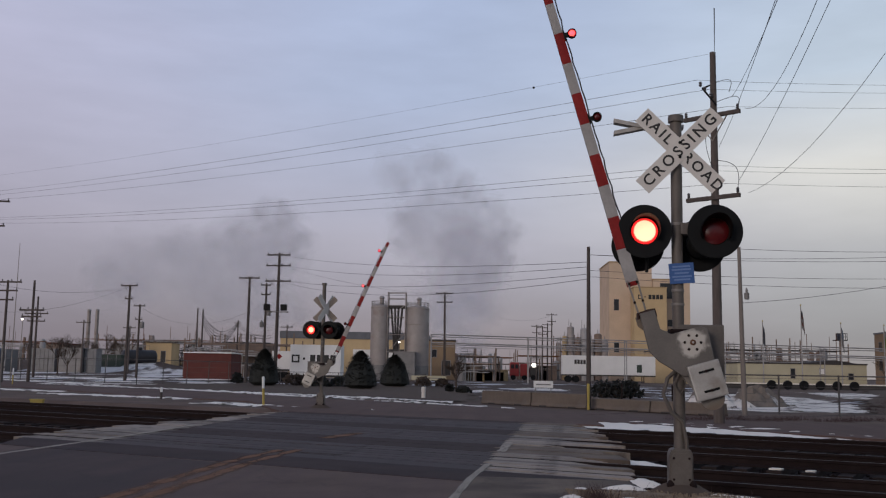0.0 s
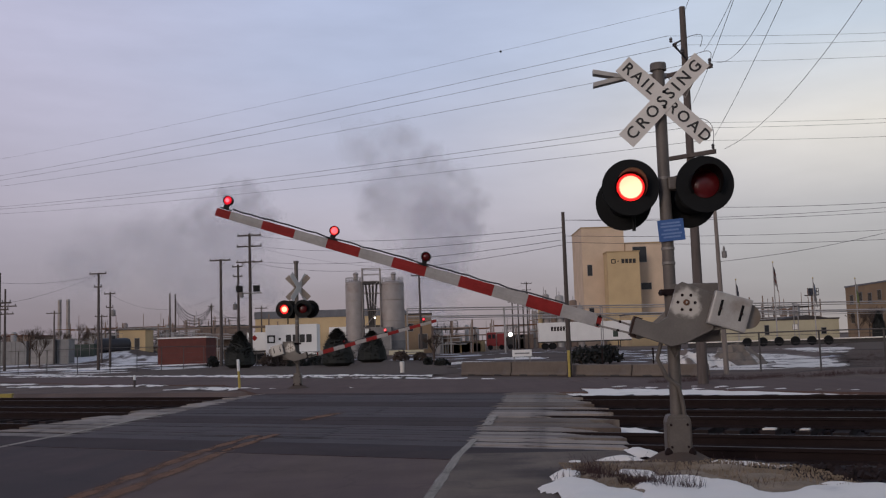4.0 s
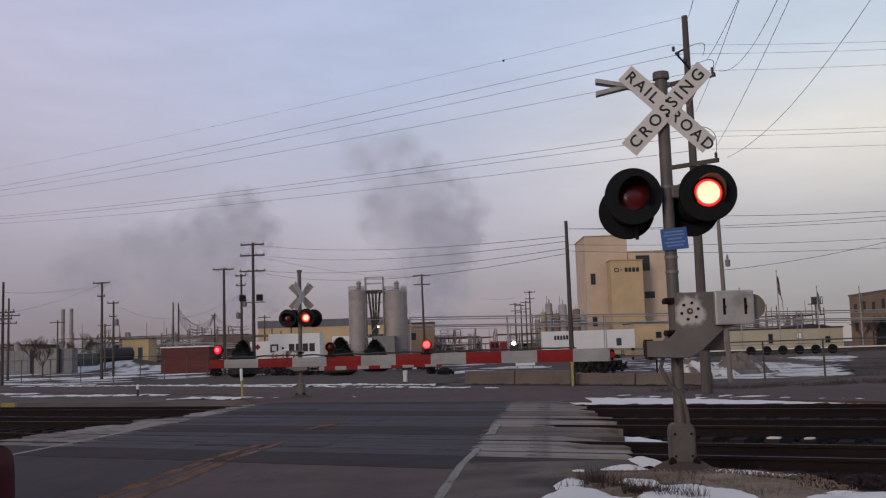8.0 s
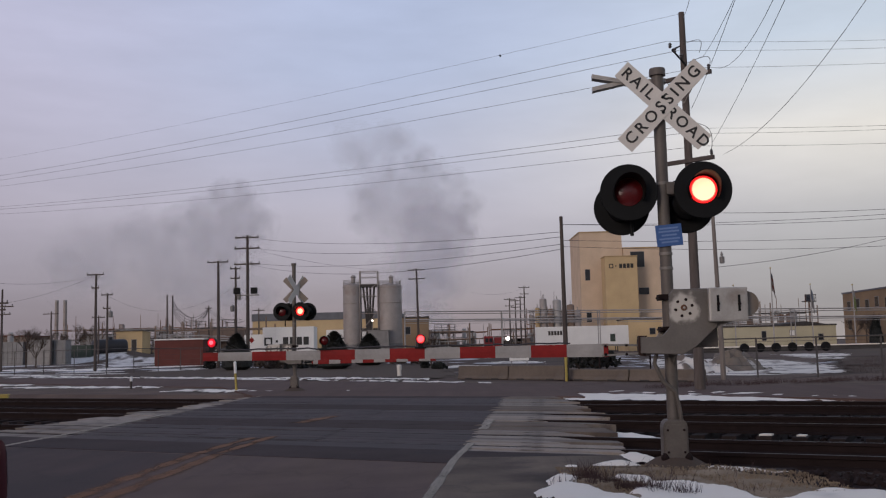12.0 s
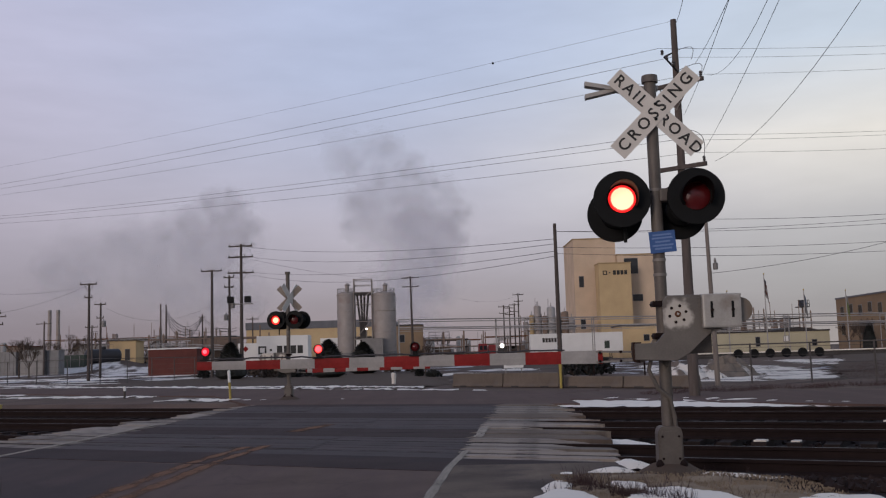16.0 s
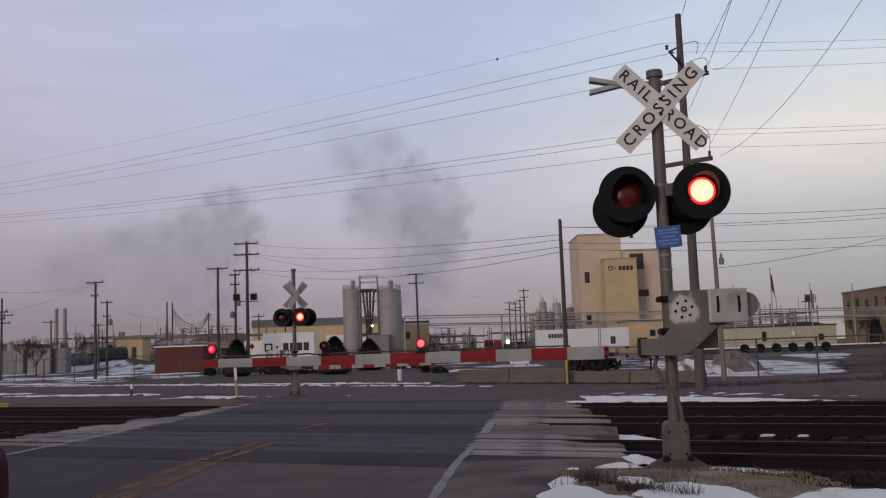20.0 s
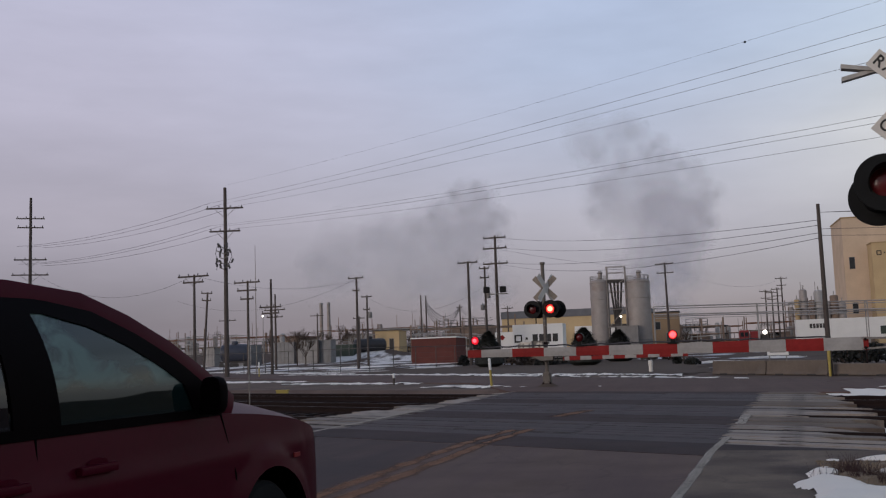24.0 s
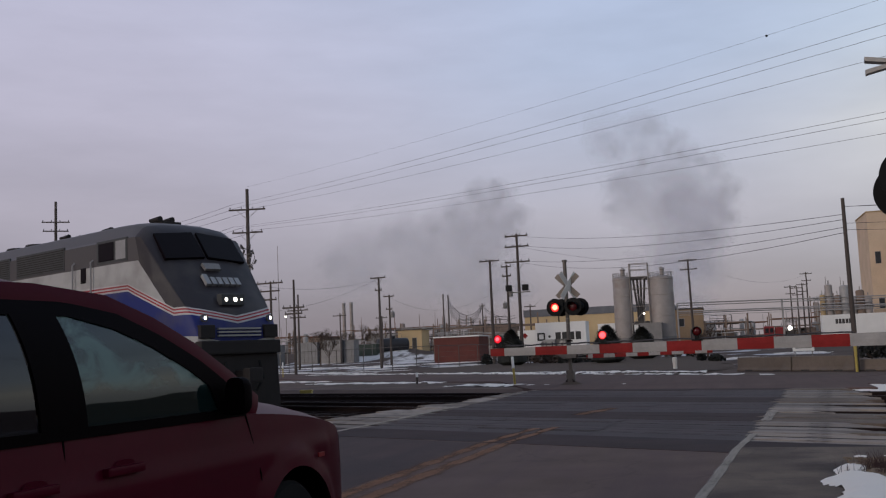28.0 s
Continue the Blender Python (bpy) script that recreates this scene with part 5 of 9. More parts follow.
def dress_crossbucks():
    z = 3.90
    a = blade(SIG_N, -0.104, z, 45, "white blade lettered in black")
    b = blade(SIG_N, -0.115, z, -45, "white blade lettered in black")
    for x, word in ((-0.36, "RAIL"), (0.36, "ROAD")):
        letters(word, 0.172, "letter", a, pose(x, -0.0055, 0, 90), spacing=1.32, bold=0.003)
    letters("CROSSING", 0.178, "letter", b, pose(0, -0.0055, 0, 90), spacing=1.42, bold=0.003)
    for zz in (0.09, -0.08):
        bm = B()
        lathe(bm, [(0.0, 0.02), (0.016, 0.015), (0.018, 0.0)], 8, pose(0.03, -0.12, z + zz, 90))
        part("bolt", bm, "black", SIG_N)
    # sign of the other direction, seen edge-on behind the mast
    for z0, z1, reach in ((4.31, 4.225, 0.10), (4.165, 4.24, -0.22)):
        bm = B()
        prism(bm, [(-0.71, z0 - 0.024), (-0.71, z0 + 0.024), (-0.32, z1 + 0.022), (reach, z1 + 0.022), (reach, z1 - 0.022), (-0.32, z1 - 0.022)], 0.06 if reach > 0 else 0.075, 0.18)
        part("rear_sign_bracket", bm, "alu", SIG_N, "grey bracket of the rear sign")
    z = 3.43
    c = blade(SIG_F, 0.10, z, 45, "bare back of a white sign blade", 0.88)
    d = blade(SIG_F, 0.112, z, -45, "bare back of a white sign blade", 0.88)
    for o in (c, d):
        o.data.materials[0] = M["signback"]
    e = blade(SIG_F, -0.10, z, 45, "white sign blade turned aside")
    f = blade(SIG_F, -0.112, z, -45, "white sign blade turned aside")
    for k, o in enumerate((e, f)):
        o.matrix_local = pose(0.0, 0, z, 0, 0, 68) @ pose(0, -0.1 - 0.012 * k, 0, 0, 45 - 90 * k, 0)


dress_crossbucks()

# ---- utility poles and wires ----
def utility_pole(x, y, h, arms, label, lean=0.0, r=0.16, turn=-5, pots=(), group="utility poles", mat="wood", top=None):
    """arms: (height, half length, braced). Rests on the ground at (x, y)."""
    g = thing("utility_pole", pose(x, y, -0.03, 0, lean, turn), label, "utility pole", group)
    bm = B()
    rod(bm, (0, 0, -0.3), (0, 0, h), r, top or r * 0.62, 12)
    part("pole", bm, mat, g, smooth=True)
    for z, half, braced in arms:
        bm = B()
        bbox(bm, -half, half, -0.19, -0.09, z - 0.06, z + 0.06, 0.01)
        arm = part("crossarm", bm, mat, g, "weathered timber crossarm")
        if braced:
            for s in (-1, 1):
                bm = B()
                rod(bm, (s * half * 0.55, -0.14, z - 0.05), (0, -0.1, z - 0.75), 0.018, 0.018, 6)
                part("brace", bm, "steel", g)
        n = 4 if half > 0.9 else 2
        for k in range(n):
            px = -half * 0.92 + 2 * half * 0.92 * k / (n - 1)
            bm = B()
            lathe(bm, [(0.0, 0.17), (0.03, 0.16), (0.05, 0.11), (0.03, 0.09), (0.05, 0.05), (0.02, 0.0)], 8, pose(px, -0.14, z + 0.06))
            part("insulator", bm, "porcelain", arm)
    for z, s, rr in pots:
        bm = B()
        hh = rr * 2.9
        lathe(bm, [(0.0, hh), (rr * 0.6, hh - 0.01), (rr, hh * 0.88), (rr, 0.05), (rr * 0.85, 0.0), (0.0, 0.0)], 14, pose(s * (rr + 0.12), -0.05, z))
        lathe(bm, [(0.03, hh - 0.01), (0.05, hh + 0.05), (0.02, hh + 0.16), (0.0, hh + 0.16)], 8, pose(s * (rr + 0.12), -0.05, z))
        part("transformer", bm, "greymetal", g, "grey pole-top transformer", smooth=True)
    return g


def span(a, b, sag, r=0.012, label="thin black overhead wire", name="overhead_wire"):
    a, b = Vector(a), Vector(b)
    bm = B()
    n = 14
    pts = []
    for i in range(n + 1):
        t = i / n
        p = a.lerp(b, t)
        p.z -= sag * 4 * t * (1 - t)
        pts.append(p)
    tube(bm, pts, r, 5)
    ob = part(name, bm, "wire", None)
    return tagged(ob, label, "wire", "overhead wires")


# tall poles along the near side of the street
near_pole = utility_pole(7.2, 27.6, 10.92, [(8.95, 0.9, True), (6.50, 0.85, False)], "tall weathered pole with two crossarms behind the signal", turn=-42, r=0.155, top=0.085)
utility_pole(-34.8, 68.0, 14.7, [(13.05, 1.45, True), (11.25, 1.2, True)], "tall timber pole with two crossarms and switchgear", turn=12, r=0.2)
utility_pole(-63, 82, 18.0, [(15.9, 1.3, False), (15.0, 1.2, False), (11.8, 1.5, True), (10.3, 1.7, True)], "tall timber pole with four crossarms", turn=32, r=0.2)


def pole_fittings():
    """Dark bracket, insulators and slack jumper loops on the near pole."""
    bm = B()
    rod(bm, (-0.30, -0.1, 9.85), (0.16, -0.12, 9.25), 0.03, 0.03, 6)
    rod(bm, (-0.30, -0.1, 9.85), (-0.05, -0.1, 9.9), 0.025, 0.025, 6)
    part("wire_bracket", bm, "black", near_pole, "dark wire bracket")
    for x, z in ((-0.34, 9.9), (-0.20, 9.72), (0.0, 9.5)):
        part("insulator", lathe(B(), [(0.0, 0.16), (0.035, 0.15), (0.055, 0.10), (0.03, 0.08), (0.055, 0.04), (0.02, 0.0)], 8, pose(x, -0.14, z)), "porcelain", near_pole, smooth=True)
    for x0, z0, x1, z1, bulge in ((0.1, 9.3, 0.85, 9.0, 0.45), (0.1, 9.9, 0.6, 9.55, 0.35), (0.1, 7.6, 0.8, 6.6, 0.4), (0.05, 8.9, 0.1, 7.2, -0.3)):
        bm = B()
        tube(bm, [(x0 + (x1 - x0) * t + bulge * math.sin(math.pi * t) * 0.8, -0.2, z0 + (z1 - z0) * t + abs(bulge) * math.sin(math.pi * t) * 0.5) for t in [k / 12 for k in range(13)]], 0.009, 5)
        part("jumper_loop", bm, "wire", near_pole, "slack black jumper wire")


pole_fittings()


def street_wires():
    J, Lp, Mp = Vector((7.2, 27.6, 0)), Vector((-34.8, 68.0, 0.3)), Vector((-63, 82, 0))
    dj = Vector((0.74, -0.67, 0))
    # upper and lower sets run from pole to pole, and on to the right
    for off, zj, zl, zo in ((-0.8, 9.87, 13.1, 10.24), (-0.2, 9.72, 13.05, 10.03), (0.75, 9.38, 13.0, 9.65), (-0.75, 7.36, 11.35, 7.67), (-0.3, 7.26, 11.3, 7.6), (0.7, 7.02, 11.2, 7.17)):
        a = J + Vector((off * 0.74, off * 0.67, zj))
        b = Lp + Vector((off * 1.5 * 0.8, off * 1.5 * 0.6, zl))
        span(a, b, 0.32, 0.0062)
        span(b, Mp + Vector((off * 1.5 * 0.8, off * 1.5 * 0.6, zl)), 0.6, 0.012)
        span(a, (19.0 + off, 28.3, zo), 0.1, 0.0045)
    span(J + Vector((0, 0, 10.86)), Lp + Vector((0, 0, 14.55)), 0.3, 0.004, "faint overhead ground wire")
    # service wires that fan out over the road
    for a, b, sag in (((7.25, 27.6, 10.75), (4.05, 15, 6.72), 0.1), ((6.93, 26, 7.64), (4.77, 15, 6.69), 0.2), ((7.3, 26, 9.06), (4.75, 15, 6.70), 0.15), ((7.65, 26, 8.75), (5.37, 15, 6.67), 0.8), ((7.46, 26, 6.7), (5.56, 15, 6.67), 0.2), ((7.72, 26, 6.35), (6.84, 15, 6.63), 0.9)):
        a, b = Vector(a), Vector(b)
        span(a, a + (b - a) * 1.6 + Vector((0, 0, 1.5 * sag)), sag, 0.0052)


street_wires()
# bare poles on the far side
utility_pole(4.65, 37.0, 6.25, [], "slender bare pole with a yellow guard at its foot", r=0.10, lean=0)
utility_pole(9.87, 34.6, 6.0, [], "slender silvered pole carrying a small transformer", r=0.10, lean=-0.8, pots=[(4.1, 1, 0.09)], mat="greypole")
# plant yard
utility_pole(-15.9, 80, 11.0, [(10.8, 1.0, False), (9.9, 1.05, False), (8.6, 1.1, True)], "timber pole with three crossarms and floodlights", r=0.17)
utility_pole(-20.6, 90, 9.9, [(9.75, 1.0, True)], "timber pole with one crossarm in the plant yard", r=0.17)
utility_pole(-19.2, 91, 9.4, [(9.2, 0.5, False), (8.3, 0.45, False)], "short timber pole hung with cables", r=0.15, pots=[(6.3, 1, 0.2), (5.2, -1, 0.2)])
utility_pole(-2.9, 120, 11.2, [(11.0, 1.1, True), (9.9, 1.0, True)], "leaning timber pole with two crossarms", r=0.17, lean=-0.6)
utility_pole(-31.2, 88, 8.8, [(8.7, 0.8, True), (7.5, 0.35, False)], "timber pole with a short top crossarm", r=0.15)
utility_pole(-37.0, 108, 8.3, [(8.1, 0.65, False), (6.6, 0.4, False)], "timber pole with a pot transformer", r=0.15, pots=[(5.6, 1, 0.25)])
utility_pole(-42.2, 150, 10.5, [], "bare timber pole in the plant", r=0.17)
utility_pole(-41.5, 150.5, 10.4, [], "timber pole with a bracket lamp", r=0.17)
for px, py, h in ((15.3, 180, 12.4), (14.6, 181, 10.6), (13.6, 180, 10.0), (12.6, 181, 10.3)):
    utility_pole(px, py, h, [(h - 0.3, 1.0, False), (h - 1.5, 0.8, False)], "distant timber pole with crossarms", r=0.16, group="distant poles")
utility_pole(-36.8, 66.7, 7.9, [(7.75, 1.35, True), (7.3, 0.9, False)], "timber pole with a wide top crossarm and cut-outs", r=0.13)
utility_pole(-45.9, 85, 7.9, [(7.8, 0.6, False), (7.1, 0.5, False)], "leaning timber pole with a short crossarm", r=0.14, lean=4)
utility_pole(-35.1, 72.4, 7.7, [(7.55, 1.2, False), (6.9, 0.9, False), (6.2, 0.6, False)], "timber pole with stacked crossarms", r=0.13)
utility_pole(-45.5, 101, 8.5, [(6.7, 1.3, False), (5.9, 1.0, False)], "timber pole with low crossarms", r=0.14)
utility_pole(-33.5, 73.4, 7.8, [(5.5, 1.0, True), (5.0, 0.8, False)], "timber pole whose crossarms sit below its top", r=0.13)
utility_pole(-60, 150, 8.4, [(8.0, 1.2, False)], "distant timber pole with one crossarm", r=0.16, group="distant poles")
utility_pole(-52, 148, 7.5, [(7.2, 1.0, False)], "distant timber pole with one crossarm", r=0.16, group="distant poles")
utility_pole(-66, 130, 7.4, [(7.0, 1.4, False)], "distant timber pole with one crossarm", r=0.16, group="distant poles")
utility_pole(-30, 160, 8.6, [(8.2, 1.0, False)], "distant timber pole with one crossarm", r=0.16, group="distant poles")
for a, b, s in (((-15.9, 80, 10.8), (4.65, 37.0, 5.63), 0.5), ((-15.9, 80, 10.0), (4.65, 37.0, 5.44), 0.6), ((-15.9, 80, 8.7), (4.65, 37.0, 5.16), 0.55),
                ((-15.9, 80, 8.6), (4.65, 37.0, 4.97), 0.9), ((4.65, 37.0, 5.91), (27.4, 41.5, 7.2), 0.35), ((4.65, 37.0, 5.91), (27.4, 41.5, 6.9), 0.35), ((4.65, 37.0, 5.30), (27.3, 41.6, 6.0), 0.3), ((4.65, 37.0, 5.06), (27.3, 41.7, 5.6), 0.35), ((9.87, 34.6, 5.9), (24.0, 36.9, 6.6), 0.2), ((9.87, 34.6, 3.95), (22.5, 37.1, 6.6), 0.4),
                ((-31.2, 88, 8.6), (-36.8, 66.7, 7.8), 1.0), ((-31.2, 88, 8.6), (-60, 105, 8.5), 2.0), ((-2.9, 120, 10.9), (15.3, 180, 12.0), 2.0), ((-2.9, 120, 10.9), (-15.9, 80, 9.9), 0.6),
                ((-36.8, 66.7, 7.8), (-63, 82, 10.8), 2.2), ((-37, 108, 8.0), (-19.2, 91, 7.5), 2.0), ((-41.5, 150.5, 10.0), (-19.2, 91, 5.0), 3.2), ((-42, 150, 9.6), (-28, 140, 5.2), 1.8), ((-41.5, 150.5, 9.2), (-28, 140, 5.0), 2.0), ((-41.5, 150.5, 8.8), (-24, 138, 8.4), 3.4)):
    span(a, b, s, 0.008 if b[0] > 20 else 0.010)


def cable_bundle():
    """Slack feeder cables between the paired poles and a short pole in the plant."""
    utility_pole(-35.85, 150.2, 8.75, [(8.3, 0.5, False)], "short timber pole that ends the slack cables", r=0.15)
    for k in range(5):
        span((-41.5, 150.2, 9.7 - 0.35 * k), (-35.9, 150.2, 8.4 - 0.12 * k), 2.1 + 0.22 * k, 0.035, "slack black feeder cable", "feeder_cable")
    for k in range(2):
        span((-35.9, 150.2, 8.3 - 0.3 * k), (-31.0, 152, 6.6 - 0.4 * k), 0.9, 0.03, "slack black feeder cable", "feeder_cable")


cable_bundle()

# ---- chemical plant beyond the street ----
def block(name, x0, x1, y0, y1, h, mat, label, category, roof="roof", turn=0, windows=(), parapet=0.25, z0=-0.03):
    """A flat-roofed building with its front on y0; windows: (x, z, w, h, material) on the front."""
    cx = (x0 + x1) / 2
    g = thing(name, pose(cx, y0, z0, 0, 0, turn), label, category)
    w = (x1 - x0) / 2
    bm = B()
    box(bm, -w, w, 0, y1 - y0, 0, h)
    part("wall", bm, mat, g)
    bm = B()
    box(bm, -w - 0.12, w + 0.12, -0.12, y1 - y0 + 0.12, h, h + parapet)
    part("roof", bm, roof, g)
    for x, z, ww, wh, wm in windows:
        bm = B()
        box(bm, x - ww / 2 - 0.08, x + ww / 2 + 0.08, -0.06, 0.02, z - wh / 2 - 0.08, z + wh / 2 + 0.08)
        fr = part("window" if wm == "window" else "door", bm, "greymetal", g)
        bm = B()
        box(bm, x - ww / 2, x + ww / 2, -0.075, -0.06, z - wh / 2, z + wh / 2)
        part("pane" if wm == "window" else "panel", bm, wm, fr)
    return g


# tall tan works tower
tw = block("works_tower", 31.6, 41.2, 220, 236, 26.6, "tanpink", "tall pale buff works tower", "building", "tandark", windows=[(-3.2, 17, 1.0, 2.4, "window"), (-3.2, 7.5, 1.0, 2.2, "window")])
tw2 = block("works_tower_wing", 41.3, 49.5, 219, 236, 22.7, "tanpink", "tan works building wing with small windows", "building", "tandark", windows=[(-1.0, 20.2, 3.0, 3.4, "window"), (0.2, 13.0, 2.2, 1.4, "window"), (0.4, 5.4, 2.6, 1.2, "window")])
tw3 = block("stair_tower", 36.2, 43.3, 214, 218.9, 20.4, "tan", "projecting tan stair tower with a company sign", "building", "tandark")


def company_sign(parent, x, y, z, size):
    k = size * 0.42
    for a in ((-k, k, -k, -k * 0.6), (-k, k, k * 0.6, k), (-k, -k * 0.6, -k * 0.6, k * 0.6), (k * 0.6, k, -k * 0.6, k * 0.6)):
        bm = box(B(), x - 2.0 * size + a[0], x - 2.0 * size + a[1], y - 0.03, y, z + a[2], z + a[3])
        part("mark_bar", bm, "letter", parent, "dark bar of the company mark")
    bm = box(B(), x - 1.1 * size - k * 0.28, x - 1.1 * size + k * 0.28, y - 0.03, y, z - k * 0.28, z + k * 0.28)
    part("mark_dot", bm, "letter", parent, "small dark square of the company mark")
    # the firm's name as plain upright blocks
    for i in range(4):
        x0 = x - 0.45 * size + i * size * 0.72
        bm = box(B(), x0, x0 + size * 0.56, y - 0.03, y, z - k, z + k)
        part("mark_block", bm, "letter", parent, "dark block of the company mark")


company_sign(tw3, 0.1, -0.01, 18.4, 1.15)
block("office_block", 32.3, 38.2, 170, 180, 5.5, "tan", "small tan plant building beside the trailers", "building", windows=[(1.3, 3.4, 0.9, 1.0, "window")])
block("long_shed", 47, 69.3, 172, 182, 3.7, "cream", "long low cream shed with a few doors", "building", windows=[(-1.6, 2.1, 0.7, 1.6, "window"), (3.4, 2.5, 0.8, 0.9, "white"), (8.4, 1.7, 0.8, 1.0, "window")])
roof_slope = prism(B(), [(59.6, 3.95), (67.6, 3.95), (63.9, 4.5)], 172.3, 181.5)
tagged(part("shed_roof_ridge", roof_slope, "roof", None), "low dark gabled roof rising over the cream shed", "roof")
block("brick_works", 54.6, 80.6, 152, 172, 8.75, "worksbrown", "weathered tan works building with small windows", "building", "roofgrey", turn=-91.5, windows=[(-10.4 + 3.7 * i, 6.6 + 0.3 * (i % 2), 1.3, 1.5, "window") for i in range(6)] + [(-10.4 + 3.7 * i, 3.6, 1.3, 1.6, "window") for i in (0, 2, 3, 5)])
stack = box(B(), 70.0, 74.0, 138, 141, 8.6, 10.9)
tagged(part("roof_house", stack, "worksbrown", None), "tan brick house on the flat works roof", "building")
block("warehouse", -32.2, -7.3, 166, 186, 6.6, "tan", "long tan warehouse with a pale grey roof edge", "building", "roofgrey", parapet=1.24, windows=[(-9, 2.4, 3.2, 3.6, "window")])
block("brown_works", -7.0, -2.3, 165, 172, 6.5, "worksbrown", "dull brown works building beside the silos", "building", windows=[(-1.2, 4.4, 0.9, 1.2, "window"), (0.9, 2.0, 1.4, 2.4, "roof")])
block("brick_hut", -32.9, -27.4, 112, 117, 3.0, "brick", "low red brick hut with a snowy roof edge", "building", "white", parapet=0.12)
block("tan_hut", -60.0, -55.2, 180, 185, 5.0, "tan", "small tan block building", "building", "tandark", parapet=0.15, z0=0.6, windows=[(0.9, 2.6, 0.8, 2.0, "roof")])


block("far_works", -104.5, -97.2, 232, 244, 6.4, "hazybuild", "far red-brown works shed on the horizon", "building", "brick", windows=[(-1.5, 3, 1.5, 2, "window")])
block("far_works", -91, -83.5, 246, 256, 6.0, "worksbrown", "far brown works building with a flat roof", "building")
block("far_works", -86, -79.6, 236, 244, 6.4, "greymetal", "far grey works block among pipework", "building", windows=[(-1.2, 4.4, 1.2, 1.6, "window"), (1.3, 4.4, 1.2, 1.6, "window")])
block("far_works", -52, -43, 205, 215, 6.6, "hazybuild", "far brown works shed behind the poles", "building")


def silo(x, y, r, h, label):
    g = thing("silo", pose(x, y, -0.03), label, "silo", "steel silos")
    bm = B()
    lathe(bm, [(r, 2.2), (r, h), (r * 0.9, h + 0.25), (0.0, h + 0.55)], 28)
    part("shell", bm, "silo", g, smooth=True)
    bm = B()
    lathe(bm, [(r * 1.01, 0.0), (r * 1.01, 2.19)], 28)
    part("skirt", bm, "greymetal", g, smooth=True)
    for z in (2.2, 5.0, 8.0, h - 0.1):
        bm = B()
        lathe(bm, [(r, z - 0.06), (r + 0.06, z - 0.05), (r + 0.06, z + 0.05), (r, z + 0.06)], 28)
        part("band", bm, "silo", g, smooth=True)
    for k in range(14):
        a = 2 * math.pi * k / 14
        bm = B()
        rod(bm, (r * 0.95 * math.cos(a), r * 0.95 * math.sin(a), h + 0.1), (r * 0.95 * math.cos(a), r * 0.95 * math.sin(a), h + 0.85), 0.03, 0.03, 5)
        part("rail_post", bm, "steel", g)
    bm = B()
    for z in (h + 0.5, h + 0.85):
        tube(bm, [(r * 0.95 * math.cos(a), r * 0.95 * math.sin(a), z) for a in [2 * math.pi * k / 24 for k in range(25)]], 0.03, 5)
    part("guard_rail", bm, "steel", g, "steel guard rail on the roof")
    bm = B()
    lathe(bm, [(0.3, 0), (0.3, 0.9), (0.45, 1.0), (0.2, 1.3), (0, 1.3)], 10, pose(0.2, -0.3, h + 0.3))
    part("vent", bm, "silo", g, "roof vent", smooth=True)
    return g


silo(-12.8, 140, 1.34, 10.45, "grey steel silo with a guard railed roof")
silo(-7.37, 140, 1.66, 10.3, "wide grey steel silo with a guard railed roof")


def silo_frame():
    g = thing("access_tower", pose(-10.35, 140, -0.03), "steel lattice access tower between the silos", "access tower")
    for x in (-1.3, 1.25):
        for y in (-0.9, 0.9):
            bm = B()
            rod(bm, (x, y, 0), (x, y, 12.6), 0.07, 0.07, 6)
            part("post", bm, "silo", g)
    for z in (4.0, 6.5, 9.0, 10.7, 11.7, 12.55):
        bm = B()
        for a, b in (((-1.2, -0.9), (1.0, -0.9)), ((-1.2, 0.9), (1.0, 0.9)), ((-1.2, -0.9), (-1.2, 0.9)), ((1.0, -0.9), (1.0, 0.9))):
            rod(bm, (*a, z), (*b, z), 0.05, 0.05, 6)
        part("beam", bm, "silo", g)
    for z0, z1, s in ((4, 6.5, 1), (6.5, 9, -1), (9, 10.6, 1)):
        bm = B()
        rod(bm, (-1.2 * s, -0.9, z0), (1.0 * s, -0.9, z1), 0.05, 0.05, 6)
        part("diagonal", bm, "silo", g)
    for z in (4.05, 10.3):
        bm = B()
        box(bm, -1.3, 1.25, -0.9, 0.9, z, z + 0.35)
        part("platform", bm, "roof", g, "grated steel platform")
    for k in (-0.85, -0.3, 0.2, 0.75):
        bm = B()
        tube(bm, [(k * 0.3, -0.4, 0), (k * 0.5, -0.4, 6.0), (k, -0.4, 10.3)], 0.15, 8)
        part("duct", bm, "roof", g, "dark conveying pipe")


silo_frame()


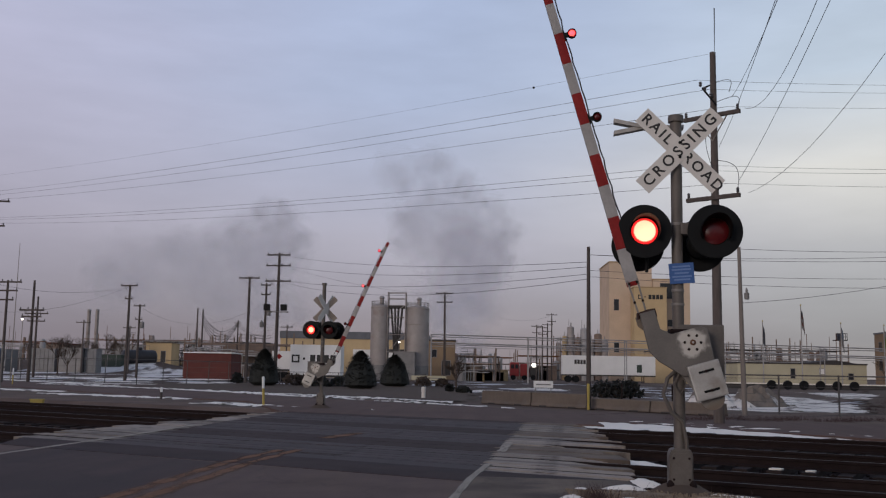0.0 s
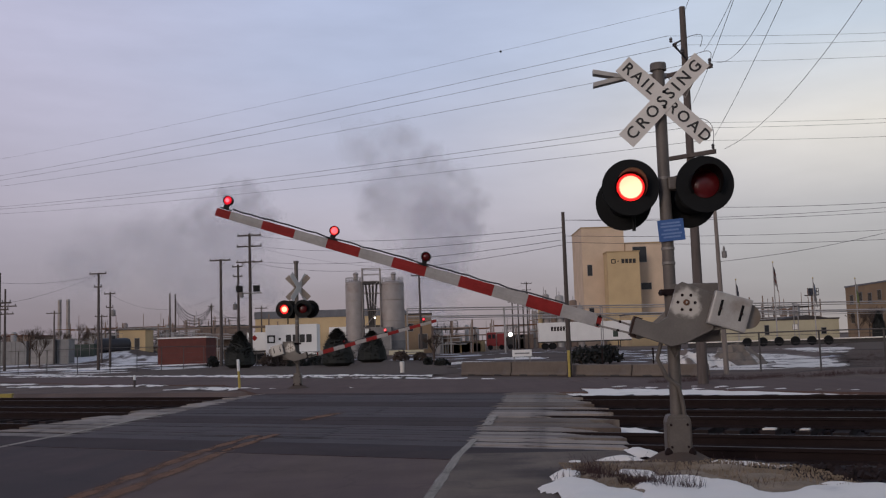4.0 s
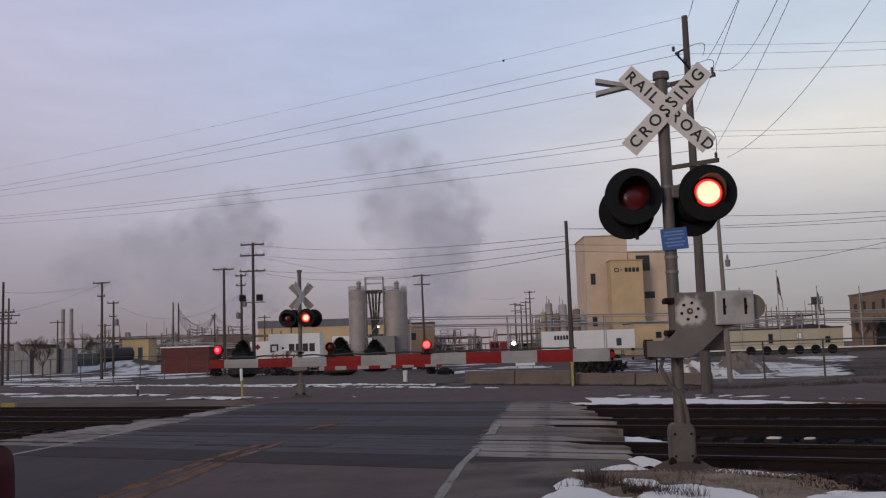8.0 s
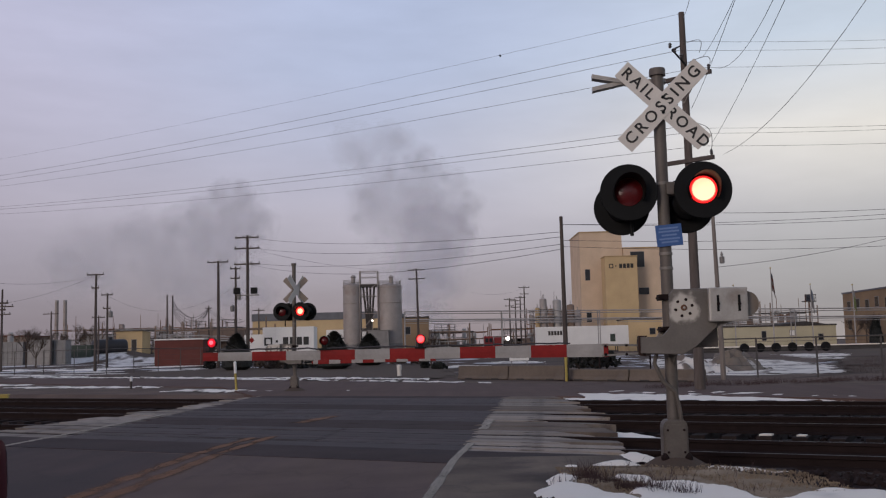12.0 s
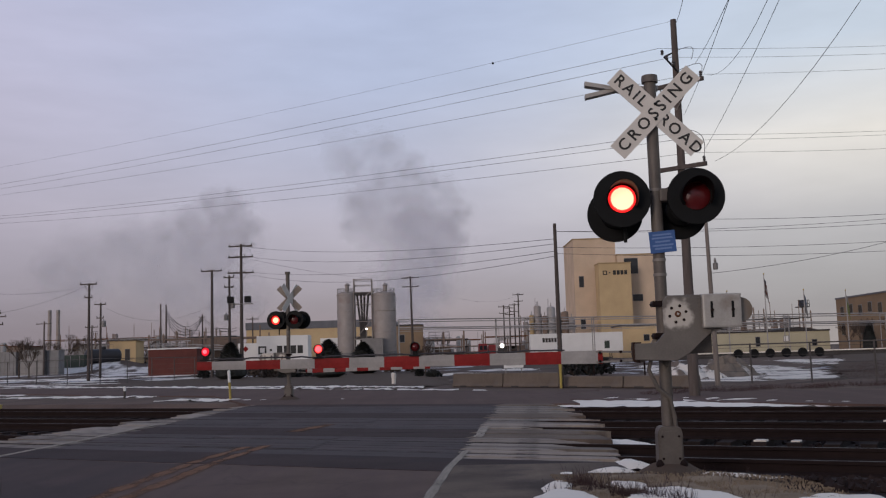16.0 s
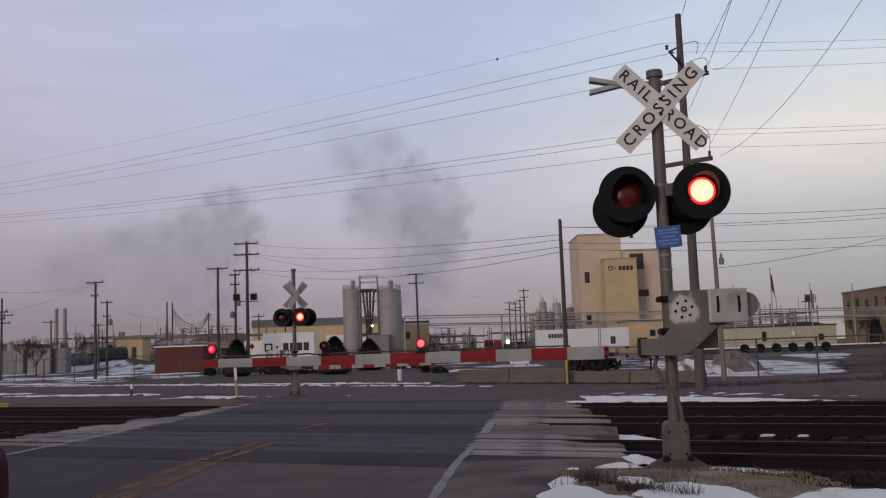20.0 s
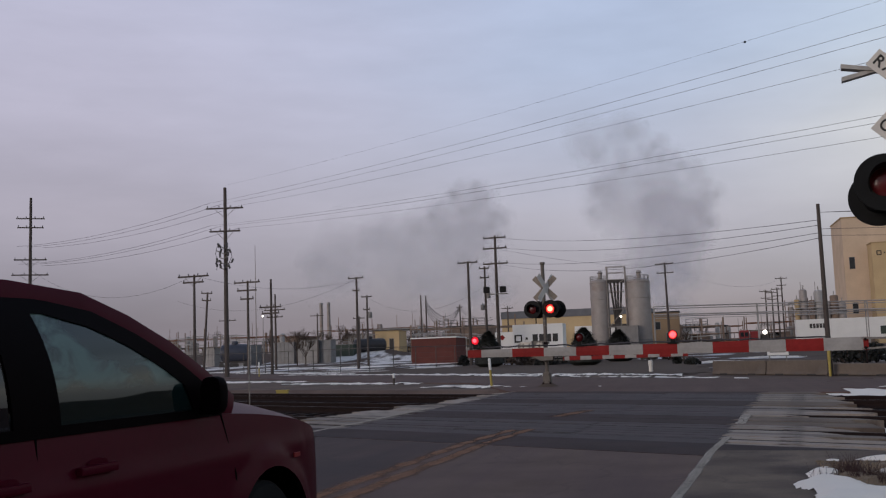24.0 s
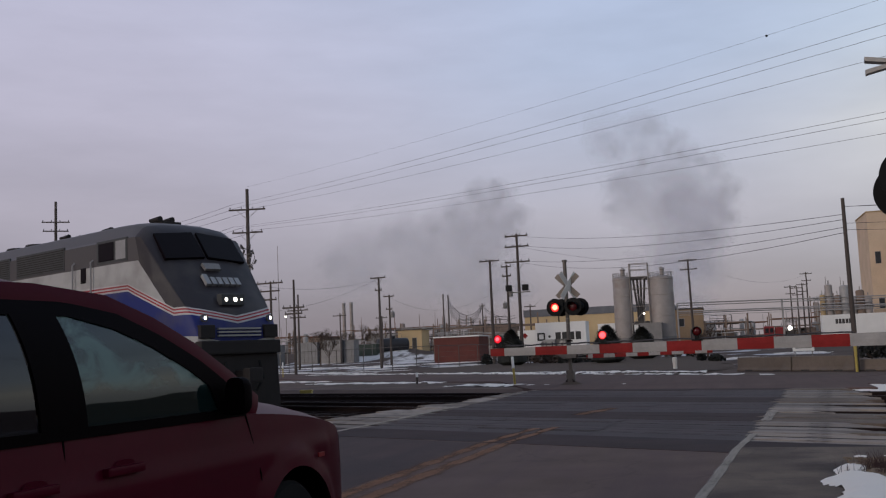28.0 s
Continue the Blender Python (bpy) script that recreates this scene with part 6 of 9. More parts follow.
def trailer(name, x, y, length, h0, h1, turn, label, marks="", size=1.0):
    g = thing(name, pose(x, y, 0, 0, 0, turn), label, "trailer")
    w = length / 2
    bm = B()
    bbox(bm, -w, w, 0, 2.5, h0, h1, 0.05)
    body = part("box_body", bm, "white", g)
    n = int(length / 1.2)
    for i in range(1, n):
        bm = B()
        box(bm, -w + i * length / n - 0.012, -w + i * length / n + 0.012, -0.014, 0.0, h0 + 0.1, h1 - 0.1)
        part("panel_seam", bm, "white", body)
    bm = B()
    box(bm, -w, w, 0.05, 2.45, h0 - 0.2, h0)
    part("chassis", bm, "roof", g)
    for s in ([-w + 1.0, -w + 2.2] if length > 8 else [-w + 1.0]):
        for yy in (0.05, 2.2):
            bm = B()
            lathe(bm, [(0.0, 0.0), (0.3, 0.0), (0.5, 0.03), (0.52, 0.1), (0.5, 0.25), (0.0, 0.25)], 18, pose(s, yy, 0.52, -90))
            part("wheel", bm, "rubber", g, smooth=True)
    for yy in (0.3, 2.1):
        bm = B()
        rod(bm, (w - 1.8, yy, 0.0), (w - 1.8, yy, h0 - 0.1), 0.08, 0.08, 6)
        part("landing_leg", bm, "roof", g)
    return g


t1 = trailer("company_trailer", -14.96, 95, 5.0, 0.78, 3.72, 0, "white box trailer with a dark company mark")
company_sign(t1, -0.1, 0.0, 2.35, 0.92)
t2 = trailer("box_trailer", -18.75, 97.2, 1.9, 1.3, 3.1, 0, "short white box trailer with a red placard")
bm = B()
prism(bm, [(-0.5, 2.55), (-0.2, 2.85), (0.1, 2.55), (-0.2, 2.25)], -0.03, 0.0)
part("placard", bm, "armred", t2, "red diamond hazard placard")
t3 = trailer("box_trailer", 22.3, 155.6, 14.7, 1.25, 4.25, 0, "long white box trailer parked by the tower")
for k in range(5):
    bm = B()
    box(bm, -5.45 + k * 0.47, -5.09 + k * 0.47, -0.03, 0.0, 2.9, 3.58)
    part("owner_mark", bm, "roof", t3, "dark grey lettering block")
bm = B()
box(bm, 4.4, 5.2, -0.03, 0.0, 1.7, 2.9)
part("side_door", bm, "green", t3, "dark green side door")
t4 = trailer("box_trailer", -16.1, 150, 3.4, 1.5, 4.5, 0, "white container beside the silos")
t5 = trailer("box_trailer", -12.43, 150, 2.46, 1.24, 4.4, 0, "white container with a dark mark")


def pipe_rack():
    g = thing("pipe_rack", pose(-5, 130, -0.03), "long steel pipe rack carrying grey pipes", "pipe rack")
    L = 66
    for i in range(6):
        x = i * 13.0
        for yy in (0, 1.6):
            bm = B()
            rod(bm, (x, yy, 0), (x, yy, 6.3 - 0.016 * x), 0.07, 0.07, 6)
            part("rack_post", bm, "pipe", g)
        bm = B()
        for z in (6.2, 5.1):
            rod(bm, (x, -0.3, z - 0.016 * x), (x, 1.9, z - 0.016 * x), 0.05, 0.05, 6)
        part("rack_beam", bm, "pipe", g)
    for y, z, r in ((0.0, 6.3, 0.05), (0.5, 6.0, 0.06), (1.1, 6.28, 0.05), (0.1, 5.2, 0.09), (0.9, 5.0, 0.06), (1.5, 5.22, 0.05), (0.0, 4.7, 0.03)):
        bm = B()
        rod(bm, (0, y, z), (L, y, z - 0.016 * L), r, r, 8)
        part("pipe", bm, "pipe", g, "grey insulated pipe", smooth=True)
    return g


pipe_rack()


def process_unit(x, y, w, d, h, seed, label):
    """Steelwork with vessels, pipes and platforms."""
    g = thing("process_unit", pose(x, y, -0.03), label, "process plant", "process units")
    rr = random.Random(seed)
    nx = max(2, int(w / 4))
    for i in range(nx + 1):
        for yy in (0, d):
            hh = h * rr.uniform(0.55, 1.0)
            bm = B()
            rod(bm, (i * w / nx, yy, 0), (i * w / nx, yy, hh), 0.12, 0.12, 5)
            part("post", bm, "hazybuild", g)
    for z in [h * k for k in (0.3, 0.5, 0.72)]:
        bm = B()
        rod(bm, (0, 0, z), (w, 0, z), 0.1, 0.1, 5)
        rod(bm, (0, d, z), (w, d, z), 0.1, 0.1, 5)
        xa = w * rr.uniform(0, 0.55)
        box(bm, xa, xa + w * rr.uniform(0.15, 0.4), d * 0.1, d * 0.6, z, z + 0.08)
        part("deck", bm, rr.choice(["hazybuild", "roof", "rust"]), g)
    for k in range(int(w / 2.2)):
        r = rr.uniform(0.35, 1.0)
        hh = h * rr.uniform(0.25, 0.85)
        bm = B()
        r *= 0.75
        lathe(bm, [(r, 0), (r, hh), (r * 0.7, hh + r * 0.4), (0, hh + r * 0.55)], 14, pose(rr.uniform(0.5, w - 0.5), rr.uniform(0.5, d), 0))
        part("vessel", bm, rr.choice(["silo", "hazybuild", "pipe", "greymetal"]), g, smooth=True)
    for k in range(int(w * 1.2)):
        z = h * rr.uniform(0.2, 0.8)
        xa = rr.uniform(0, w * 0.6)
        bm = B()
        tube(bm, [(xa, -0.2, 0), (xa, -0.2, z), (xa + rr.uniform(2, w * 0.4), -0.2, z)], rr.uniform(0.04, 0.1), 6)
        part("pipe", bm, "pipe", g)
    for k in range(max(2, int(w / 6))):
        xa, ww, hh = rr.uniform(0, w - 3), rr.uniform(2.5, 6), h * rr.uniform(0.2, 0.5)
        bm = B()
        box(bm, xa, xa + ww, d * 0.3, d * 0.9, 0, hh)
        part("housing", bm, rr.choice(["hazybuild", "tandark", "greymetal", "hazybuild"]), g)
    # slim vents, ladders and handrails that break up the skyline
    for k in range(int(w * 0.5)):
        xa, hh = rr.uniform(0, w), h * rr.uniform(0.45, 1.12)
        bm = B()
        rod(bm, (xa, d * 0.4, 0), (xa, d * 0.4, hh), rr.uniform(0.04, 0.13), 0.05, 5)
        part("vent", bm, rr.choice(["pipe", "rust", "hazybuild", "greymetal"]), g)
    for k in range(max(2, int(w / 7))):
        xa, ww, z = rr.uniform(0, w * 0.7), rr.uniform(1.5, 4.0), h * rr.uniform(0.45, 0.8)
        bm = B()
        for q in range(4):
            rod(bm, (xa + ww * q / 3, 0, z), (xa + ww * q / 3, 0, z + 1.0), 0.035, 0.035, 4)
        for zz in (z + 0.5, z + 1.0):
            rod(bm, (xa, 0, zz), (xa + ww, 0, zz), 0.035, 0.035, 4)
        part("handrail", bm, "roof", g)
    return g


def column_group():
    """Close-set process columns and a header pipe, beside the tan tower."""
    g = thing("process_columns", pose(19.4, 204, -0.03), "tight group of weathered tan and grey process columns", "process plant", "process units")
    for x, y, r, h, mat in ((0.6, 0, 0.5, 9.2, "tandark"), (1.9, 0.6, 0.75, 11.2, "silo"), (3.4, 0.2, 0.6, 9.0, "hazybuild"), (4.8, 0.8, 0.9, 10.9, "pipe"), (6.2, 0.2, 0.55, 8.6, "silo"), (7.6, 0.6, 0.8, 9.8, "hazybuild"), (9.0, 0.4, 0.7, 8.4, "silo")):
        m = pose(x, y, 0)
        part("vessel", lathe(B(), [(r, 0), (r, h - r * 0.4), (r * 0.8, h - r * 0.1), (r * 0.3, h), (0, h)], 16, m), mat, g, smooth=True)
        part("ring", lathe(B(), [(r, h * 0.78), (r + 0.18, h * 0.78), (r + 0.18, h * 0.78 + 0.1), (r, h * 0.78 + 0.1)], 16, m), "roof", g)
        part("vent_pipe", rod(B(), (x, y, h - 0.2), (x, y, h + 0.8), 0.09, 0.09, 6), "pipe", g)
    for z in (4.4, 6.2, 7.4):
        part("header_pipe", rod(B(), (0.2, -0.8, z), (9.6, -0.8, z), 0.13, 0.13, 6), "pipe", g)


column_group()
process_unit(45, 187, 27, 6, 9.0, 15, "dark steel pipe rack behind the long cream shed")
process_unit(20.5, 228, 10, 8, 13.0, 3, "cluster of grey process columns beside the tan tower")
process_unit(-1.9, 146, 6, 6, 5.2, 34, "low bare pipework beside the silos")
process_unit(-1.4, 158, 6.5, 8, 5.4, 4, "low pipework and vessels in the middle of the plant")
process_unit(46, 195, 24, 8, 8.5, 14, "pipework and tanks behind the long cream shed")
process_unit(10, 200, 9, 8, 6.8, 24, "far pipework and steel frames")
process_unit(-44, 150, 17, 8, 7.0, 5, "weathered process steelwork with ducts")
process_unit(-66, 190, 22, 10, 8.5, 6, "brown process steelwork with vessels")
process_unit(-96, 240, 32, 10, 11.0, 7, "distant brown process units with columns")
process_unit(-128, 215, 34, 10, 9.0, 8, "distant brown process sheds and frames")
process_unit(-170, 225, 44, 10, 9.0, 18, "distant brown process sheds along the horizon")
process_unit(-20, 215, 30, 10, 6.5, 9, "far steelwork behind the warehouse")
for sx in (-100.6, -98.4):
    g = thing("chimney_stack", pose(sx, 255, -0.03), "pale concrete chimney stack", "chimney", "twin chimneys")
    part("shaft", lathe(B(), [(0.55, 0), (0.44, 16.2), (0.32, 16.2), (0.32, 15.8)], 16), "silo", g, smooth=True)
    part("rim", lathe(B(), [(0.45, 15.6), (0.51, 15.7), (0.51, 16.0), (0.45, 16.1)], 16), "pipe", g, smooth=True)

# ---- yard things ----
def evergreen(x, y, h, r, seed, label="dark conical evergreen shrub"):
    g = thing("evergreen", pose(x, y, -0.03), label, "conifer", "evergreens by the trailers")
    bm = B()
    rod(bm, (0, 0, 0), (0, 0, h * 0.9), 0.08, 0.02, 8)
    part("trunk", bm, "twig", g)
    rr = random.Random(seed)
    bm = B()
    lathe(bm, [(r * 0.55, 0.1), (r * 0.86, h * 0.12), (r * 0.78, h * 0.4), (r * 0.56, h * 0.68), (r * 0.3, h * 0.86), (0.0, h * 0.95)], 12)
    for k in range(2600):
        t = rr.random() ** 0.75
        z = 0.15 + t * (h - 0.15)
        lim = r * (1 - t ** 1.9) ** 0.72 * (0.88 + 0.3 * noise.noise(Vector((z * 2, seed, 0))))
        a = rr.uniform(0, 2 * math.pi)
        d = lim * rr.uniform(0.55, 1.08)
        c = Vector((d * math.cos(a), d * math.sin(a), z))
        s = rr.uniform(0.12, 0.24)
        out = Vector((math.cos(a), math.sin(a), rr.uniform(0.1, 0.9))).normalized()
        side = out.cross(Vector((0, 0, 1))).normalized() * s * 0.35
        vs = [bm.verts.new(p) for p in (c - side, c + side, c + out * s + side * 0.2, c + out * s - side * 0.2)]
        bm.faces.new(vs)
    part("crown", bm, "needle", g, "dense dark needle foliage")
    return g


evergreen(62.0, 139.8, 4.2, 1.15, 4, "dark upright conifer beside the brown works")
evergreen(-15.4, 73.2, 2.75, 1.36, 1)
evergreen(-7.55, 68.3, 2.62, 1.38, 2)
evergreen(-6.05, 80.5, 2.6, 1.45, 3)

# ---- barriers, fences, cabinets, tanks, lamps ----
def jersey_barrier(x, y, turn, top=0.56):
    g = thing("concrete_barrier", pose(x, y, -0.02, 0, 0, turn), "grey-brown concrete road barrier beside the street", "barrier", "barriers along the street")
    bm = B()
    prism(bm, [(-0.22, 0), (0.22, 0), (0.22, 0.06), (0.18, 0.14), (0.15, top), (-0.15, top), (-0.18, 0.14), (-0.22, 0.06)], -1.5, 1.5, pose(0, 0, 0, 0, 0, 90))
    bmesh.ops.bevel(bm, geom=bm.edges[:], offset=0.02, segments=1, affect="EDGES")
    part("barrier_body", bm, "concrete", g)
    for s in (-0.8, 0.8):
        bm = B()
        box(bm, s - 0.2, s + 0.2, -0.235, 0.235, -0.005, 0.05)
        part("lifting_slot", bm, "roof", g, "dark lifting slot")
    return g


for k in range(4):
    t = (k + 0.5) * 3.06
    jersey_barrier(0.75 + 0.657 * t, 42.3 - 0.754 * t, -48.9, 0.56 if k < 2 else 0.42)


def fence(name, a, b, h, n, label, wires=5, mat="fencepost"):
    g = thing(name, pose(a[0], a[1], -0.03), label, "fence", "chain-link fences")
    d = Vector((b[0] - a[0], b[1] - a[1], 0))
    post = rod(B(), (0, 0, 0), (0, 0, h), 0.034, 0.034, 6)
    first = part("post", post, mat, g)
    for k in range(1, n + 1):
        ob = new("post", first.data)
        ob.parent = g
        ob.matrix_local = Matrix.Translation(d * k / n)
    bm = B()
    rod(bm, (0, 0, h - 0.03), d + Vector((0, 0, h - 0.03)), 0.025, 0.025, 5)
    part("top_rail", bm, mat, g)
    for k in range(wires):
        bm = B()
        z = 0.15 + (h - 0.3) * k / max(1, wires - 1)
        rod(bm, (0, 0, z), d + Vector((0, 0, z)), 0.006, 0.006, 4)
        part("fence_wire", bm, mat, g)
    return g


fence("chain_link_fence", (9.8, 37.2), (30, 21), 1.45, 12, "low chain-link fence on the yard edge")
fence("chain_link_fence", (-70, 104), (-24.5, 71.5), 1.9, 14, "chain-link fence in front of the switchyard")
fence("chain_link_fence", (-24.5, 71.5), (-20.5, 90), 1.9, 5, "chain-link fence running back beside the hut")
fence("chain_link_fence", (-20.5, 92), (-4, 92), 1.1, 6, "low fence behind the shrubs", 3)


def cabinet(x, y, w, d, h, mat, label, turn=-12, ribs=6):
    g = thing("equipment_cabinet", pose(x, y, -0.03, 0, 0, turn), label, "electrical cabinet", "switchyard cabinets")
    bm = B()
    bbox(bm, -w / 2, w / 2, 0, d, 0.12, h, 0.03)
    body = part("body", bm, mat, g)
    bm = B()
    box(bm, -w / 2 - 0.08, w / 2 + 0.08, -0.08, d + 0.08, h, h + 0.08)
    part("roof", bm, "greymetal", g)
    bm = B()
    box(bm, -w / 2 - 0.1, w / 2 + 0.1, -0.1, d + 0.1, 0, 0.13)
    part("plinth", bm, "concrete", g)
    for k in range(ribs):
        bm = B()
        xx = -w / 2 + (k + 0.5) * w / ribs
        box(bm, xx - 0.035, xx + 0.035, -0.06, 0.0, 0.2, h - 0.1)
        part("rib", bm, "greymetal", body)
    return g


cabinet(-76.4, 156, 3.6, 3, 3.7, "palemetal", "pale ribbed transformer cabinet", ribs=5)
cabinet(-68.9, 156, 4.7, 3, 3.9, "palemetal", "grey ribbed switchgear cabinet", ribs=6)
cabinet(-64.1, 155.5, 3.6, 3, 4.1, "greymetal", "plain beige-grey switchgear house", 0, ribs=2)
cabinet(-61.2, 156.5, 1.9, 2.5, 4.0, "palemetal", "narrow pale switchgear cabinet", 0, ribs=2)
cabinet(-61.9, 166, 4.6, 3, 3.3, "green", "dull green equipment house", 0, ribs=3)
cabinet(-8.97, 137, 2.9, 2.2, 4.0, "greymetal", "tall pale metal enclosure by the silos", 0, 3)
cabinet(-84.0, 158, 2.6, 2, 3.4, "greymetal", "small grey switchgear cabinet", ribs=3)


def tank_car(x, y, length, r, mat, label, turn=0, lift=0.0):
    g = thing("tank_car", pose(x, y, -0.03 + lift, 0, 0, turn), label, "tank car", "parked tank cars")
    if lift:
        part("plinth", bbox(B(), -length / 2 - 0.4, length / 2 + 0.4, -1.3, 1.3, -lift, -0.01, 0.05), "yard", g, "low earth siding under the wheels")
    m = pose(0, 0, r + 0.95, 0, 90, 0)
    L = length / 2
    bm = B()
    lathe(bm, [(0, -L), (r * 0.6, -L + 0.1), (r * 0.92, -L + 0.35), (r, -L + 0.7), (r, L - 0.7), (r * 0.92, L - 0.35), (r * 0.6, L - 0.1), (0, L)], 24, m)
    part("tank", bm, mat, g, smooth=True)
    bm = B()
    lathe(bm, [(0.5, 0), (0.5, 0.5), (0.35, 0.6), (0, 0.6)], 14, pose(0, 0, 2 * r + 0.8))
    part("dome", bm, mat, g, smooth=True)
    bm = B()
    box(bm, -L, L, -0.5, 0.5, 0.8, 1.05)
    part("frame", bm, "roof", g)
    for sx in (-L + 1.2, L - 1.2):
        for dx in (-0.8, 0.8):
            bm = B()
            lathe(bm, [(0, 0), (0.42, 0), (0.42, 0.14), (0, 0.14)], 16, pose(sx + dx, -0.72, 0.42, 90))
            part("wheel", bm, "roof", g)
    bm = B()
    tube(bm, [(-1.6, -0.6, 2 * r + 1.0), (-1.6, -0.6, 2 * r + 1.7), (1.6, -0.6, 2 * r + 1.7), (1.6, -0.6, 2 * r + 1.0)], 0.03, 5)
    part("hand_rail", bm, "steel", g)
    return g


tank_car(-57.8, 170, 6.2, 1.25, "tank", "black railway tank car parked in the plant", 30, 0.8)
tank_car(-68.4, 137, 4.6, 1.35, "bluetank", "dark blue cylindrical storage tank", 15)
tank_car(-63, 178, 7.0, 1.3, "tank", "dark horizontal storage tank", 10)


def marker_post(x, y, h, mat, top, label, r=0.045, cut=0.6, lean=0):
    g = thing("marker_post", pose(x, y, -0.04, 0, lean, 0), label, "marker post")
    part("lower_shaft", rod(B(), (0, 0, 0), (0, 0, h * cut), r, r, 10), mat, g, smooth=True)
    part("upper_shaft", lathe(B(), [(r * 1.15, h * cut), (r * 1.15, h - 0.03), (r * 0.7, h), (0, h)], 10), top, g, smooth=True)
    return g


marker_post(-7.35, 34.9, 1.07, "yellowpost", "white", "yellow and white marker post leaning by the crossing", lean=-3)
marker_post(-12.9, 40.6, 0.5, "wood", "white", "short weathered post by the street", r=0.05)
marker_post(-2.1, 46.9, 0.62, "sign", "sign", "stubby white bollard by the street", r=0.10)
marker_post(4.62, 36.85, 1.0, "yellowpost", "yellowpost", "yellow guard at the foot of a pole", r=0.05)
marker_post(-12.6, 25.6, 1.9, "steel", "steel", "thin steel rod beside the track", r=0.018)
marker_post(-30.5, 64.5, 1.1, "yellowpost", "white", "yellow marker post beside the street")
marker_post(7.8, 36.9, 1.0, "rail", "rail", "rusty stake at the barrier", r=0.03)
marker_post(6.1, 38.2, 1.0, "rail", "rail", "rusty stake at the barrier", r=0.03)


def derail_box():
    x, y = tf(-29.5, 22.9)
    g = thing("track_box", pose(x, y, BED, 0, 0, 10), "small yellow box beside the far rail", "track box")
    bm = B()
    bbox(bm, -0.22, 0.22, -0.12, 0.12, 0.0, 0.36, 0.02)
    part("case", bm, "yellowpost", g)
    bm = B()
    bbox(bm, -0.24, 0.24, -0.14, 0.14, 0.36, 0.40, 0.01)
    part("lid", bm, "yellowpost", g)


derail_box()


def flagpole(x, y, h, label, mats):
    g = thing("flagpole", pose(x, y, -0.03), label, "flagpole", "flagpoles by the shed")
    part("pole", rod(B(), (0, 0, 0), (0, 0, h), 0.09, 0.05, 8), "pipe", g, smooth=True)
    part("finial", lathe(B(), [(0, h + 0.2), (0.1, h + 0.12), (0.1, h + 0.05), (0, h)], 8), "yellowpost", g)
    rr = random.Random(int(x))
    for k, mt in enumerate(mats):
        bm = B()
        z0, z1 = h - 0.3 - 2.2 * (k + 1) / len(mats), h - 0.3 - 2.2 * k / len(mats)
        n = 7
        for face in (0.0, 0.02):
            for i in range(n):
                def p(j, z):
                    return (0.06 + 0.048 * j * (0.8 + 0.1 * k), 0.12 * math.sin(j * 1.3) + face, z - 0.16 * j)
                bm.faces.new([bm.verts.new(p(i, z0)), bm.verts.new(p(i + 1, z0)), bm.verts.new(p(i + 1, z1)), bm.verts.new(p(i, z1))])
        part("flag", bm, mt, g, "drooping fold of the flag")
    return g


flagpole(40.7, 120, 10.1, "flagpole with a limp dark red, white and blue flag", ["bluetank", "brick", "palemetal", "brick", "greymetal"])
flagpole(36.0, 120, 8.1, "flagpole with a limp dark blue flag", ["bluetank"])
flagpole(45.5, 120, 8.0, "flagpole with a limp pale blue flag", ["flagblue", "palemetal"])
flagpole(50.7, 120, 7.8, "flagpole with a limp green flag", ["palemetal", "flaggreen", "flaggreen"])


def yard_lamp(x, y, z, size, label):
    g = thing("yard_lamp", pose(x, y, -0.03), label, "yard lamp", "lit yard lamps")
    part("post", rod(B(), (0, 0.15, 0), (0, 0.15, z + 0.1), 0.07, 0.05, 6), "steel", g)
    bm = B()
    bmesh.ops.create_icosphere(bm, subdivisions=2, radius=size, matrix=Matrix.Translation((0, 0, z)))
    part("lamp_globe", bm, "white_lit", g, "glowing white lamp", smooth=True)
    bm = B()
    box(bm, -size * 1.4, size * 1.4, 0, size * 2.2, z + size, z + size * 1.5)
    part("lamp_hood", bm, "roof", g)


yard_lamp(-9.8, 137.6, 5.4, 0.14, "small lit lamp below the silos")
yard_lamp(-16.9, 130.5, 3.8, 0.12, "small lit lamp beside the trailer")
yard_lamp(-64.2, 138, 7.8, 0.14, "distant lit lamp on a post")


def truck():
    g = thing("tanker_truck", pose(8.1, 190, -0.03), "low red truck with one lit headlight beside it", "truck")
    part("cab", bbox(B(), 0, 1.75, 0, 2.4, 0.7, 3.4, 0.15), "truckred", g)
    part("load_bed", bbox(B(), 1.95, 3.7, 0, 2.4, 0.7, 3.15, 0.15), "truckred", g)
    for x in (0.2, 1.0):
        part("window", box(B(), x, x + 0.6, -0.02, 0.0, 2.2, 3.0), "window", g)
    part("grille", bbox(B(), 3.9, 5.3, 0.2, 2.2, 0.6, 2.5, 0.1), "roof", g, "dark front grille")
    bm = B()
    bmesh.ops.create_icosphere(bm, subdivisions=2, radius=0.42, matrix=Matrix.Translation((4.6, 0.3, 2.9)))
    part("headlight", bm, "white_lit", g, "glowing headlight", smooth=True)
    for x in (0.6, 2.8, 4.5):
        part("wheel", lathe(B(), [(0, 0), (0.5, 0), (0.5, 0.3), (0, 0.3)], 16, pose(x, 0.3, 0.5, 90)), "rubber", g)


truck()


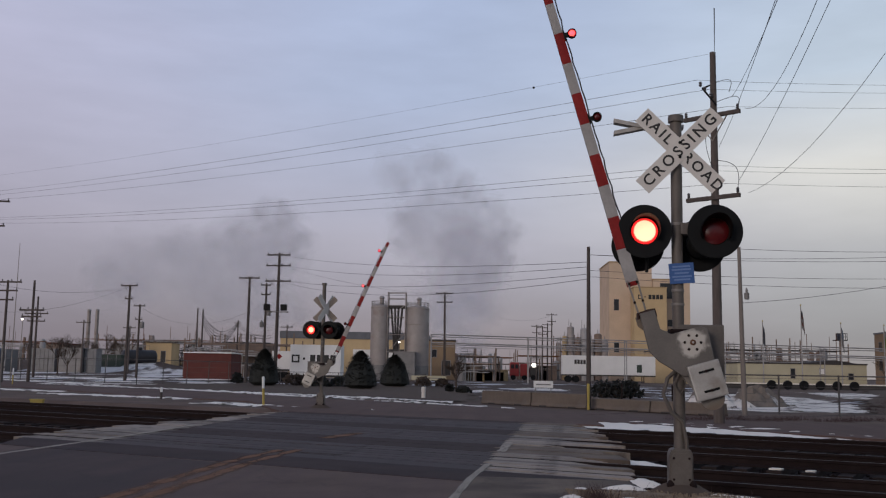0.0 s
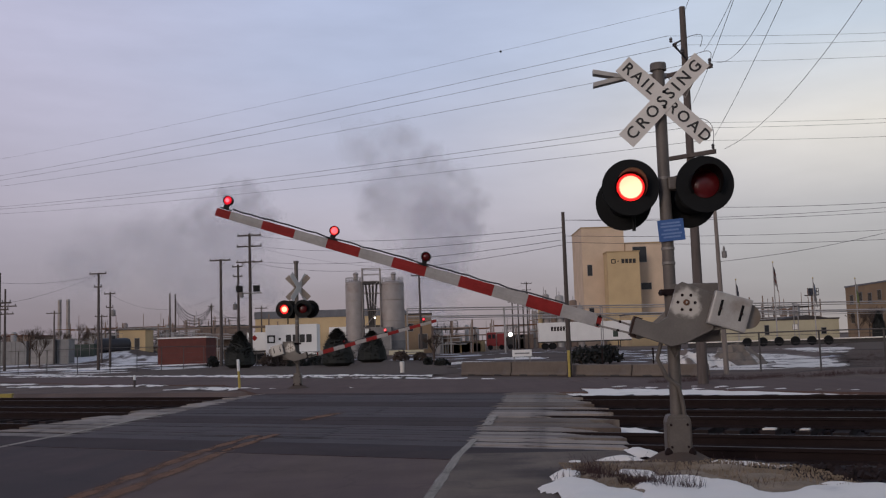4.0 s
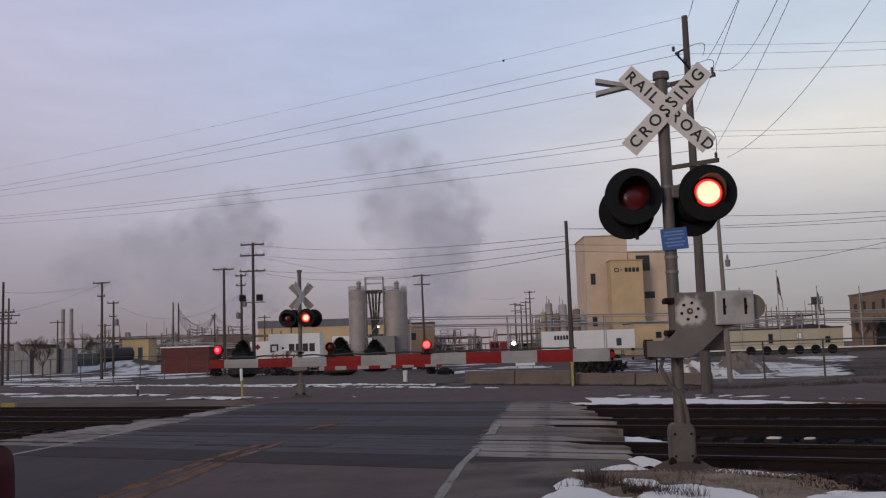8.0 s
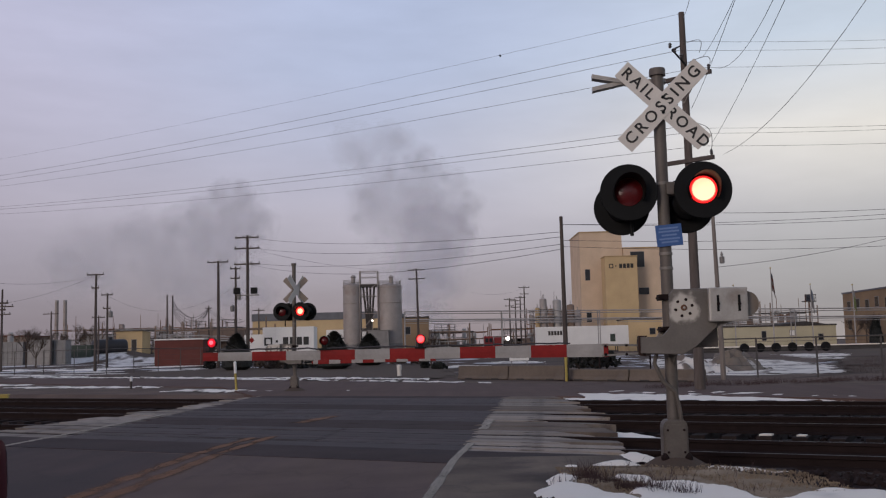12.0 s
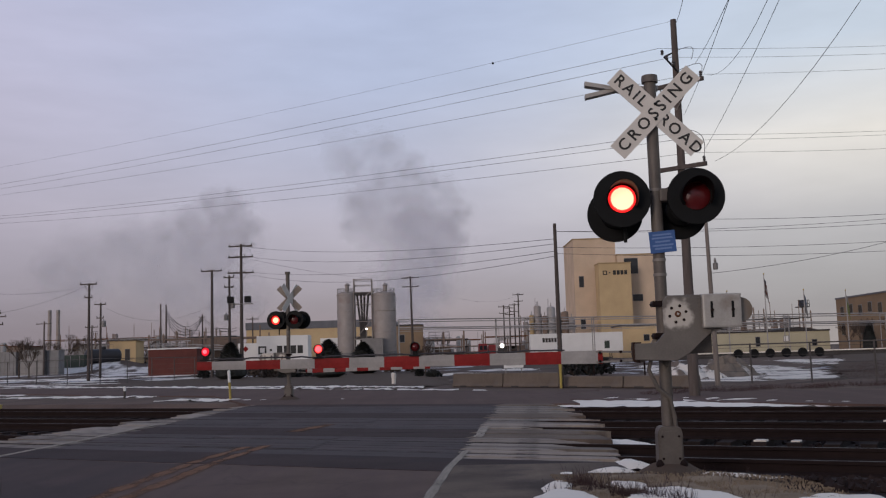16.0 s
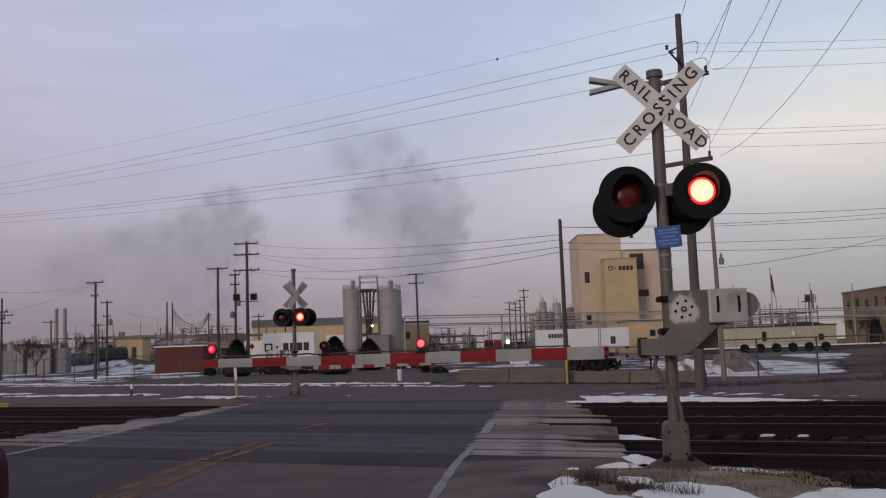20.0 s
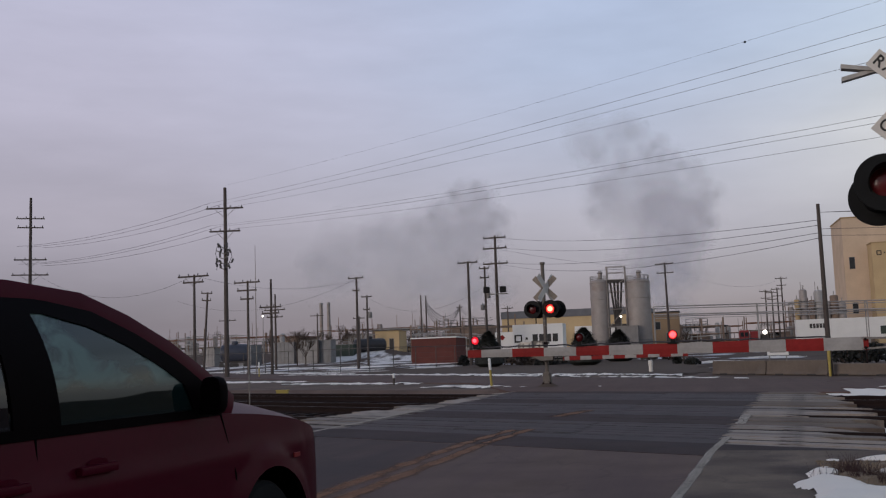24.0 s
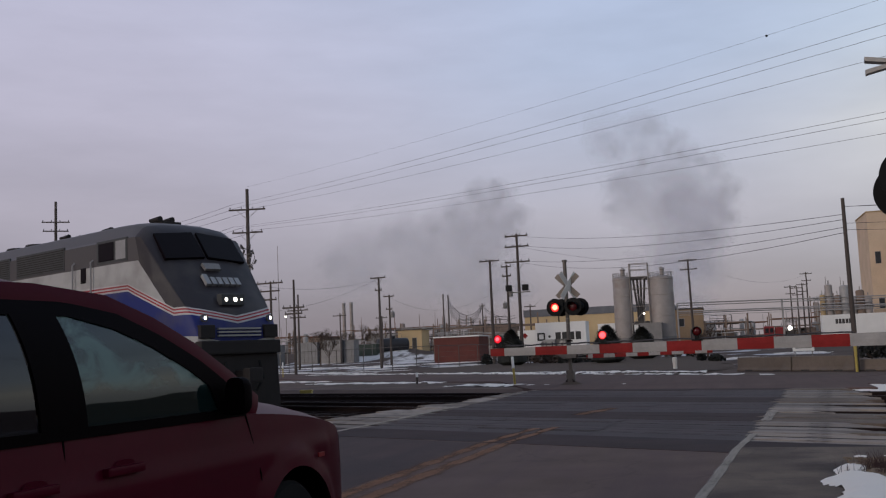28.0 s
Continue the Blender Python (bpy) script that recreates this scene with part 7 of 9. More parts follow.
def floodlights():
    g = thing("floodlight_bar", pose(-15.9, 79.7, 6.0), "bar with two dark floodlights on a pole", "floodlight")
    bm = B()
    rod(bm, (-0.9, 0, 0), (1.0, 0, 0), 0.05, 0.05, 6)
    part("bar", bm, "steel", g)
    for x in (-0.8, 0.6):
        bm = B()
        bbox(bm, x - 0.26, x + 0.26, -0.3, 0.1, 0.1, 0.62, 0.06)
        part("floodlight_head", bm, "black", g, "dark floodlight head")


floodlights()


def switchgear():
    g = thing("pole_switchgear", pose(-34.8, 67.7, 8.7, 0, 0, 12), "cluster of cut-outs and insulators strapped to a pole", "switchgear")
    rr = random.Random(8)
    for z, half in ((-0.35, 0.42), (0.05, 0.55), (0.45, 0.38), (0.85, 0.58), (1.25, 0.36)):
        tilt = rr.uniform(-0.12, 0.12)
        bm = B()
        rod(bm, (-half, rr.uniform(-0.2, 0.2), z + 0.12 + tilt), (0, 0, z - 0.1), 0.035, 0.035, 6)
        rod(bm, (0, 0, z - 0.1), (half, rr.uniform(-0.2, 0.2), z + 0.12 - tilt), 0.035, 0.035, 6)
        part("bracket", bm, "steel", g)
        for k in (-half, -half * 0.45, half * 0.5, half):
            if rr.random() < 0.2:
                continue
            bm = B()
            k += rr.uniform(-0.07, 0.07)
            lathe(bm, [(0.0, 0.36), (0.06, 0.35), (0.10, 0.29), (0.06, 0.24), (0.10, 0.18), (0.06, 0.13), (0.10, 0.06), (0.04, 0)], 8, pose(k, rr.uniform(-0.2, 0.2), z + rr.uniform(-0.1, 0.1), 0, rr.uniform(-35, 35)))
            part("insulator", bm, "porcelain", g)
    bm = B()
    tube(bm, [(-0.5, -0.1, 1.3), (-0.62, -0.12, 0.7), (-0.4, -0.1, 0.2), (-0.55, -0.1, -0.5)], 0.02, 5)
    tube(bm, [(0.5, -0.1, 1.2), (0.66, -0.12, 0.5), (0.42, -0.1, 0.0), (0.2, -0.1, -0.7)], 0.02, 5)
    part("jumper", bm, "wire", g)


switchgear()


def shrub(x, y, r, h, seed, mat, label):
    g = thing("shrub", pose(x, y, -0.03), label, "shrub", "shrubs by the trailers")
    rr = random.Random(seed)
    bm = B()
    for k in range(9):
        a = rr.uniform(0, 2 * math.pi)
        rod(bm, (0, 0, 0), (r * 0.7 * math.cos(a), r * 0.7 * math.sin(a), h * rr.uniform(0.5, 0.9)), 0.03, 0.01, 5)
    part("stem", bm, "twig", g)
    bm = B()
    for k in range(420):
        a, b = rr.uniform(0, 2 * math.pi), rr.random()
        d = r * math.sqrt(1 - (b * 0.95) ** 2) * rr.uniform(0.6, 1.05)
        c = Vector((d * math.cos(a), d * math.sin(a), 0.08 + b * h * rr.uniform(0.75, 1.02)))
        o = Vector((rr.uniform(-1, 1), rr.uniform(-1, 1), rr.uniform(-0.2, 1))).normalized() * rr.uniform(0.1, 0.2)
        s = o.cross(Vector((rr.uniform(-1, 1), rr.uniform(-1, 1), rr.uniform(-1, 1)))).normalized() * 0.05
        bm.faces.new([bm.verts.new(p) for p in (c - s, c + s, c + o + s, c + o - s)])
    part("foliage", bm, mat, g)
    return g


for k, (x, y, r, h, mt) in enumerate(((-12.6, 76, 0.9, 0.8, "twig"), (-11.2, 74, 0.8, 0.7, "needle"), (-14.0, 78, 1.0, 0.9, "twig"), (-9.9, 75, 0.8, 0.7, "needle"), (-3.95, 86.7, 0.75, 0.75, "twig"), (-2.2, 84, 0.6, 0.65, "twig"), (-1.17, 64.7, 0.25, 0.38, "needle"), (-0.26, 62, 0.42, 0.3, "needle"), (-8.7, 73.5, 0.8, 0.45, "needle"),
                                       (7.5, 54, 0.75, 0.9, "needle"), (8.3, 53.5, 0.75, 0.95, "needle"), (9.0, 54, 0.7, 0.95, "needle"), (-19.6, 82.4, 0.5, 0.85, "needle"), (79, 160, 2.2, 4.5, "twig"), (84, 158, 2.5, 5, "needle"))):
    shrub(x, y, r, h, 60 + k, mt, "round dark clipped shrub" if mt == "needle" else "bare brown winter shrub")


def bare_tree(x, y, h, seed, label):
    g = thing("bare_tree", pose(x, y, -0.03), label, "tree", "bare trees")
    rr = random.Random(seed)
    trunk, limbs = B(), B()
    rod(trunk, (0, 0, 0), (0, 0, h * 0.45), 0.09, 0.06, 7)
    def grow(p, d, ln, r, lvl):
        q = p + d * ln
        rod(limbs, p, q, r, r * 0.6, 5, caps=False)
        if lvl:
            for _ in range(4):
                nd = (d + Vector((rr.uniform(-1, 1), rr.uniform(-1, 1), rr.uniform(-0.2, 0.8))) * 0.7).normalized()
                grow(p + d * ln * rr.uniform(0.6, 1), nd, ln * 0.68, r * 0.6, lvl - 1)
    for _ in range(6):
        grow(Vector((0, 0, h * rr.uniform(0.25, 0.45))), Vector((rr.uniform(-0.8, 0.8), rr.uniform(-0.8, 0.8), 1)).normalized(), h * 0.25, 0.045, 3)
    part("trunk", trunk, "twig", g)
    part("crown", limbs, "twig", g, "bare twiggy crown")


for k, (x, y, h) in enumerate(((-51, 120, 5.6), (-50.2, 121, 4.6), (-62, 175, 7.5), (-67, 178, 8.0), (-72, 182, 7.0), (-57, 192, 7.4), (-84, 200, 7.5), (-92, 205, 7.0))):
    bare_tree(x, y, h, 30 + k, "dense bare tree among the switchyard poles")
bare_tree(-0.9, 76, 2.5, 4, "small bare tree behind the shrubs")
bare_tree(64.2, 148, 5.5, 5, "bare tree beside the brown works")
bare_tree(59.5, 141, 5.0, 8, "bare tree beside the brown works")
bare_tree(62.5, 143, 5.6, 9, "bare tree beside the brown works")
bare_tree(65.5, 139, 5.2, 10, "bare tree beside the brown works")
bare_tree(64.6, 138, 6.0, 6, "bare tree beside the brown works")


def low_sign(x, y, w, z0, z1, mat, label):
    g = thing("low_sign", pose(x, y, -0.03), label, "sign board")
    bm = B()
    bbox(bm, -w / 2, w / 2, 0, 0.06, z0, z1, 0.01)
    part("board", bm, mat, g)
    for s in (-1, 1):
        part("leg", rod(B(), (s * w * 0.4, 0.05, 0), (s * w * 0.4, 0.05, z0 + 0.05), 0.03, 0.03, 6), "steel", g)
    bm = B()
    box(bm, -w * 0.38, w * 0.38, -0.006, 0, (z0 + z1) / 2 - 0.05, (z0 + z1) / 2 + 0.03)
    part("text_bar", bm, "greymetal", g, "unreadable line of text")


low_sign(4.7, 60.4, 1.2, 0.46, 0.88, "white", "low white board sign in the plant entrance")
low_sign(-3.6, 90, 3.2, 0.55, 0.95, "cream", "long pale board behind the shrubs")


def wheel_row():
    for k in range(6):
        x = 34.5 + k * 1.55
        g = thing("spare_tyre", pose(x, 112 - k * 0.8, -0.03), "large dark tyre stood in a row", "tyre", "row of tyres")
        part("tyre", lathe(B(), [(0.0, -0.1), (0.25, -0.12), (0.42, -0.22), (0.52, -0.1), (0.52, 0.1), (0.42, 0.22), (0.25, 0.12), (0.0, 0.1)], 22, pose(0, 0, 0.52, 90)), "rubber", g, smooth=True)
    g = thing("loading_ledge", pose(29, 116, -0.03), "long dark timber loading ledge", "ledge")
    bm = B()
    bbox(bm, 0, 30, 0, 1.2, 0.0, 0.55, 0.04)
    part("ledge_body", bm, "roof", g)
    bm = B()
    bbox(bm, 0, 30, -0.1, 1.3, 0.55, 0.68, 0.03)
    part("snow_cap", bm, "snow", g, "strip of snow on the ledge")


wheel_row()


def tower_platform():
    g = thing("lookout_platform", pose(75.4, 200, -0.03), "square platform on a tall steel post", "platform")
    part("post", rod(B(), (0, 0, 0), (0, 0, 10), 0.25, 0.2, 8), "hazybuild", g)
    bm = B()
    box(bm, -1.15, 1.15, -1.0, 1.0, 8.95, 9.12)
    part("deck", bm, "roof", g)
    bm = B()
    box(bm, -0.6, 0.5, -0.6, 0.6, 9.12, 10.35)
    part("cabin", bm, "bluetank", g)
    for x in (-1.1, -0.75, 0.75, 1.1):
        part("rail_post", rod(B(), (x, -0.9, 9.1), (x, -0.9, 10.4), 0.06, 0.06, 5), "roof", g)
    bm = B()
    for z in (9.7, 10.4):
        rod(bm, (-1.15, -0.9, z), (1.15, -0.9, z), 0.06, 0.06, 5)
    part("handrail", bm, "roof", g)


tower_platform()


def wire_marker():
    g = thing("wire_marker", pose(2.2, 32.42, 11.2), "small dark marker clipped on the top wire", "marker")
    bm = B()
    bmesh.ops.create_icosphere(bm, subdivisions=2, radius=0.04)
    part("ball", bm, "black", g, smooth=True)


wire_marker()


def whip_antenna():
    g = thing("whip_antenna", pose(-36.8, 77.5, -0.03), "thin whip antenna on a post", "antenna")
    part("rod", rod(B(), (0, 0, 0), (0, 0, 11.2), 0.05, 0.02, 6), "steel", g)


whip_antenna()


def weeds():
    """Dry weed stalks standing out of the snow."""
    rr = random.Random(21)
    vs, fs = [], []
    spots = [(1.36, 9.75, 0.09, 50), (1.34, 9.45, 0.10, 75), (1.46, 9.22, 0.12, 90), (1.63, 8.9, 0.10, 80), (1.72, 8.75, 0.10, 80), (1.80, 8.6, 0.10, 60), (1.90, 8.45, 0.12, 60), (2.0, 8.3, 0.10, 50), (1.6, 10.1, 0.3, 25), (2.4, 9.6, 0.5, 25), (1.1, 9.3, 0.12, 15), (2.6, 8.4, 0.2, 15), (2.1, 9.1, 0.15, 20)]
    spots += [(17.0 + 0.9 * k, 37.6 + 2.0 * k + (k * 7 % 5) * 0.6, 1.0, 120) for k in range(14)]
    spots += [(6.6 + 0.75 * k, 29.0 + 0.10 * k + 0.5 * (k % 3), 0.55, 130) for k in range(18)]
    for x, y, r, n in spots:
        for _ in range(n * 2):
            a, d = rr.uniform(0, 2 * math.pi), r * math.sqrt(rr.random())
            px, py = x + d * math.cos(a) * 1.3, y + d * math.sin(a) * 0.7
            h = 0.02 + 0.13 * rr.random() ** 2.0
            dx, dy = rr.uniform(-0.9, 0.9) * h, rr.uniform(-0.7, 0.7) * h
            w = rr.uniform(0.0012, 0.0028)
            b = len(vs)
            vs += [(px - w, py, 0.0), (px + w, py, 0.0), (px + dx + w * 0.4, py + dy, 0.04 + h), (px + dx - w * 0.4, py + dy, 0.04 + h), (px, py - w, 0.02), (px, py + w, 0.02), (px + dx, py + dy + w * 0.4, 0.04 + h), (px + dx, py + dy - w * 0.4, 0.04 + h)]
            fs += [(b, b + 1, b + 2, b + 3), (b + 4, b + 5, b + 6, b + 7)]
    me = bpy.data.meshes.new("dry_weeds")
    me.from_pydata(vs, [], fs)
    me.materials.append(M["weed"])
    tagged(new("dry_weeds", me), "dry brown weed stalks standing in the snow", "weeds", kind="stuff")
    # small stones on the gravel mound
    vs, fs = [], []
    for _ in range(5200):
        x, y = rr.uniform(1.15, 3.5), rr.uniform(8.3, 10.45)
        if y > 10.5 - 0.75 * max(0.0, x - 2.6) * 1.3:
            continue
        s = 0.003 + 0.007 * rr.random() ** 2
        z = 0.045 + 0.01 * noise.noise(Vector((x * 3, y * 3, 1)))
        a = rr.uniform(0, 6.28)
        b = len(vs)
        for k in range(4):
            vs.append((x + s * math.cos(a + k * 1.57) * rr.uniform(0.7, 1.2), y + s * math.sin(a + k * 1.57) * rr.uniform(0.7, 1.2), z))
        vs += [(x, y, z + s * rr.uniform(0.7, 1.2)), (x, y, z - 0.02)]
        for k in range(4):
            fs += [(b + k, b + (k + 1) % 4, b + 4), (b + (k + 1) % 4, b + k, b + 5)]
    me = bpy.data.meshes.new("gravel_stones")
    me.from_pydata(vs, [], fs)
    me.materials.append(M["gravel"])
    tagged(new("gravel_stones", me), "small tan stones strewn over the mound and snow edge", "gravel", kind="stuff")
    # coarse stones on the near ballast
    vs, fs = [], []
    cube = [(-1, -1, -1), (1, -1, -1), (1, 1, -1), (-1, 1, -1), (-0.7, -0.7, 1), (0.7, -0.7, 1), (0.7, 0.7, 1), (-0.7, 0.7, 1)]
    for _ in range(9000):
        u, n = rr.uniform(-5, 14), rr.uniform(9.6, 11.7) if rr.random() < 0.6 else rr.uniform(11.7, 24)
        if u < edge_right(n) + 0.5 and n > 9.5:
            continue
        x, y = tf(u, n)
        if n < 10.6 and (x < 3.45 or x < 3.0 + (10.2 - y) * 0.3):
            continue
        z = -0.01 if n < 10.4 else (BED if n > 11.1 else -0.05 + (n - 10.4) / 0.7 * (BED + 0.05))
        s = rr.uniform(0.015, 0.04)
        q = Euler((rr.uniform(0, 6), rr.uniform(0, 6), rr.uniform(0, 6))).to_matrix()
        b = len(vs)
        for c in cube:
            p = q @ (Vector(c) * s)
            vs.append((x + p.x, y + p.y, z + s * 0.5 + p.z))
        fs += [(b + 3, b + 2, b + 1, b), (b + 4, b + 5, b + 6, b + 7), (b, b + 1, b + 5, b + 4), (b + 1, b + 2, b + 6, b + 5), (b + 2, b + 3, b + 7, b + 6), (b + 3, b, b + 4, b + 7)]
    me = bpy.data.meshes.new("ballast_stones")
    me.from_pydata(vs, [], fs)
    me.materials.append(M["ballast"])
    tagged(new("ballast_stones", me), "loose dark ballast stones between the ties", "ballast", kind="stuff")


weeds()

# ---- smoke drifting over the plant ----
def smoke_material(name, lo, hi, peak):
    """Soft billow: densest at its heart, thinning to nothing at the rim, torn by noise."""
    m = bpy.data.materials.new(name)
    m.use_nodes = True
    nt = m.node_tree
    for n in list(nt.nodes):
        if n.type == "BSDF_PRINCIPLED":
            nt.nodes.remove(n)
    df = nt.nodes.new("ShaderNodeBsdfDiffuse")
    df.inputs["Color"].default_value = (0.50, 0.51, 0.58, 1)
    tr = nt.nodes.new("ShaderNodeBsdfTransparent")
    mx = nt.nodes.new("ShaderNodeMixShader")
    tc = nt.nodes.new("ShaderNodeTexCoord")
    oi = nt.nodes.new("ShaderNodeObjectInfo")
    flat = nt.nodes.new("ShaderNodeVectorMath")
    flat.operation = "MULTIPLY"
    flat.inputs[1].default_value = (1, 0, 1)
    nt.links.new(tc.outputs["Object"], flat.inputs[0])
    ln = nt.nodes.new("ShaderNodeVectorMath")
    ln.operation = "LENGTH"
    nt.links.new(flat.outputs[0], ln.inputs[0])
    nz = nt.nodes.new("ShaderNodeTexNoise")
    nz.noise_dimensions = "4D"
    nz.inputs["Scale"].default_value, nz.inputs["Detail"].default_value, nz.inputs["Roughness"].default_value = 1.3, 5, 0.55
    nt.links.new(tc.outputs["Object"], nz.inputs["Vector"])
    wv = nt.nodes.new("ShaderNodeMath")
    wv.operation = "MULTIPLY"
    wv.inputs[1].default_value = 37.0
    nt.links.new(oi.outputs["Random"], wv.inputs[0])
    nt.links.new(wv.outputs[0], nz.inputs["W"])
    torn = nt.nodes.new("ShaderNodeMath")
    torn.operation = "MULTIPLY_ADD"
    torn.inputs[1].default_value = 1.1
    nt.links.new(nz.outputs["Fac"], torn.inputs[0])
    nt.links.new(ln.outputs["Value"], torn.inputs[2])
    mr = nt.nodes.new("ShaderNodeMapRange")
    mr.interpolation_type = "SMOOTHSTEP"
    mr.inputs["From Min"].default_value, mr.inputs["From Max"].default_value = lo, hi
    mr.inputs["To Min"].default_value, mr.inputs["To Max"].default_value = peak, 0.0
    nt.links.new(torn.outputs[0], mr.inputs["Value"])
    nt.links.new(mr.outputs[0], mx.inputs[0])
    nt.links.new(tr.outputs[0], mx.inputs[1])
    nt.links.new(df.outputs[0], mx.inputs[2])
    nt.links.new(mx.outputs[0], nt.nodes["Material Output"].inputs[0])
    return m


M["smoke"] = smoke_material("thin_smoke", 0.45, 1.45, 0.21)
M["billow"] = smoke_material("thick_smoke", 0.50, 1.36, 0.13)
SMOKE = []
scene.cycles.transparent_max_bounces = 128


def smoke_plume(soft, billows, seed, label):
    """Wide thin clouds and smaller thick billows at (x, z, radius), each an uneven flattened ball."""
    g = thing("smoke_plume", pose(0, 300, 0), label, "smoke", "plumes over the plant")
    rr = random.Random(seed)
    for knots, mat, grow in ((soft, "smoke", 1.45), (billows, "billow", 1.6)):
        ball = bmesh.new()
        bmesh.ops.create_icosphere(ball, subdivisions=4, radius=1.0)
        me = bpy.data.meshes.new("puff")
        ball.to_mesh(me)
        ball.free()
        me.materials.append(M[mat])
        me.polygons.foreach_set("use_smooth", [True] * len(me.polygons))
        for i, (x, z, r) in enumerate(knots):
            for k in range(2):
                a, d = rr.uniform(0, 2 * math.pi), r * (0.12 if k == 0 else 0.55)
                s = r * (grow if k == 0 else rr.uniform(0.7, 0.95))
                ob = new("puff", me)
                ob.parent = g
                ob.matrix_local = Matrix.Translation((x + d * math.cos(a), 3.0 * (i % 5) + 1.4 * k - (9 if mat == "billow" else 0), z + d * math.sin(a))) @ Matrix.Diagonal((s, s * 0.3, s * rr.uniform(0.85, 1.05), 1))
                ob.visible_shadow = False
                tagged(ob, "soft grey billow of smoke", kind="stuff")
    return g


SMOKE.append(smoke_plume([(-8.8, 51.7, 13.0), (-15.2, 43.0, 12.2), (-1.2, 40.8, 10.4), (-9.2, 34.0, 13.0), (-13.9, 23.6, 11.3), (-3.4, 25.1, 10.4), (-9.7, 14.8, 10.4), (-12.6, 6.2, 8.7), (-3.8, 9.4, 7.8), (-21.9, 53.9, 9.6), (-27.0, 63.9, 7.8), (-16.4, 66.3, 7.0), (2.4, 44.2, 7.8), (3.3, 37.2, 7.0), (-1.0, 33.8, 8.7), (-4.6, 28.7, 9.6), (-8.1, 21.8, 10.4)],
                         [(5.2, 48.6, 4.2), (7.7, 42.4, 3.8), (6.1, 36.2, 4.2), (2.7, 53.2, 4.5), (-3.4, 56.9, 4.9), (-10.4, 58.9, 5.2), (-16.6, 57.3, 4.9), (0.3, 30.2, 5.2), (-22.1, 48.5, 5.2), (-25.7, 41.5, 4.5), (-5.9, 60.6, 3.5), (10.0, 45.5, 2.8), (-2.8, 46.2, 5.9), (-9.1, 41.1, 5.2), (2.4, 41.6, 5.2), (-4.9, 33.9, 4.9)], 5, "tall grey smoke plume drifting over the silos"))
SMOKE.append(smoke_plume([(-66.4, 44.5, 10.4), (-60.8, 40.8, 7.8), (-74.8, 41.2, 10.4), (-85.3, 38.0, 11.3), (-95.8, 36.5, 12.2), (-106.3, 33.3, 12.2), (-64.4, 32.1, 10.4), (-76.6, 28.9, 12.2), (-90.6, 25.8, 12.2), (-62.7, 21.5, 8.7), (-71.4, 18.3, 9.6), (-116.7, 28.3, 10.4)],
                         [(-66.0, 50.7, 4.5), (-60.7, 47.0, 4.2), (-58.2, 41.6, 3.8), (-70.4, 49.9, 3.8), (-63.3, 53.3, 3.1), (-57.0, 36.3, 3.1), (-64.3, 44.4, 4.9), (-76.5, 45.7, 4.2), (-85.3, 42.4, 4.5)], 9, "thin grey smoke plume trailing over the plant yard"))

# ---- maroon minivan stopped at the line ----
M["vanpaint"] = material("maroon_car_paint", (0.064, 0.0025, 0.011), 0.40, vary=0.25, scale=1.5, fine=25, bump=0.0, coat=0.03, tint=(0.040, 0.002, 0.008), stain=(0.045, 0.004, 0.011), stain_cut=(0.52, 0.75), spec=0.05)
M["vantrim"] = material("black_door_trim", (0.0035, 0.0018, 0.0024), 0.6, vary=0.3, bump=0.05, spec=0.025)


def cloud_mirror_glass():
    """Tinted glass with a cloud reflection painted as a pale layer over its upper part."""
    m = glass("green_tinted_glass", (0.006, 0.014, 0.014), 0.04, 0.16)
    nt = m.node_tree
    tc = nt.nodes.new("ShaderNodeTexCoord")
    mp = nt.nodes.new("ShaderNodeMapping")
    mp.inputs["Scale"].default_value = (1.0, 1.0, 1.5)
    mp.inputs["Rotation"].default_value = (0, 0.5, 0)
    nt.links.new(tc.outputs["Object"], mp.inputs[0])
    nz = nt.nodes.new("ShaderNodeTexNoise")
    nz.inputs["Scale"].default_value, nz.inputs["Detail"].default_value, nz.inputs["Distortion"].default_value = 4.2, 5, 0.6
    nt.links.new(mp.outputs[0], nz.inputs["Vector"])
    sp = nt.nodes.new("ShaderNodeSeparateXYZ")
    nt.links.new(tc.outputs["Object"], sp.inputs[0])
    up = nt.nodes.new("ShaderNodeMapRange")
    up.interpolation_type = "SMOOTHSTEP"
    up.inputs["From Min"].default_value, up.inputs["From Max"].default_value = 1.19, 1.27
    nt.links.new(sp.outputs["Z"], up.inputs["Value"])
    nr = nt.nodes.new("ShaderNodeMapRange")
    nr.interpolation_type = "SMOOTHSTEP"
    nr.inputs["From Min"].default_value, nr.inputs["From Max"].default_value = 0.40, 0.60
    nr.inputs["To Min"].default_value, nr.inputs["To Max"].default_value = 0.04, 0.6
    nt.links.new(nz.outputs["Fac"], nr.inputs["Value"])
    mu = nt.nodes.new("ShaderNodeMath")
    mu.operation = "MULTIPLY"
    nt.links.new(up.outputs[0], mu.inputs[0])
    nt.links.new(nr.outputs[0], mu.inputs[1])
    # the reflected sky, put in as a patchy diffuse colour
    pale_cloud = nt.nodes.new("ShaderNodeBsdfDiffuse")
    pale_cloud.inputs["Color"].default_value = (0.20, 0.285, 0.265, 1)
    out = nt.nodes["Material Output"]
    src = out.inputs[0].links[0].from_socket
    mx = nt.nodes.new("ShaderNodeMixShader")
    nt.links.new(mu.outputs[0], mx.inputs[0])
    nt.links.new(src, mx.inputs[1])
    nt.links.new(pale_cloud.outputs[0], mx.inputs[2])
    nt.links.new(mx.outputs[0], out.inputs[0])
    return m


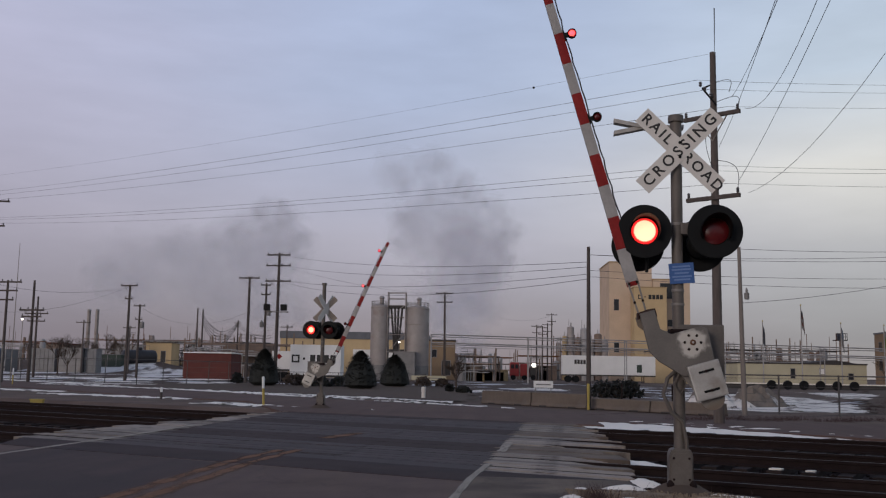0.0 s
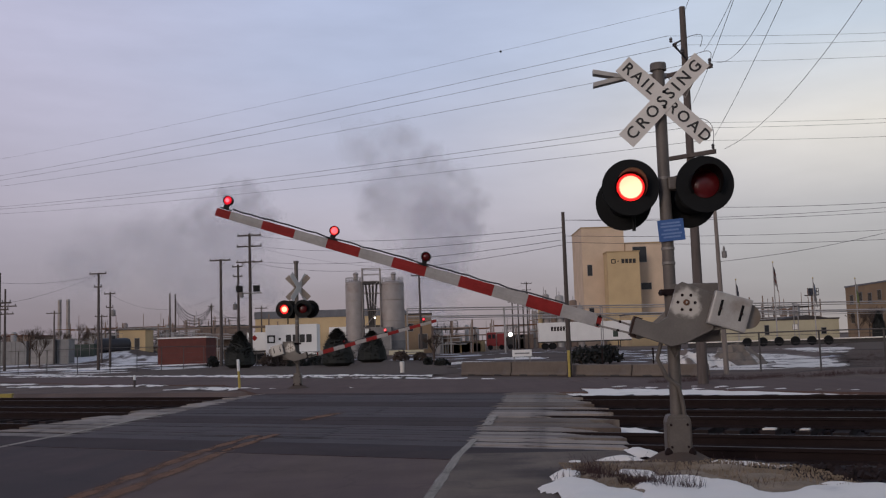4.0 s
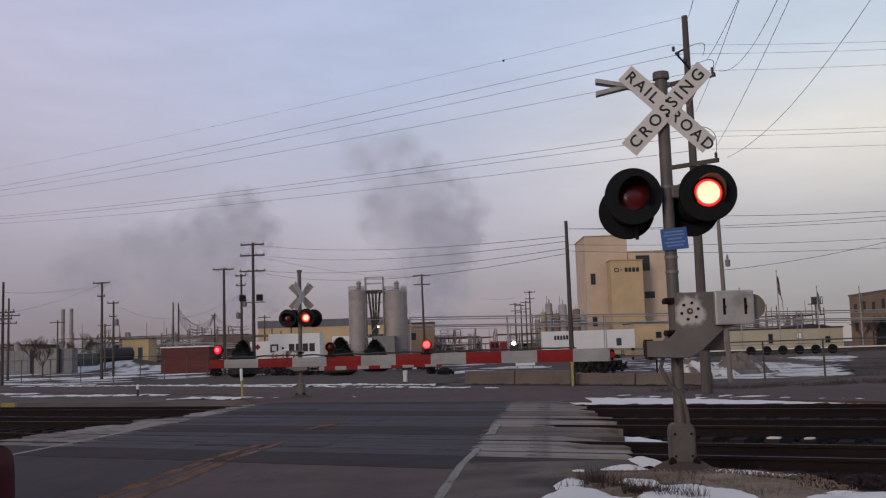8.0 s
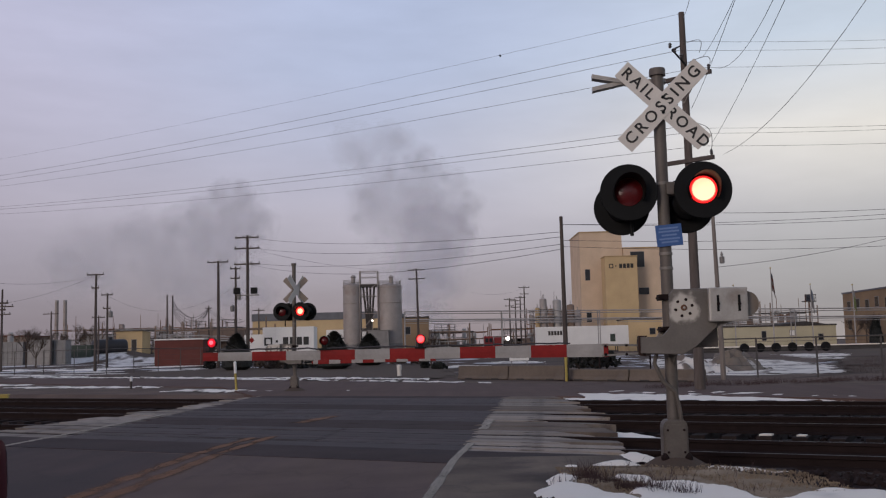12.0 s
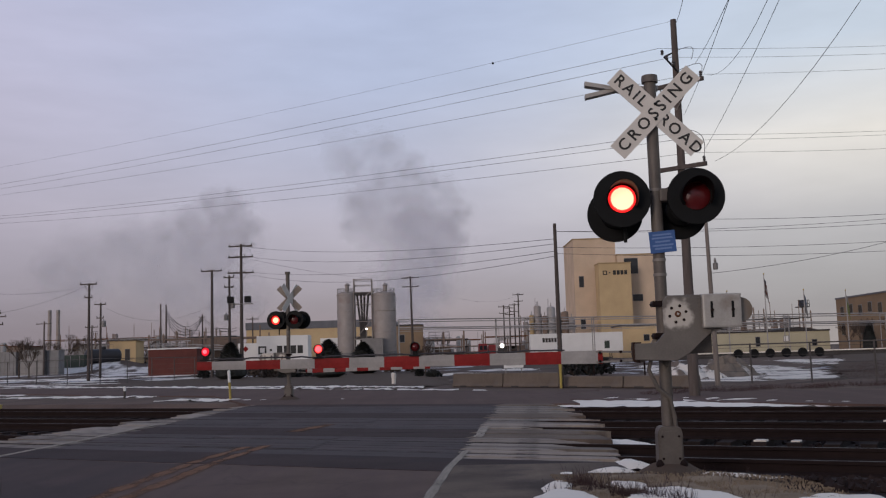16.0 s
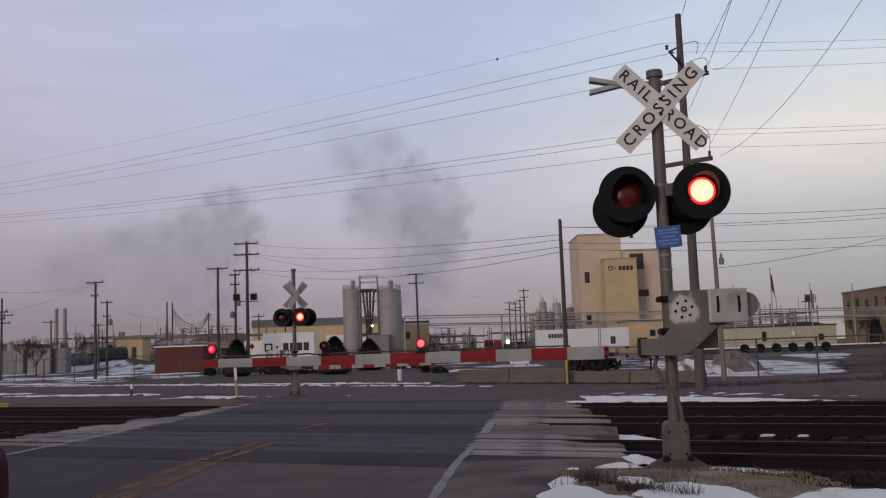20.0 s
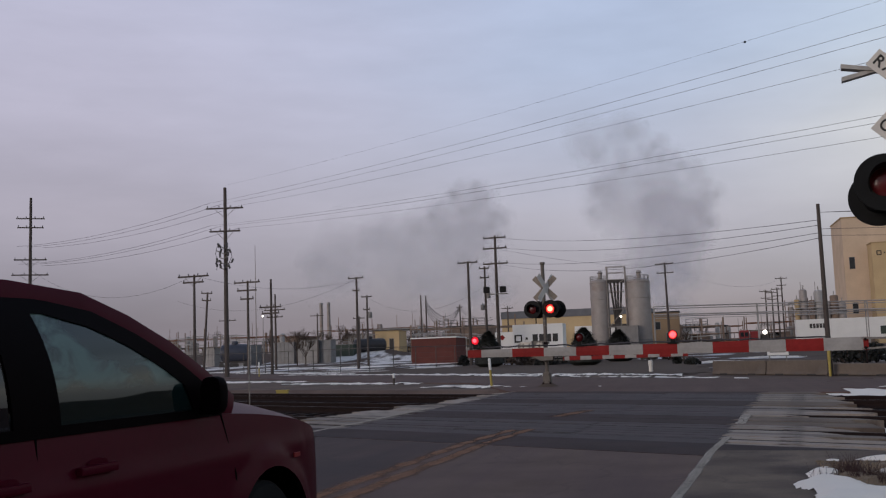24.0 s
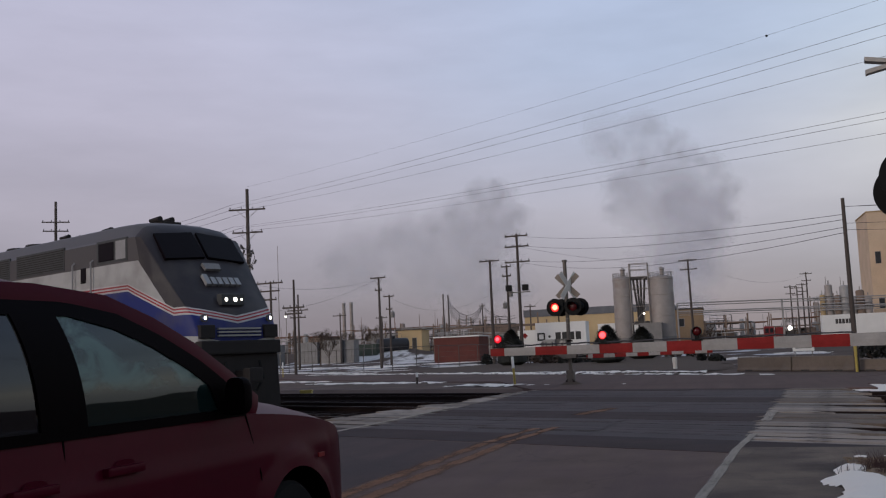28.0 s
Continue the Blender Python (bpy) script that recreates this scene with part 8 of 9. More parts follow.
M["vanglass"] = cloud_mirror_glass()
M["darkglass"] = glass("dark_privacy_glass", (0.010, 0.010, 0.013), 0.04, 0.12)
M["cabin"] = material("grey_cabin_trim", (0.05, 0.055, 0.055), 0.8, vary=0.3, bump=0.2)
M["lampglass"] = material("headlamp_lens", (0.45, 0.44, 0.46), 0.15, vary=0.2, scale=10, bump=0.1)
M["amber"] = material("red_side_marker", (0.22, 0.012, 0.014), 0.3, vary=0.1, bump=0.1)
M["rim"] = material("alloy_wheel", (0.35, 0.35, 0.36), 0.4, metal=0.7, vary=0.2, bump=0.1)


def van_half(x, z):
    """Half width of the van at x (front axle at 0, nose ahead) and height z."""
    w = 0.975
    if x > 0.05:
        t = min(1.0, (x - 0.05) / 0.90)
        w *= max(0.0, 1 - t ** 2.4) ** 0.5 * 0.98 + 0.02
    if x < -3.6:
        t = min(1.0, (-3.6 - x) / 0.75)
        w *= 1 - 0.12 * t * t
    if z < 0.5:
        w *= 1 - 0.10 * ((0.5 - z) / 0.3) ** 2 * 0.6
    elif z > 0.62:
        w *= 1 - 0.055 * ((z - 0.62) / 0.43) ** 1.7
    # crease above the arch
    w += 0.012 * math.exp(-((z - 0.83) / 0.05) ** 2) * (1 if x < 0.2 else 0.4)
    return w


def side_y(z):
    """Half width of the glasshouse at height z: upright at the sill, leaning in above."""
    return 0.925 - 0.175 * max(0.0, (z - 1.05) / 0.55) ** 2.4


def belt_z(x):
    """Upper edge of the lower body: window sill, then the side of the hood."""
    if x < -0.75:
        return 1.06 + 0.012 * (-0.75 - x) * 0.6
    t = min(1.0, (x + 0.75) / 1.65)
    return 1.06 - 0.10 * t - 0.24 * t ** 3


ARCH = ((-0.22, 0.36, 0.385), (-3.08, 0.36, 0.385))


def build_van():
    g = thing("minivan", pose(0, 0, 0), "dark red minivan with tinted windows waiting at the crossing", "minivan")
    nx, nz = 150, 26
    xs = [-4.28 + 5.22 * i / nx for i in range(nx + 1)]
    for side in (-1, 1):
        bm = B()
        grid = {}
        for i, x in enumerate(xs):
            for j in range(nz + 1):
                zb = belt_z(x)
                z = 0.22 + (zb - 0.22) * j / nz
                xx, zz = x, z
                for ax, az, ar in ARCH:
                    d = math.hypot(x - ax, z - az)
                    if ar - 0.03 < d < ar + 0.025:
                        xx, zz = ax + (x - ax) * ar / d, az + (z - az) * ar / d
                w = van_half(xx, zz)
                for ax, az, ar in ARCH:
                    d = math.hypot(xx - ax, zz - az)
                    if d < ar + 0.10:
                        w += 0.030 * max(0, 1 - (d - ar) / 0.10) ** 0.6
                grid[i, j] = bm.verts.new((xx, side * w, zz))
        for i in range(nx):
            for j in range(nz):
                q = [grid[i, j], grid[i + 1, j], grid[i + 1, j + 1], grid[i, j + 1]]
                c = sum((v.co for v in q), Vector()) / 4
                if any(math.hypot(c.x - ax, c.z - az) < ar for ax, az, ar in ARCH):
                    continue
                bm.faces.new(q if side < 0 else q[::-1])
        part("body_side", bm, "vanpaint", g, "maroon painted body side", smooth=True)
    # hood, from the sill line across
    def hood_z(x, f):
        return belt_z(x) + (0.115 - 0.06 * max(0, x)) * (1 - f ** 3.5)
    bm = B()
    cols = [-1 + 2 * k / 16 for k in range(17)]
    rows = [xs_ for xs_ in [-0.62 + 1.56 * k / 40 for k in range(41)]]
    pts = [[bm.verts.new((x, c * van_half(x, belt_z(x)), hood_z(x, abs(c)))) for c in cols] for x in rows]
    for a, b in zip(pts, pts[1:]):
        for k in range(16):
            bm.faces.new((a[k], a[k + 1], b[k + 1], b[k]))
    bmesh.ops.recalc_face_normals(bm, faces=bm.faces[:])
    part("hood", bm, "vanpaint", g, "maroon hood", smooth=True)
    # roof with its side rails, and the pillars
    def roof_z(x):
        t = max(0.0, (x + 2.1) / 0.62)
        u = max(0.0, (-3.6 - x) / 0.7)
        return 1.665 - 0.075 * t ** 2 - 0.05 * u * u
    bm = B()
    rows = [-4.2 + 2.72 * k / 30 for k in range(31)]
    prof = [(0.0, 0.075), (0.25, 0.07), (0.5, 0.055), (0.64, 0.02), (0.70, -0.02), (0.735, -0.065), (0.745, -0.085)]
    prof = [(-y, z) for y, z in prof[::-1]][:-1] + prof
    pts = [[bm.verts.new((x, y, roof_z(x) + z)) for y, z in prof] for x in rows]
    for a, b in zip(pts, pts[1:]):
        for k in range(len(prof) - 1):
            bm.faces.new((a[k], a[k + 1], b[k + 1], b[k]))
    bmesh.ops.recalc_face_normals(bm, faces=bm.faces[:])
    part("roof", bm, "vanpaint", g, "maroon roof", smooth=True)
    # A pillars: swept bars from roof corner to cowl
    for s in (-1, 1):
        bm = B()
        path = [(-2.3, 0.700, 1.585), (-1.9, 0.715, 1.59), (-1.50, 0.735, 1.555), (-1.25, 0.765, 1.46), (-1.0, 0.80, 1.34), (-0.75, 0.835, 1.20), (-0.50, 0.875, 1.06)]
        ring = []
        for x, y, z in path:
            y = side_y(z) - 0.018
            ring.append([bm.verts.new((x + dx, s * (y + dy), z + dz)) for dx, dy, dz in ((-0.03, 0.008, -0.055), (0.005, 0.014, 0.02), (0.05, -0.01, 0.075), (0.06, -0.07, 0.075), (-0.02, -0.05, -0.05))])
        for a, b in zip(ring, ring[1:]):
            for k in range(5):
                bm.faces.new((a[k], a[(k + 1) % 5], b[(k + 1) % 5], b[k]))
        bmesh.ops.recalc_face_normals(bm, faces=bm.faces[:])
        part("windscreen_pillar", bm, "vanpaint", g, "maroon windscreen pillar", smooth=True)
        # door frames in black
        def sidept(x, z):
            return (x, s * side_y(z), z)
        def panel(name, outline, mat, label, off=0.0, thick=0.012):
            bm = B()
            bm.faces.new([bm.verts.new((x, 0, z)) for x, z in outline])
            for k in range(1, 22):
                bmesh.ops.bisect_plane(bm, geom=bm.verts[:] + bm.edges[:] + bm.faces[:], plane_co=(0, 0, 1.05 + 0.026 * k), plane_no=(0, 0, 1))
            front = list(bm.verts)
            r = bmesh.ops.extrude_face_region(bm, geom=bm.faces[:])
            back = [v for v in r["geom"] if isinstance(v, bmesh.types.BMVert)]
            for v in front:
                v.co = Vector(sidept(v.co.x, v.co.z)) + Vector((0, s * off, 0))
            for v in back:
                v.co = Vector(sidept(v.co.x, v.co.z)) + Vector((0, s * (off - thick), 0))
            bmesh.ops.recalc_face_normals(bm, faces=bm.faces[:])
            return part(name, bm, mat, g, label, smooth=True)
        panel("sill_trim", [(-3.0, 1.045), (-0.62, 1.045), (-0.64, 1.085), (-3.0, 1.09)], "vantrim", "black window sill strip", 0.006)
        panel("header_trim", [(-3.0, 1.592), (-1.72, 1.592), (-1.43, 1.548), (-1.20, 1.452), (-0.96, 1.33), (-0.72, 1.185), (-0.66, 1.09), (-0.74, 1.09), (-0.84, 1.16), (-1.05, 1.28), (-1.28, 1.395), (-1.50, 1.48), (-1.74, 1.53), (-3.0, 1.535)], "vantrim", "black door frame edge", 0.006)
        panel("door_pillar", [(-2.02, 1.085), (-1.77, 1.085), (-1.81, 1.54), (-2.05, 1.54)], "vantrim", "black door pillar", 0.008)
        panel("quarter_pillar", [(-0.86, 1.085), (-0.68, 1.085), (-0.84, 1.165), (-0.93, 1.21)], "vantrim", "black mirror base triangle", 0.008)
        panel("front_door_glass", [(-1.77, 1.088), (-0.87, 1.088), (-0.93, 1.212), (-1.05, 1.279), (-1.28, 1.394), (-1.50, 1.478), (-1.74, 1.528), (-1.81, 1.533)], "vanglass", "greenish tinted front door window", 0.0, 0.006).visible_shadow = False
        panel("rear_door_glass", [(-3.0, 1.09), (-2.03, 1.088), (-2.06, 1.533), (-3.0, 1.534)], "darkglass", "dark rear door window", 0.0, 0.006)
        panel("rear_pillar", [(-4.2, 1.05), (-3.0, 1.05), (-3.0, 1.58), (-4.1, 1.56)], "darkglass", "dark rear quarter window", 0.002, 0.02)
        # handles
        for hx, hz in ((-1.60, 0.90), (-2.10, 0.88)):
            y = s * (van_half(hx, hz) + 0.001)
            bm = B()
            bbox(bm, hx - 0.115, hx + 0.115, min(y, y + s * 0.035), max(y, y + s * 0.035), hz - 0.018, hz + 0.018, 0.012)
            h = part("door_handle", bm, "vanpaint", g, "maroon pull handle")
            bm = B()
            lathe(bm, [(0.0, 0.004), (0.075, 0.004), (0.078, 0.0)], 20, pose(hx + 0.02, y, hz + 0.02, -90 * s) @ Matrix.Diagonal((0.8, 0.28, 1, 1)))
            part("handle_recess", bm, "vanpaint", h, "shallow recess behind the handle")
        # door seams
        for pts_ in ([(-1.90, 0.26), (-1.92, 0.6), (-1.90, 1.045)], [(-0.52, 0.42), (-0.56, 0.75), (-0.62, 1.045)]):
            bm = B()
            tube(bm, [(x, s * (van_half(x, z) + 0.0005), z) for x, z in pts_], 0.006, 6)
            part("door_seam", bm, "vantrim", g, "dark door seam")
        # mirror
        bm = B()
        bmesh.ops.create_icosphere(bm, subdivisions=3, radius=1.0)
        for v in bm.verts:
            k = 1.0 / max(0.62, (abs(v.co.x) ** 3.2 + abs(v.co.y) ** 3.2 + abs(v.co.z) ** 3.2) ** (1 / 3.2))
            v.co = Vector((-0.80 + max(-0.03, 0.062 * v.co.x * k), s * (1.0 + 0.06 * v.co.y * k), 1.15 + 0.092 * v.co.z * k))
        mir = part("door_mirror", bm, "vantrim", g, "black door mirror", smooth=True)
        bm = B()
        bbox(bm, -0.82, -0.74, 0.86, 0.97, 1.06, 1.11, 0.01, Matrix.Diagonal((1, s, 1, 1)))
        bmesh.ops.recalc_face_normals(bm, faces=bm.faces[:])
        part("mirror_stalk", bm, "vantrim", mir)
        # headlamp wrapping the corner, and the side marker
        bm = B()
        loop_t = [(x, s * (van_half(x, belt_z(x) - 0.02) + 0.006), belt_z(x) - 0.02) for x in (0.50, 0.60, 0.70, 0.78, 0.85)]
        loop_b = [(x + 0.02, s * (van_half(x + 0.02, belt_z(x) - 0.2) + 0.006), belt_z(x) - 0.20 + 0.05 * k / 4) for k, x in enumerate((0.54, 0.62, 0.70, 0.77, 0.83))]
        va = [bm.verts.new(p) for p in loop_t]
        vb = [bm.verts.new(p) for p in loop_b]
        for k in range(4):
            bm.faces.new((va[k], va[k + 1], vb[k + 1], vb[k]))
        part("headlamp", bm, "lampglass", g, "clear wrap-around headlamp", smooth=True)
        bm = B()
        y = s * (van_half(0.06, 0.80) + 0.012)
        bbox(bm, 0.02, 0.09, min(y, y + s * 0.008), max(y, y + s * 0.008), 0.765, 0.79, 0.003)
        part("side_marker", bm, "amber", g, "small red side marker")
    # windscreen and dashboard
    bm = B()
    a = [(-1.48, 0.72 * k / 8, 1.61 - 0.0) for k in range(-8, 9)]
    vt = [bm.verts.new((-1.46 + 0.13 * (1 - (y / 0.72) ** 2), y, 1.60 + 0.06 * (1 - (y / 0.72) ** 2))) for _, y, _ in a]
    vb = [bm.verts.new((-0.52 + 0.22 * (1 - (k / 8) ** 2), 0.86 * k / 8, 1.07 + 0.03 * (1 - (k / 8) ** 2))) for k in range(-8, 9)]
    for k in range(16):
        bm.faces.new((vt[k], vt[k + 1], vb[k + 1], vb[k]))
    part("windscreen", bm, "vanglass", g, "greenish windscreen", smooth=True).visible_shadow = False
    bm = B()
    bbox(bm, -1.05, -0.40, -0.84, 0.84, 0.86, 1.06, 0.04)
    part("dashboard", bm, "cabin", g, "dark dashboard")
    bm = B()
    bbox(bm, -4.1, -0.3, -0.86, 0.86, 0.28, 0.42, 0.03)
    part("cabin_floor", bm, "cabin", g)
    for sy in (-0.45, 0.45):
        bm = B()
        bbox(bm, -2.0, -1.45, sy - 0.25, sy + 0.25, 0.55, 0.74, 0.06)
        bbox(bm, -2.15, -1.98, sy - 0.25, sy + 0.25, 0.62, 1.28, 0.06, pose(0, 0, 0, 0, -6, 0))
        part("front_seat", bm, "cabin", g, "empty dark front seat")
    bm = B()
    tube(bm, [(-1.1 + 0.05 * math.cos(a), 0.45 + 0.18 * math.sin(a), 1.02 + 0.17 * math.cos(a)) for a in [2 * math.pi * k / 20 for k in range(21)]], 0.015, 6)
    part("steering_wheel", bm, "vantrim", g, "black steering wheel", smooth=True)
    bm = B()
    box(bm, -3.1, -3.0, -0.8, 0.8, 0.4, 1.5)
    part("rear_bench", bm, "cabin", g)
    # bumper underside, arches and wheels
    bm = B()
    bbox(bm, -4.2, 0.80, -0.78, 0.78, 0.20, 0.30, 0.02)
    part("underbody", bm, "vantrim", g)
    for ax, az, ar in ARCH:
        for s in (-1, 1):
            bm = B()
            lathe(bm, [(ar + 0.02, 0.0), (ar + 0.02, 0.24), (0.0, 0.24)], 30, pose(ax, s * 0.965, az, 90 * s))
            part("wheel_well", bm, "vantrim", g, "dark wheel well", smooth=True)
        for s in (-1, 1):
            bm = B()
            lathe(bm, [(0.20, 0.02), (0.24, 0.0), (0.31, 0.0), (0.335, 0.03), (0.335, 0.17), (0.31, 0.2), (0.2, 0.2)], 34, pose(ax, s * 0.945, 0.335, 90 * s))
            w = part("wheel", bm, "rubber", g, "black tyre with alloy rim", smooth=True)
            bm = B()
            lathe(bm, [(0.21, 0.02), (0.20, 0.05), (0.06, 0.03), (0.0, 0.03)], 30, pose(ax, s * 0.945, 0.335, 90 * s))
            part("rim", bm, "rim", w, "grey alloy rim", smooth=True)
    bm = B()
    box(bm, -4.36, -4.27, -0.85, 0.85, 0.3, 1.5)
    part("tailgate", bm, "vanpaint", g)
    return g


VAN = build_van()


# ---- passenger locomotive ----
def livery():
    m = bpy.data.materials.new("locomotive_livery")
    m.use_nodes = True
    nt = m.node_tree
    L = nt.links
    b = nt.nodes["Principled BSDF"]
    b.inputs["Roughness"].default_value = 0.5
    b.inputs["Specular IOR Level"].default_value = 0.2
    tc = nt.nodes.new("ShaderNodeTexCoord")
    sp = nt.nodes.new("ShaderNodeSeparateXYZ")
    L.new(tc.outputs["Object"], sp.inputs[0])

    def rng(src, a, b_, c, d):
        n = nt.nodes.new("ShaderNodeMapRange")
        for k, v in zip(("From Min", "From Max", "To Min", "To Max"), (a, b_, c, d)):
            n.inputs[k].default_value = v
        L.new(src, n.inputs["Value"])
        return n.outputs[0]

    def op(kind, a, b_=None):
        n = nt.nodes.new("ShaderNodeMath")
        n.operation = kind
        for k, v in enumerate((a, b_)):
            if v is None:
                continue
            if isinstance(v, (int, float)):
                n.inputs[k].default_value = v
            else:
                L.new(v, n.inputs[k])
        return n.outputs[0]
    x, y, z = sp.outputs
    ay = op("ABSOLUTE", y)
    # height of the stripe: level along the side, falling at the cab, a shallow V on the nose
    side = rng(x, -2.35, -0.75, 3.12, 2.44)
    vee = op("MULTIPLY", rng(x, -0.75, -0.35, 0.0, 1.0), rng(ay, 0.0, 1.35, -0.22, 0.03))
    h = op("SUBTRACT", z, op("ADD", side, vee))
    band = rng(h, -0.75, 0.45, 0.0, 1.0)
    silver, blue, red, white, grey = (0.40, 0.385, 0.38), (0.018, 0.026, 0.14), (0.33, 0.03, 0.04), (0.5, 0.48, 0.48), (0.036, 0.031, 0.036)
    def at(v):
        return (v + 0.75) / 1.2
    r = ramp_node(nt.nodes, [(0.0, silver), (at(-0.52), blue), (at(-0.02), white), (at(0.02), red), (at(0.06), white), (at(0.095), red), (at(0.135), white), (at(0.17), silver)], "CONSTANT")
    L.new(band, r.inputs[0])
    top = rng(x, -1.95, -0.66, 3.82, 2.30)
    up = op("GREATER_THAN", op("SUBTRACT", z, op("MAXIMUM", top, 2.0)), 0.0)
    above = op("MULTIPLY", up, op("GREATER_THAN", h, 0.17))
    mx = nt.nodes.new("ShaderNodeMix")
    mx.data_type = "RGBA"
    L.new(above, mx.inputs[0])
    L.new(r.outputs[0], mx.inputs[6])
    # the nose is charcoal, the upper sides behind the cab front a middle grey
    tone = nt.nodes.new("ShaderNodeMix")
    tone.data_type = "RGBA"
    L.new(op("GREATER_THAN", op("ADD", x, op("MULTIPLY", z, 0.25)), -0.95), tone.inputs[0])
    tone.inputs[6].default_value, tone.inputs[7].default_value = (0.082, 0.073, 0.076, 1), (*grey, 1)
    L.new(tone.outputs[2], mx.inputs[7])
    # grime
    nz = nt.nodes.new("ShaderNodeTexNoise")
    nz.inputs["Scale"].default_value, nz.inputs["Detail"].default_value = 1.6, 6
    L.new(tc.outputs["Object"], nz.inputs["Vector"])
    dm = nt.nodes.new("ShaderNodeMix")
    dm.data_type = "RGBA"
    L.new(rng(nz.outputs["Fac"], 0.45, 0.8, 0.0, 0.5), dm.inputs[0])
    L.new(mx.outputs[2], dm.inputs[6])
    dm.inputs[7].default_value = (0.10, 0.085, 0.075, 1)
    L.new(dm.outputs[2], b.inputs["Base Color"])
    return m


M["livery"] = livery()
M["locodark"] = material("locomotive_underframe", (0.019, 0.014, 0.014), 0.75, vary=0.4, scale=2, fine=20, bump=0.4)
M["locoglass"] = material("locomotive_windscreen", (0.008, 0.005, 0.007), 0.2, vary=0.2, bump=0, spec=0.06)
M["grille"] = material("locomotive_grille", (0.06, 0.06, 0.062), 0.7, vary=0.3, bump=0.2)
M["locosteel"] = material("locomotive_steel", (0.34, 0.33, 0.33), 0.5, metal=0.3, vary=0.2, bump=0.1)


def build_locomotive():
    g = thing("passenger_locomotive", pose(0, 0, 0), "grey silver and blue passenger locomotive with red stripes and lit headlights", "locomotive")
    # body shell: cross-sections from the nose back
    st = [(-0.02, 0.8, 1.02, 1.55, 2.05), (-0.05, 0.98, 1.12, 1.5, 2.3), (-0.2, 1.05, 1.18, 1.45, 2.56), (-0.55, 1.13, 1.25, 1.42, 2.95), (-1.0, 1.2, 1.32, 1.4, 3.476), (-1.38, 1.24, 1.38, 1.4, 3.98), (-1.62, 1.26, 1.41, 1.4, 4.304), (-1.85, 1.27, 1.44, 1.4, 4.592), (-2.1, 1.27, 1.47, 1.4, 4.76), (-2.5, 1.25, 1.5, 1.4, 4.87), (-3.2, 1.22, 1.5, 1.4, 4.9), (-8, 1.22, 1.5, 1.4, 4.9), (-14, 1.22, 1.5, 1.4, 4.9), (-20.8, 1.22, 1.5, 1.4, 4.9), (-21.0, 1.2, 1.48, 1.42, 4.84)]
    bm = B()
    rings = []
    for x, wt, ws, zb, zt in st:
        zs = min(zt - 0.22, 4.40)
        if zs < zb + 0.2:
            zs = (zb + zt) / 2
        half = [(0.0, zt), (wt * 0.55, zt - 0.02), (wt * 0.85, zt - 0.07), (wt * 0.96, zt - 0.13), (min(ws, wt + 0.1), min(zs + 0.1, zt - 0.16)), (ws, zs), (ws, (zs + zb) / 2), (ws, zb)]
        ring = [(-y, z) for y, z in half[::-1]][:-1] + half
        rings.append([bm.verts.new((x, y, z)) for y, z in ring])
    for a, b in zip(rings, rings[1:]):
        for k in range(len(a) - 1):
            bm.faces.new((a[k], a[k + 1], b[k + 1], b[k]))
    bm.faces.new(rings[0][::-1])
    bm.faces.new(rings[-1])
    bmesh.ops.recalc_face_normals(bm, faces=bm.faces[:])
    part("body", bm, "livery", g, "grey and silver body with red, white and blue stripes", smooth=True)

    def nose(z, y):
        """A point on the sloping nose face, with its outward offset along x."""
        t = (z - 2.56) / (4.59 - 2.56)
        x = -0.20 - 1.65 * max(0.0, t) if z > 2.56 else (-0.05 - 0.15 * (z - 2.30) / 0.26 if z > 2.3 else -0.05 + 0.03 * (2.3 - z) / 0.25)
        return x - 0.13 * (abs(y) / 1.4) ** 3

    def nose_panel(name, outline, mat, label, off=0.012, parent=None):
        bm = B()
        dz = Vector((0.74, 0, 0.67)) if outline[0][1] > 2.56 else Vector((1, 0, 0.1))
        a = [bm.verts.new(Vector((nose(z, y), y, z)) + dz * (off + 0.045)) for y, z in outline]
        b = [bm.verts.new(Vector((nose(z, y), y, z)) + dz * -0.02) for y, z in outline]
        bm.faces.new(a)
        for k in range(len(a)):
            bm.faces.new((a[k], b[k], b[(k + 1) % len(a)], a[(k + 1) % len(a)]))
        bmesh.ops.recalc_face_normals(bm, faces=bm.faces[:])
        return part(name, bm, mat, parent or g, label)
    for s in (-1, 1):
        nose_panel("windscreen", [(s * 0.05, 3.86), (s * 1.16, 3.78), (s * 1.14, 4.44), (s * 0.06, 4.53)], "locoglass", "dark windscreen pane")
    nose_panel("number_board", [(-0.22, 3.54), (0.22, 3.54), (0.25, 3.69), (-0.25, 3.69)], "greymetal", "worn central number panel")
    # the operator's name on the nose as plain pale blocks
    for k in range(6):
        y0 = -0.43 + k * 0.178
        nose_panel("nose_mark", [(y0, 3.14), (y0 + 0.13, 3.14), (y0 + 0.13, 3.32 if k else 3.39), (y0, 3.32 if k else 3.39)], "locosteel", "pale lettering block", 0.02)
    # headlights and ditch lights
    bm = B()
    bbox(bm, -0.40, -0.20, -0.34, 0.34, 2.64, 2.92, 0.04)
    hl = part("headlight_casing", bm, "grille", g, "dark headlight casing")
    for y, r in ((-0.20, 0.045), (0.06, 0.055), (0.24, 0.025)):
        bm = B()
        lathe(bm, [(0.0, 0.03), (r * 0.7, 0.02), (r, 0.0)], 18, pose(-0.20, y, 2.78, 0, 90, 0))
        part("headlight", bm, "white_lit", hl, "lit headlight", smooth=True)
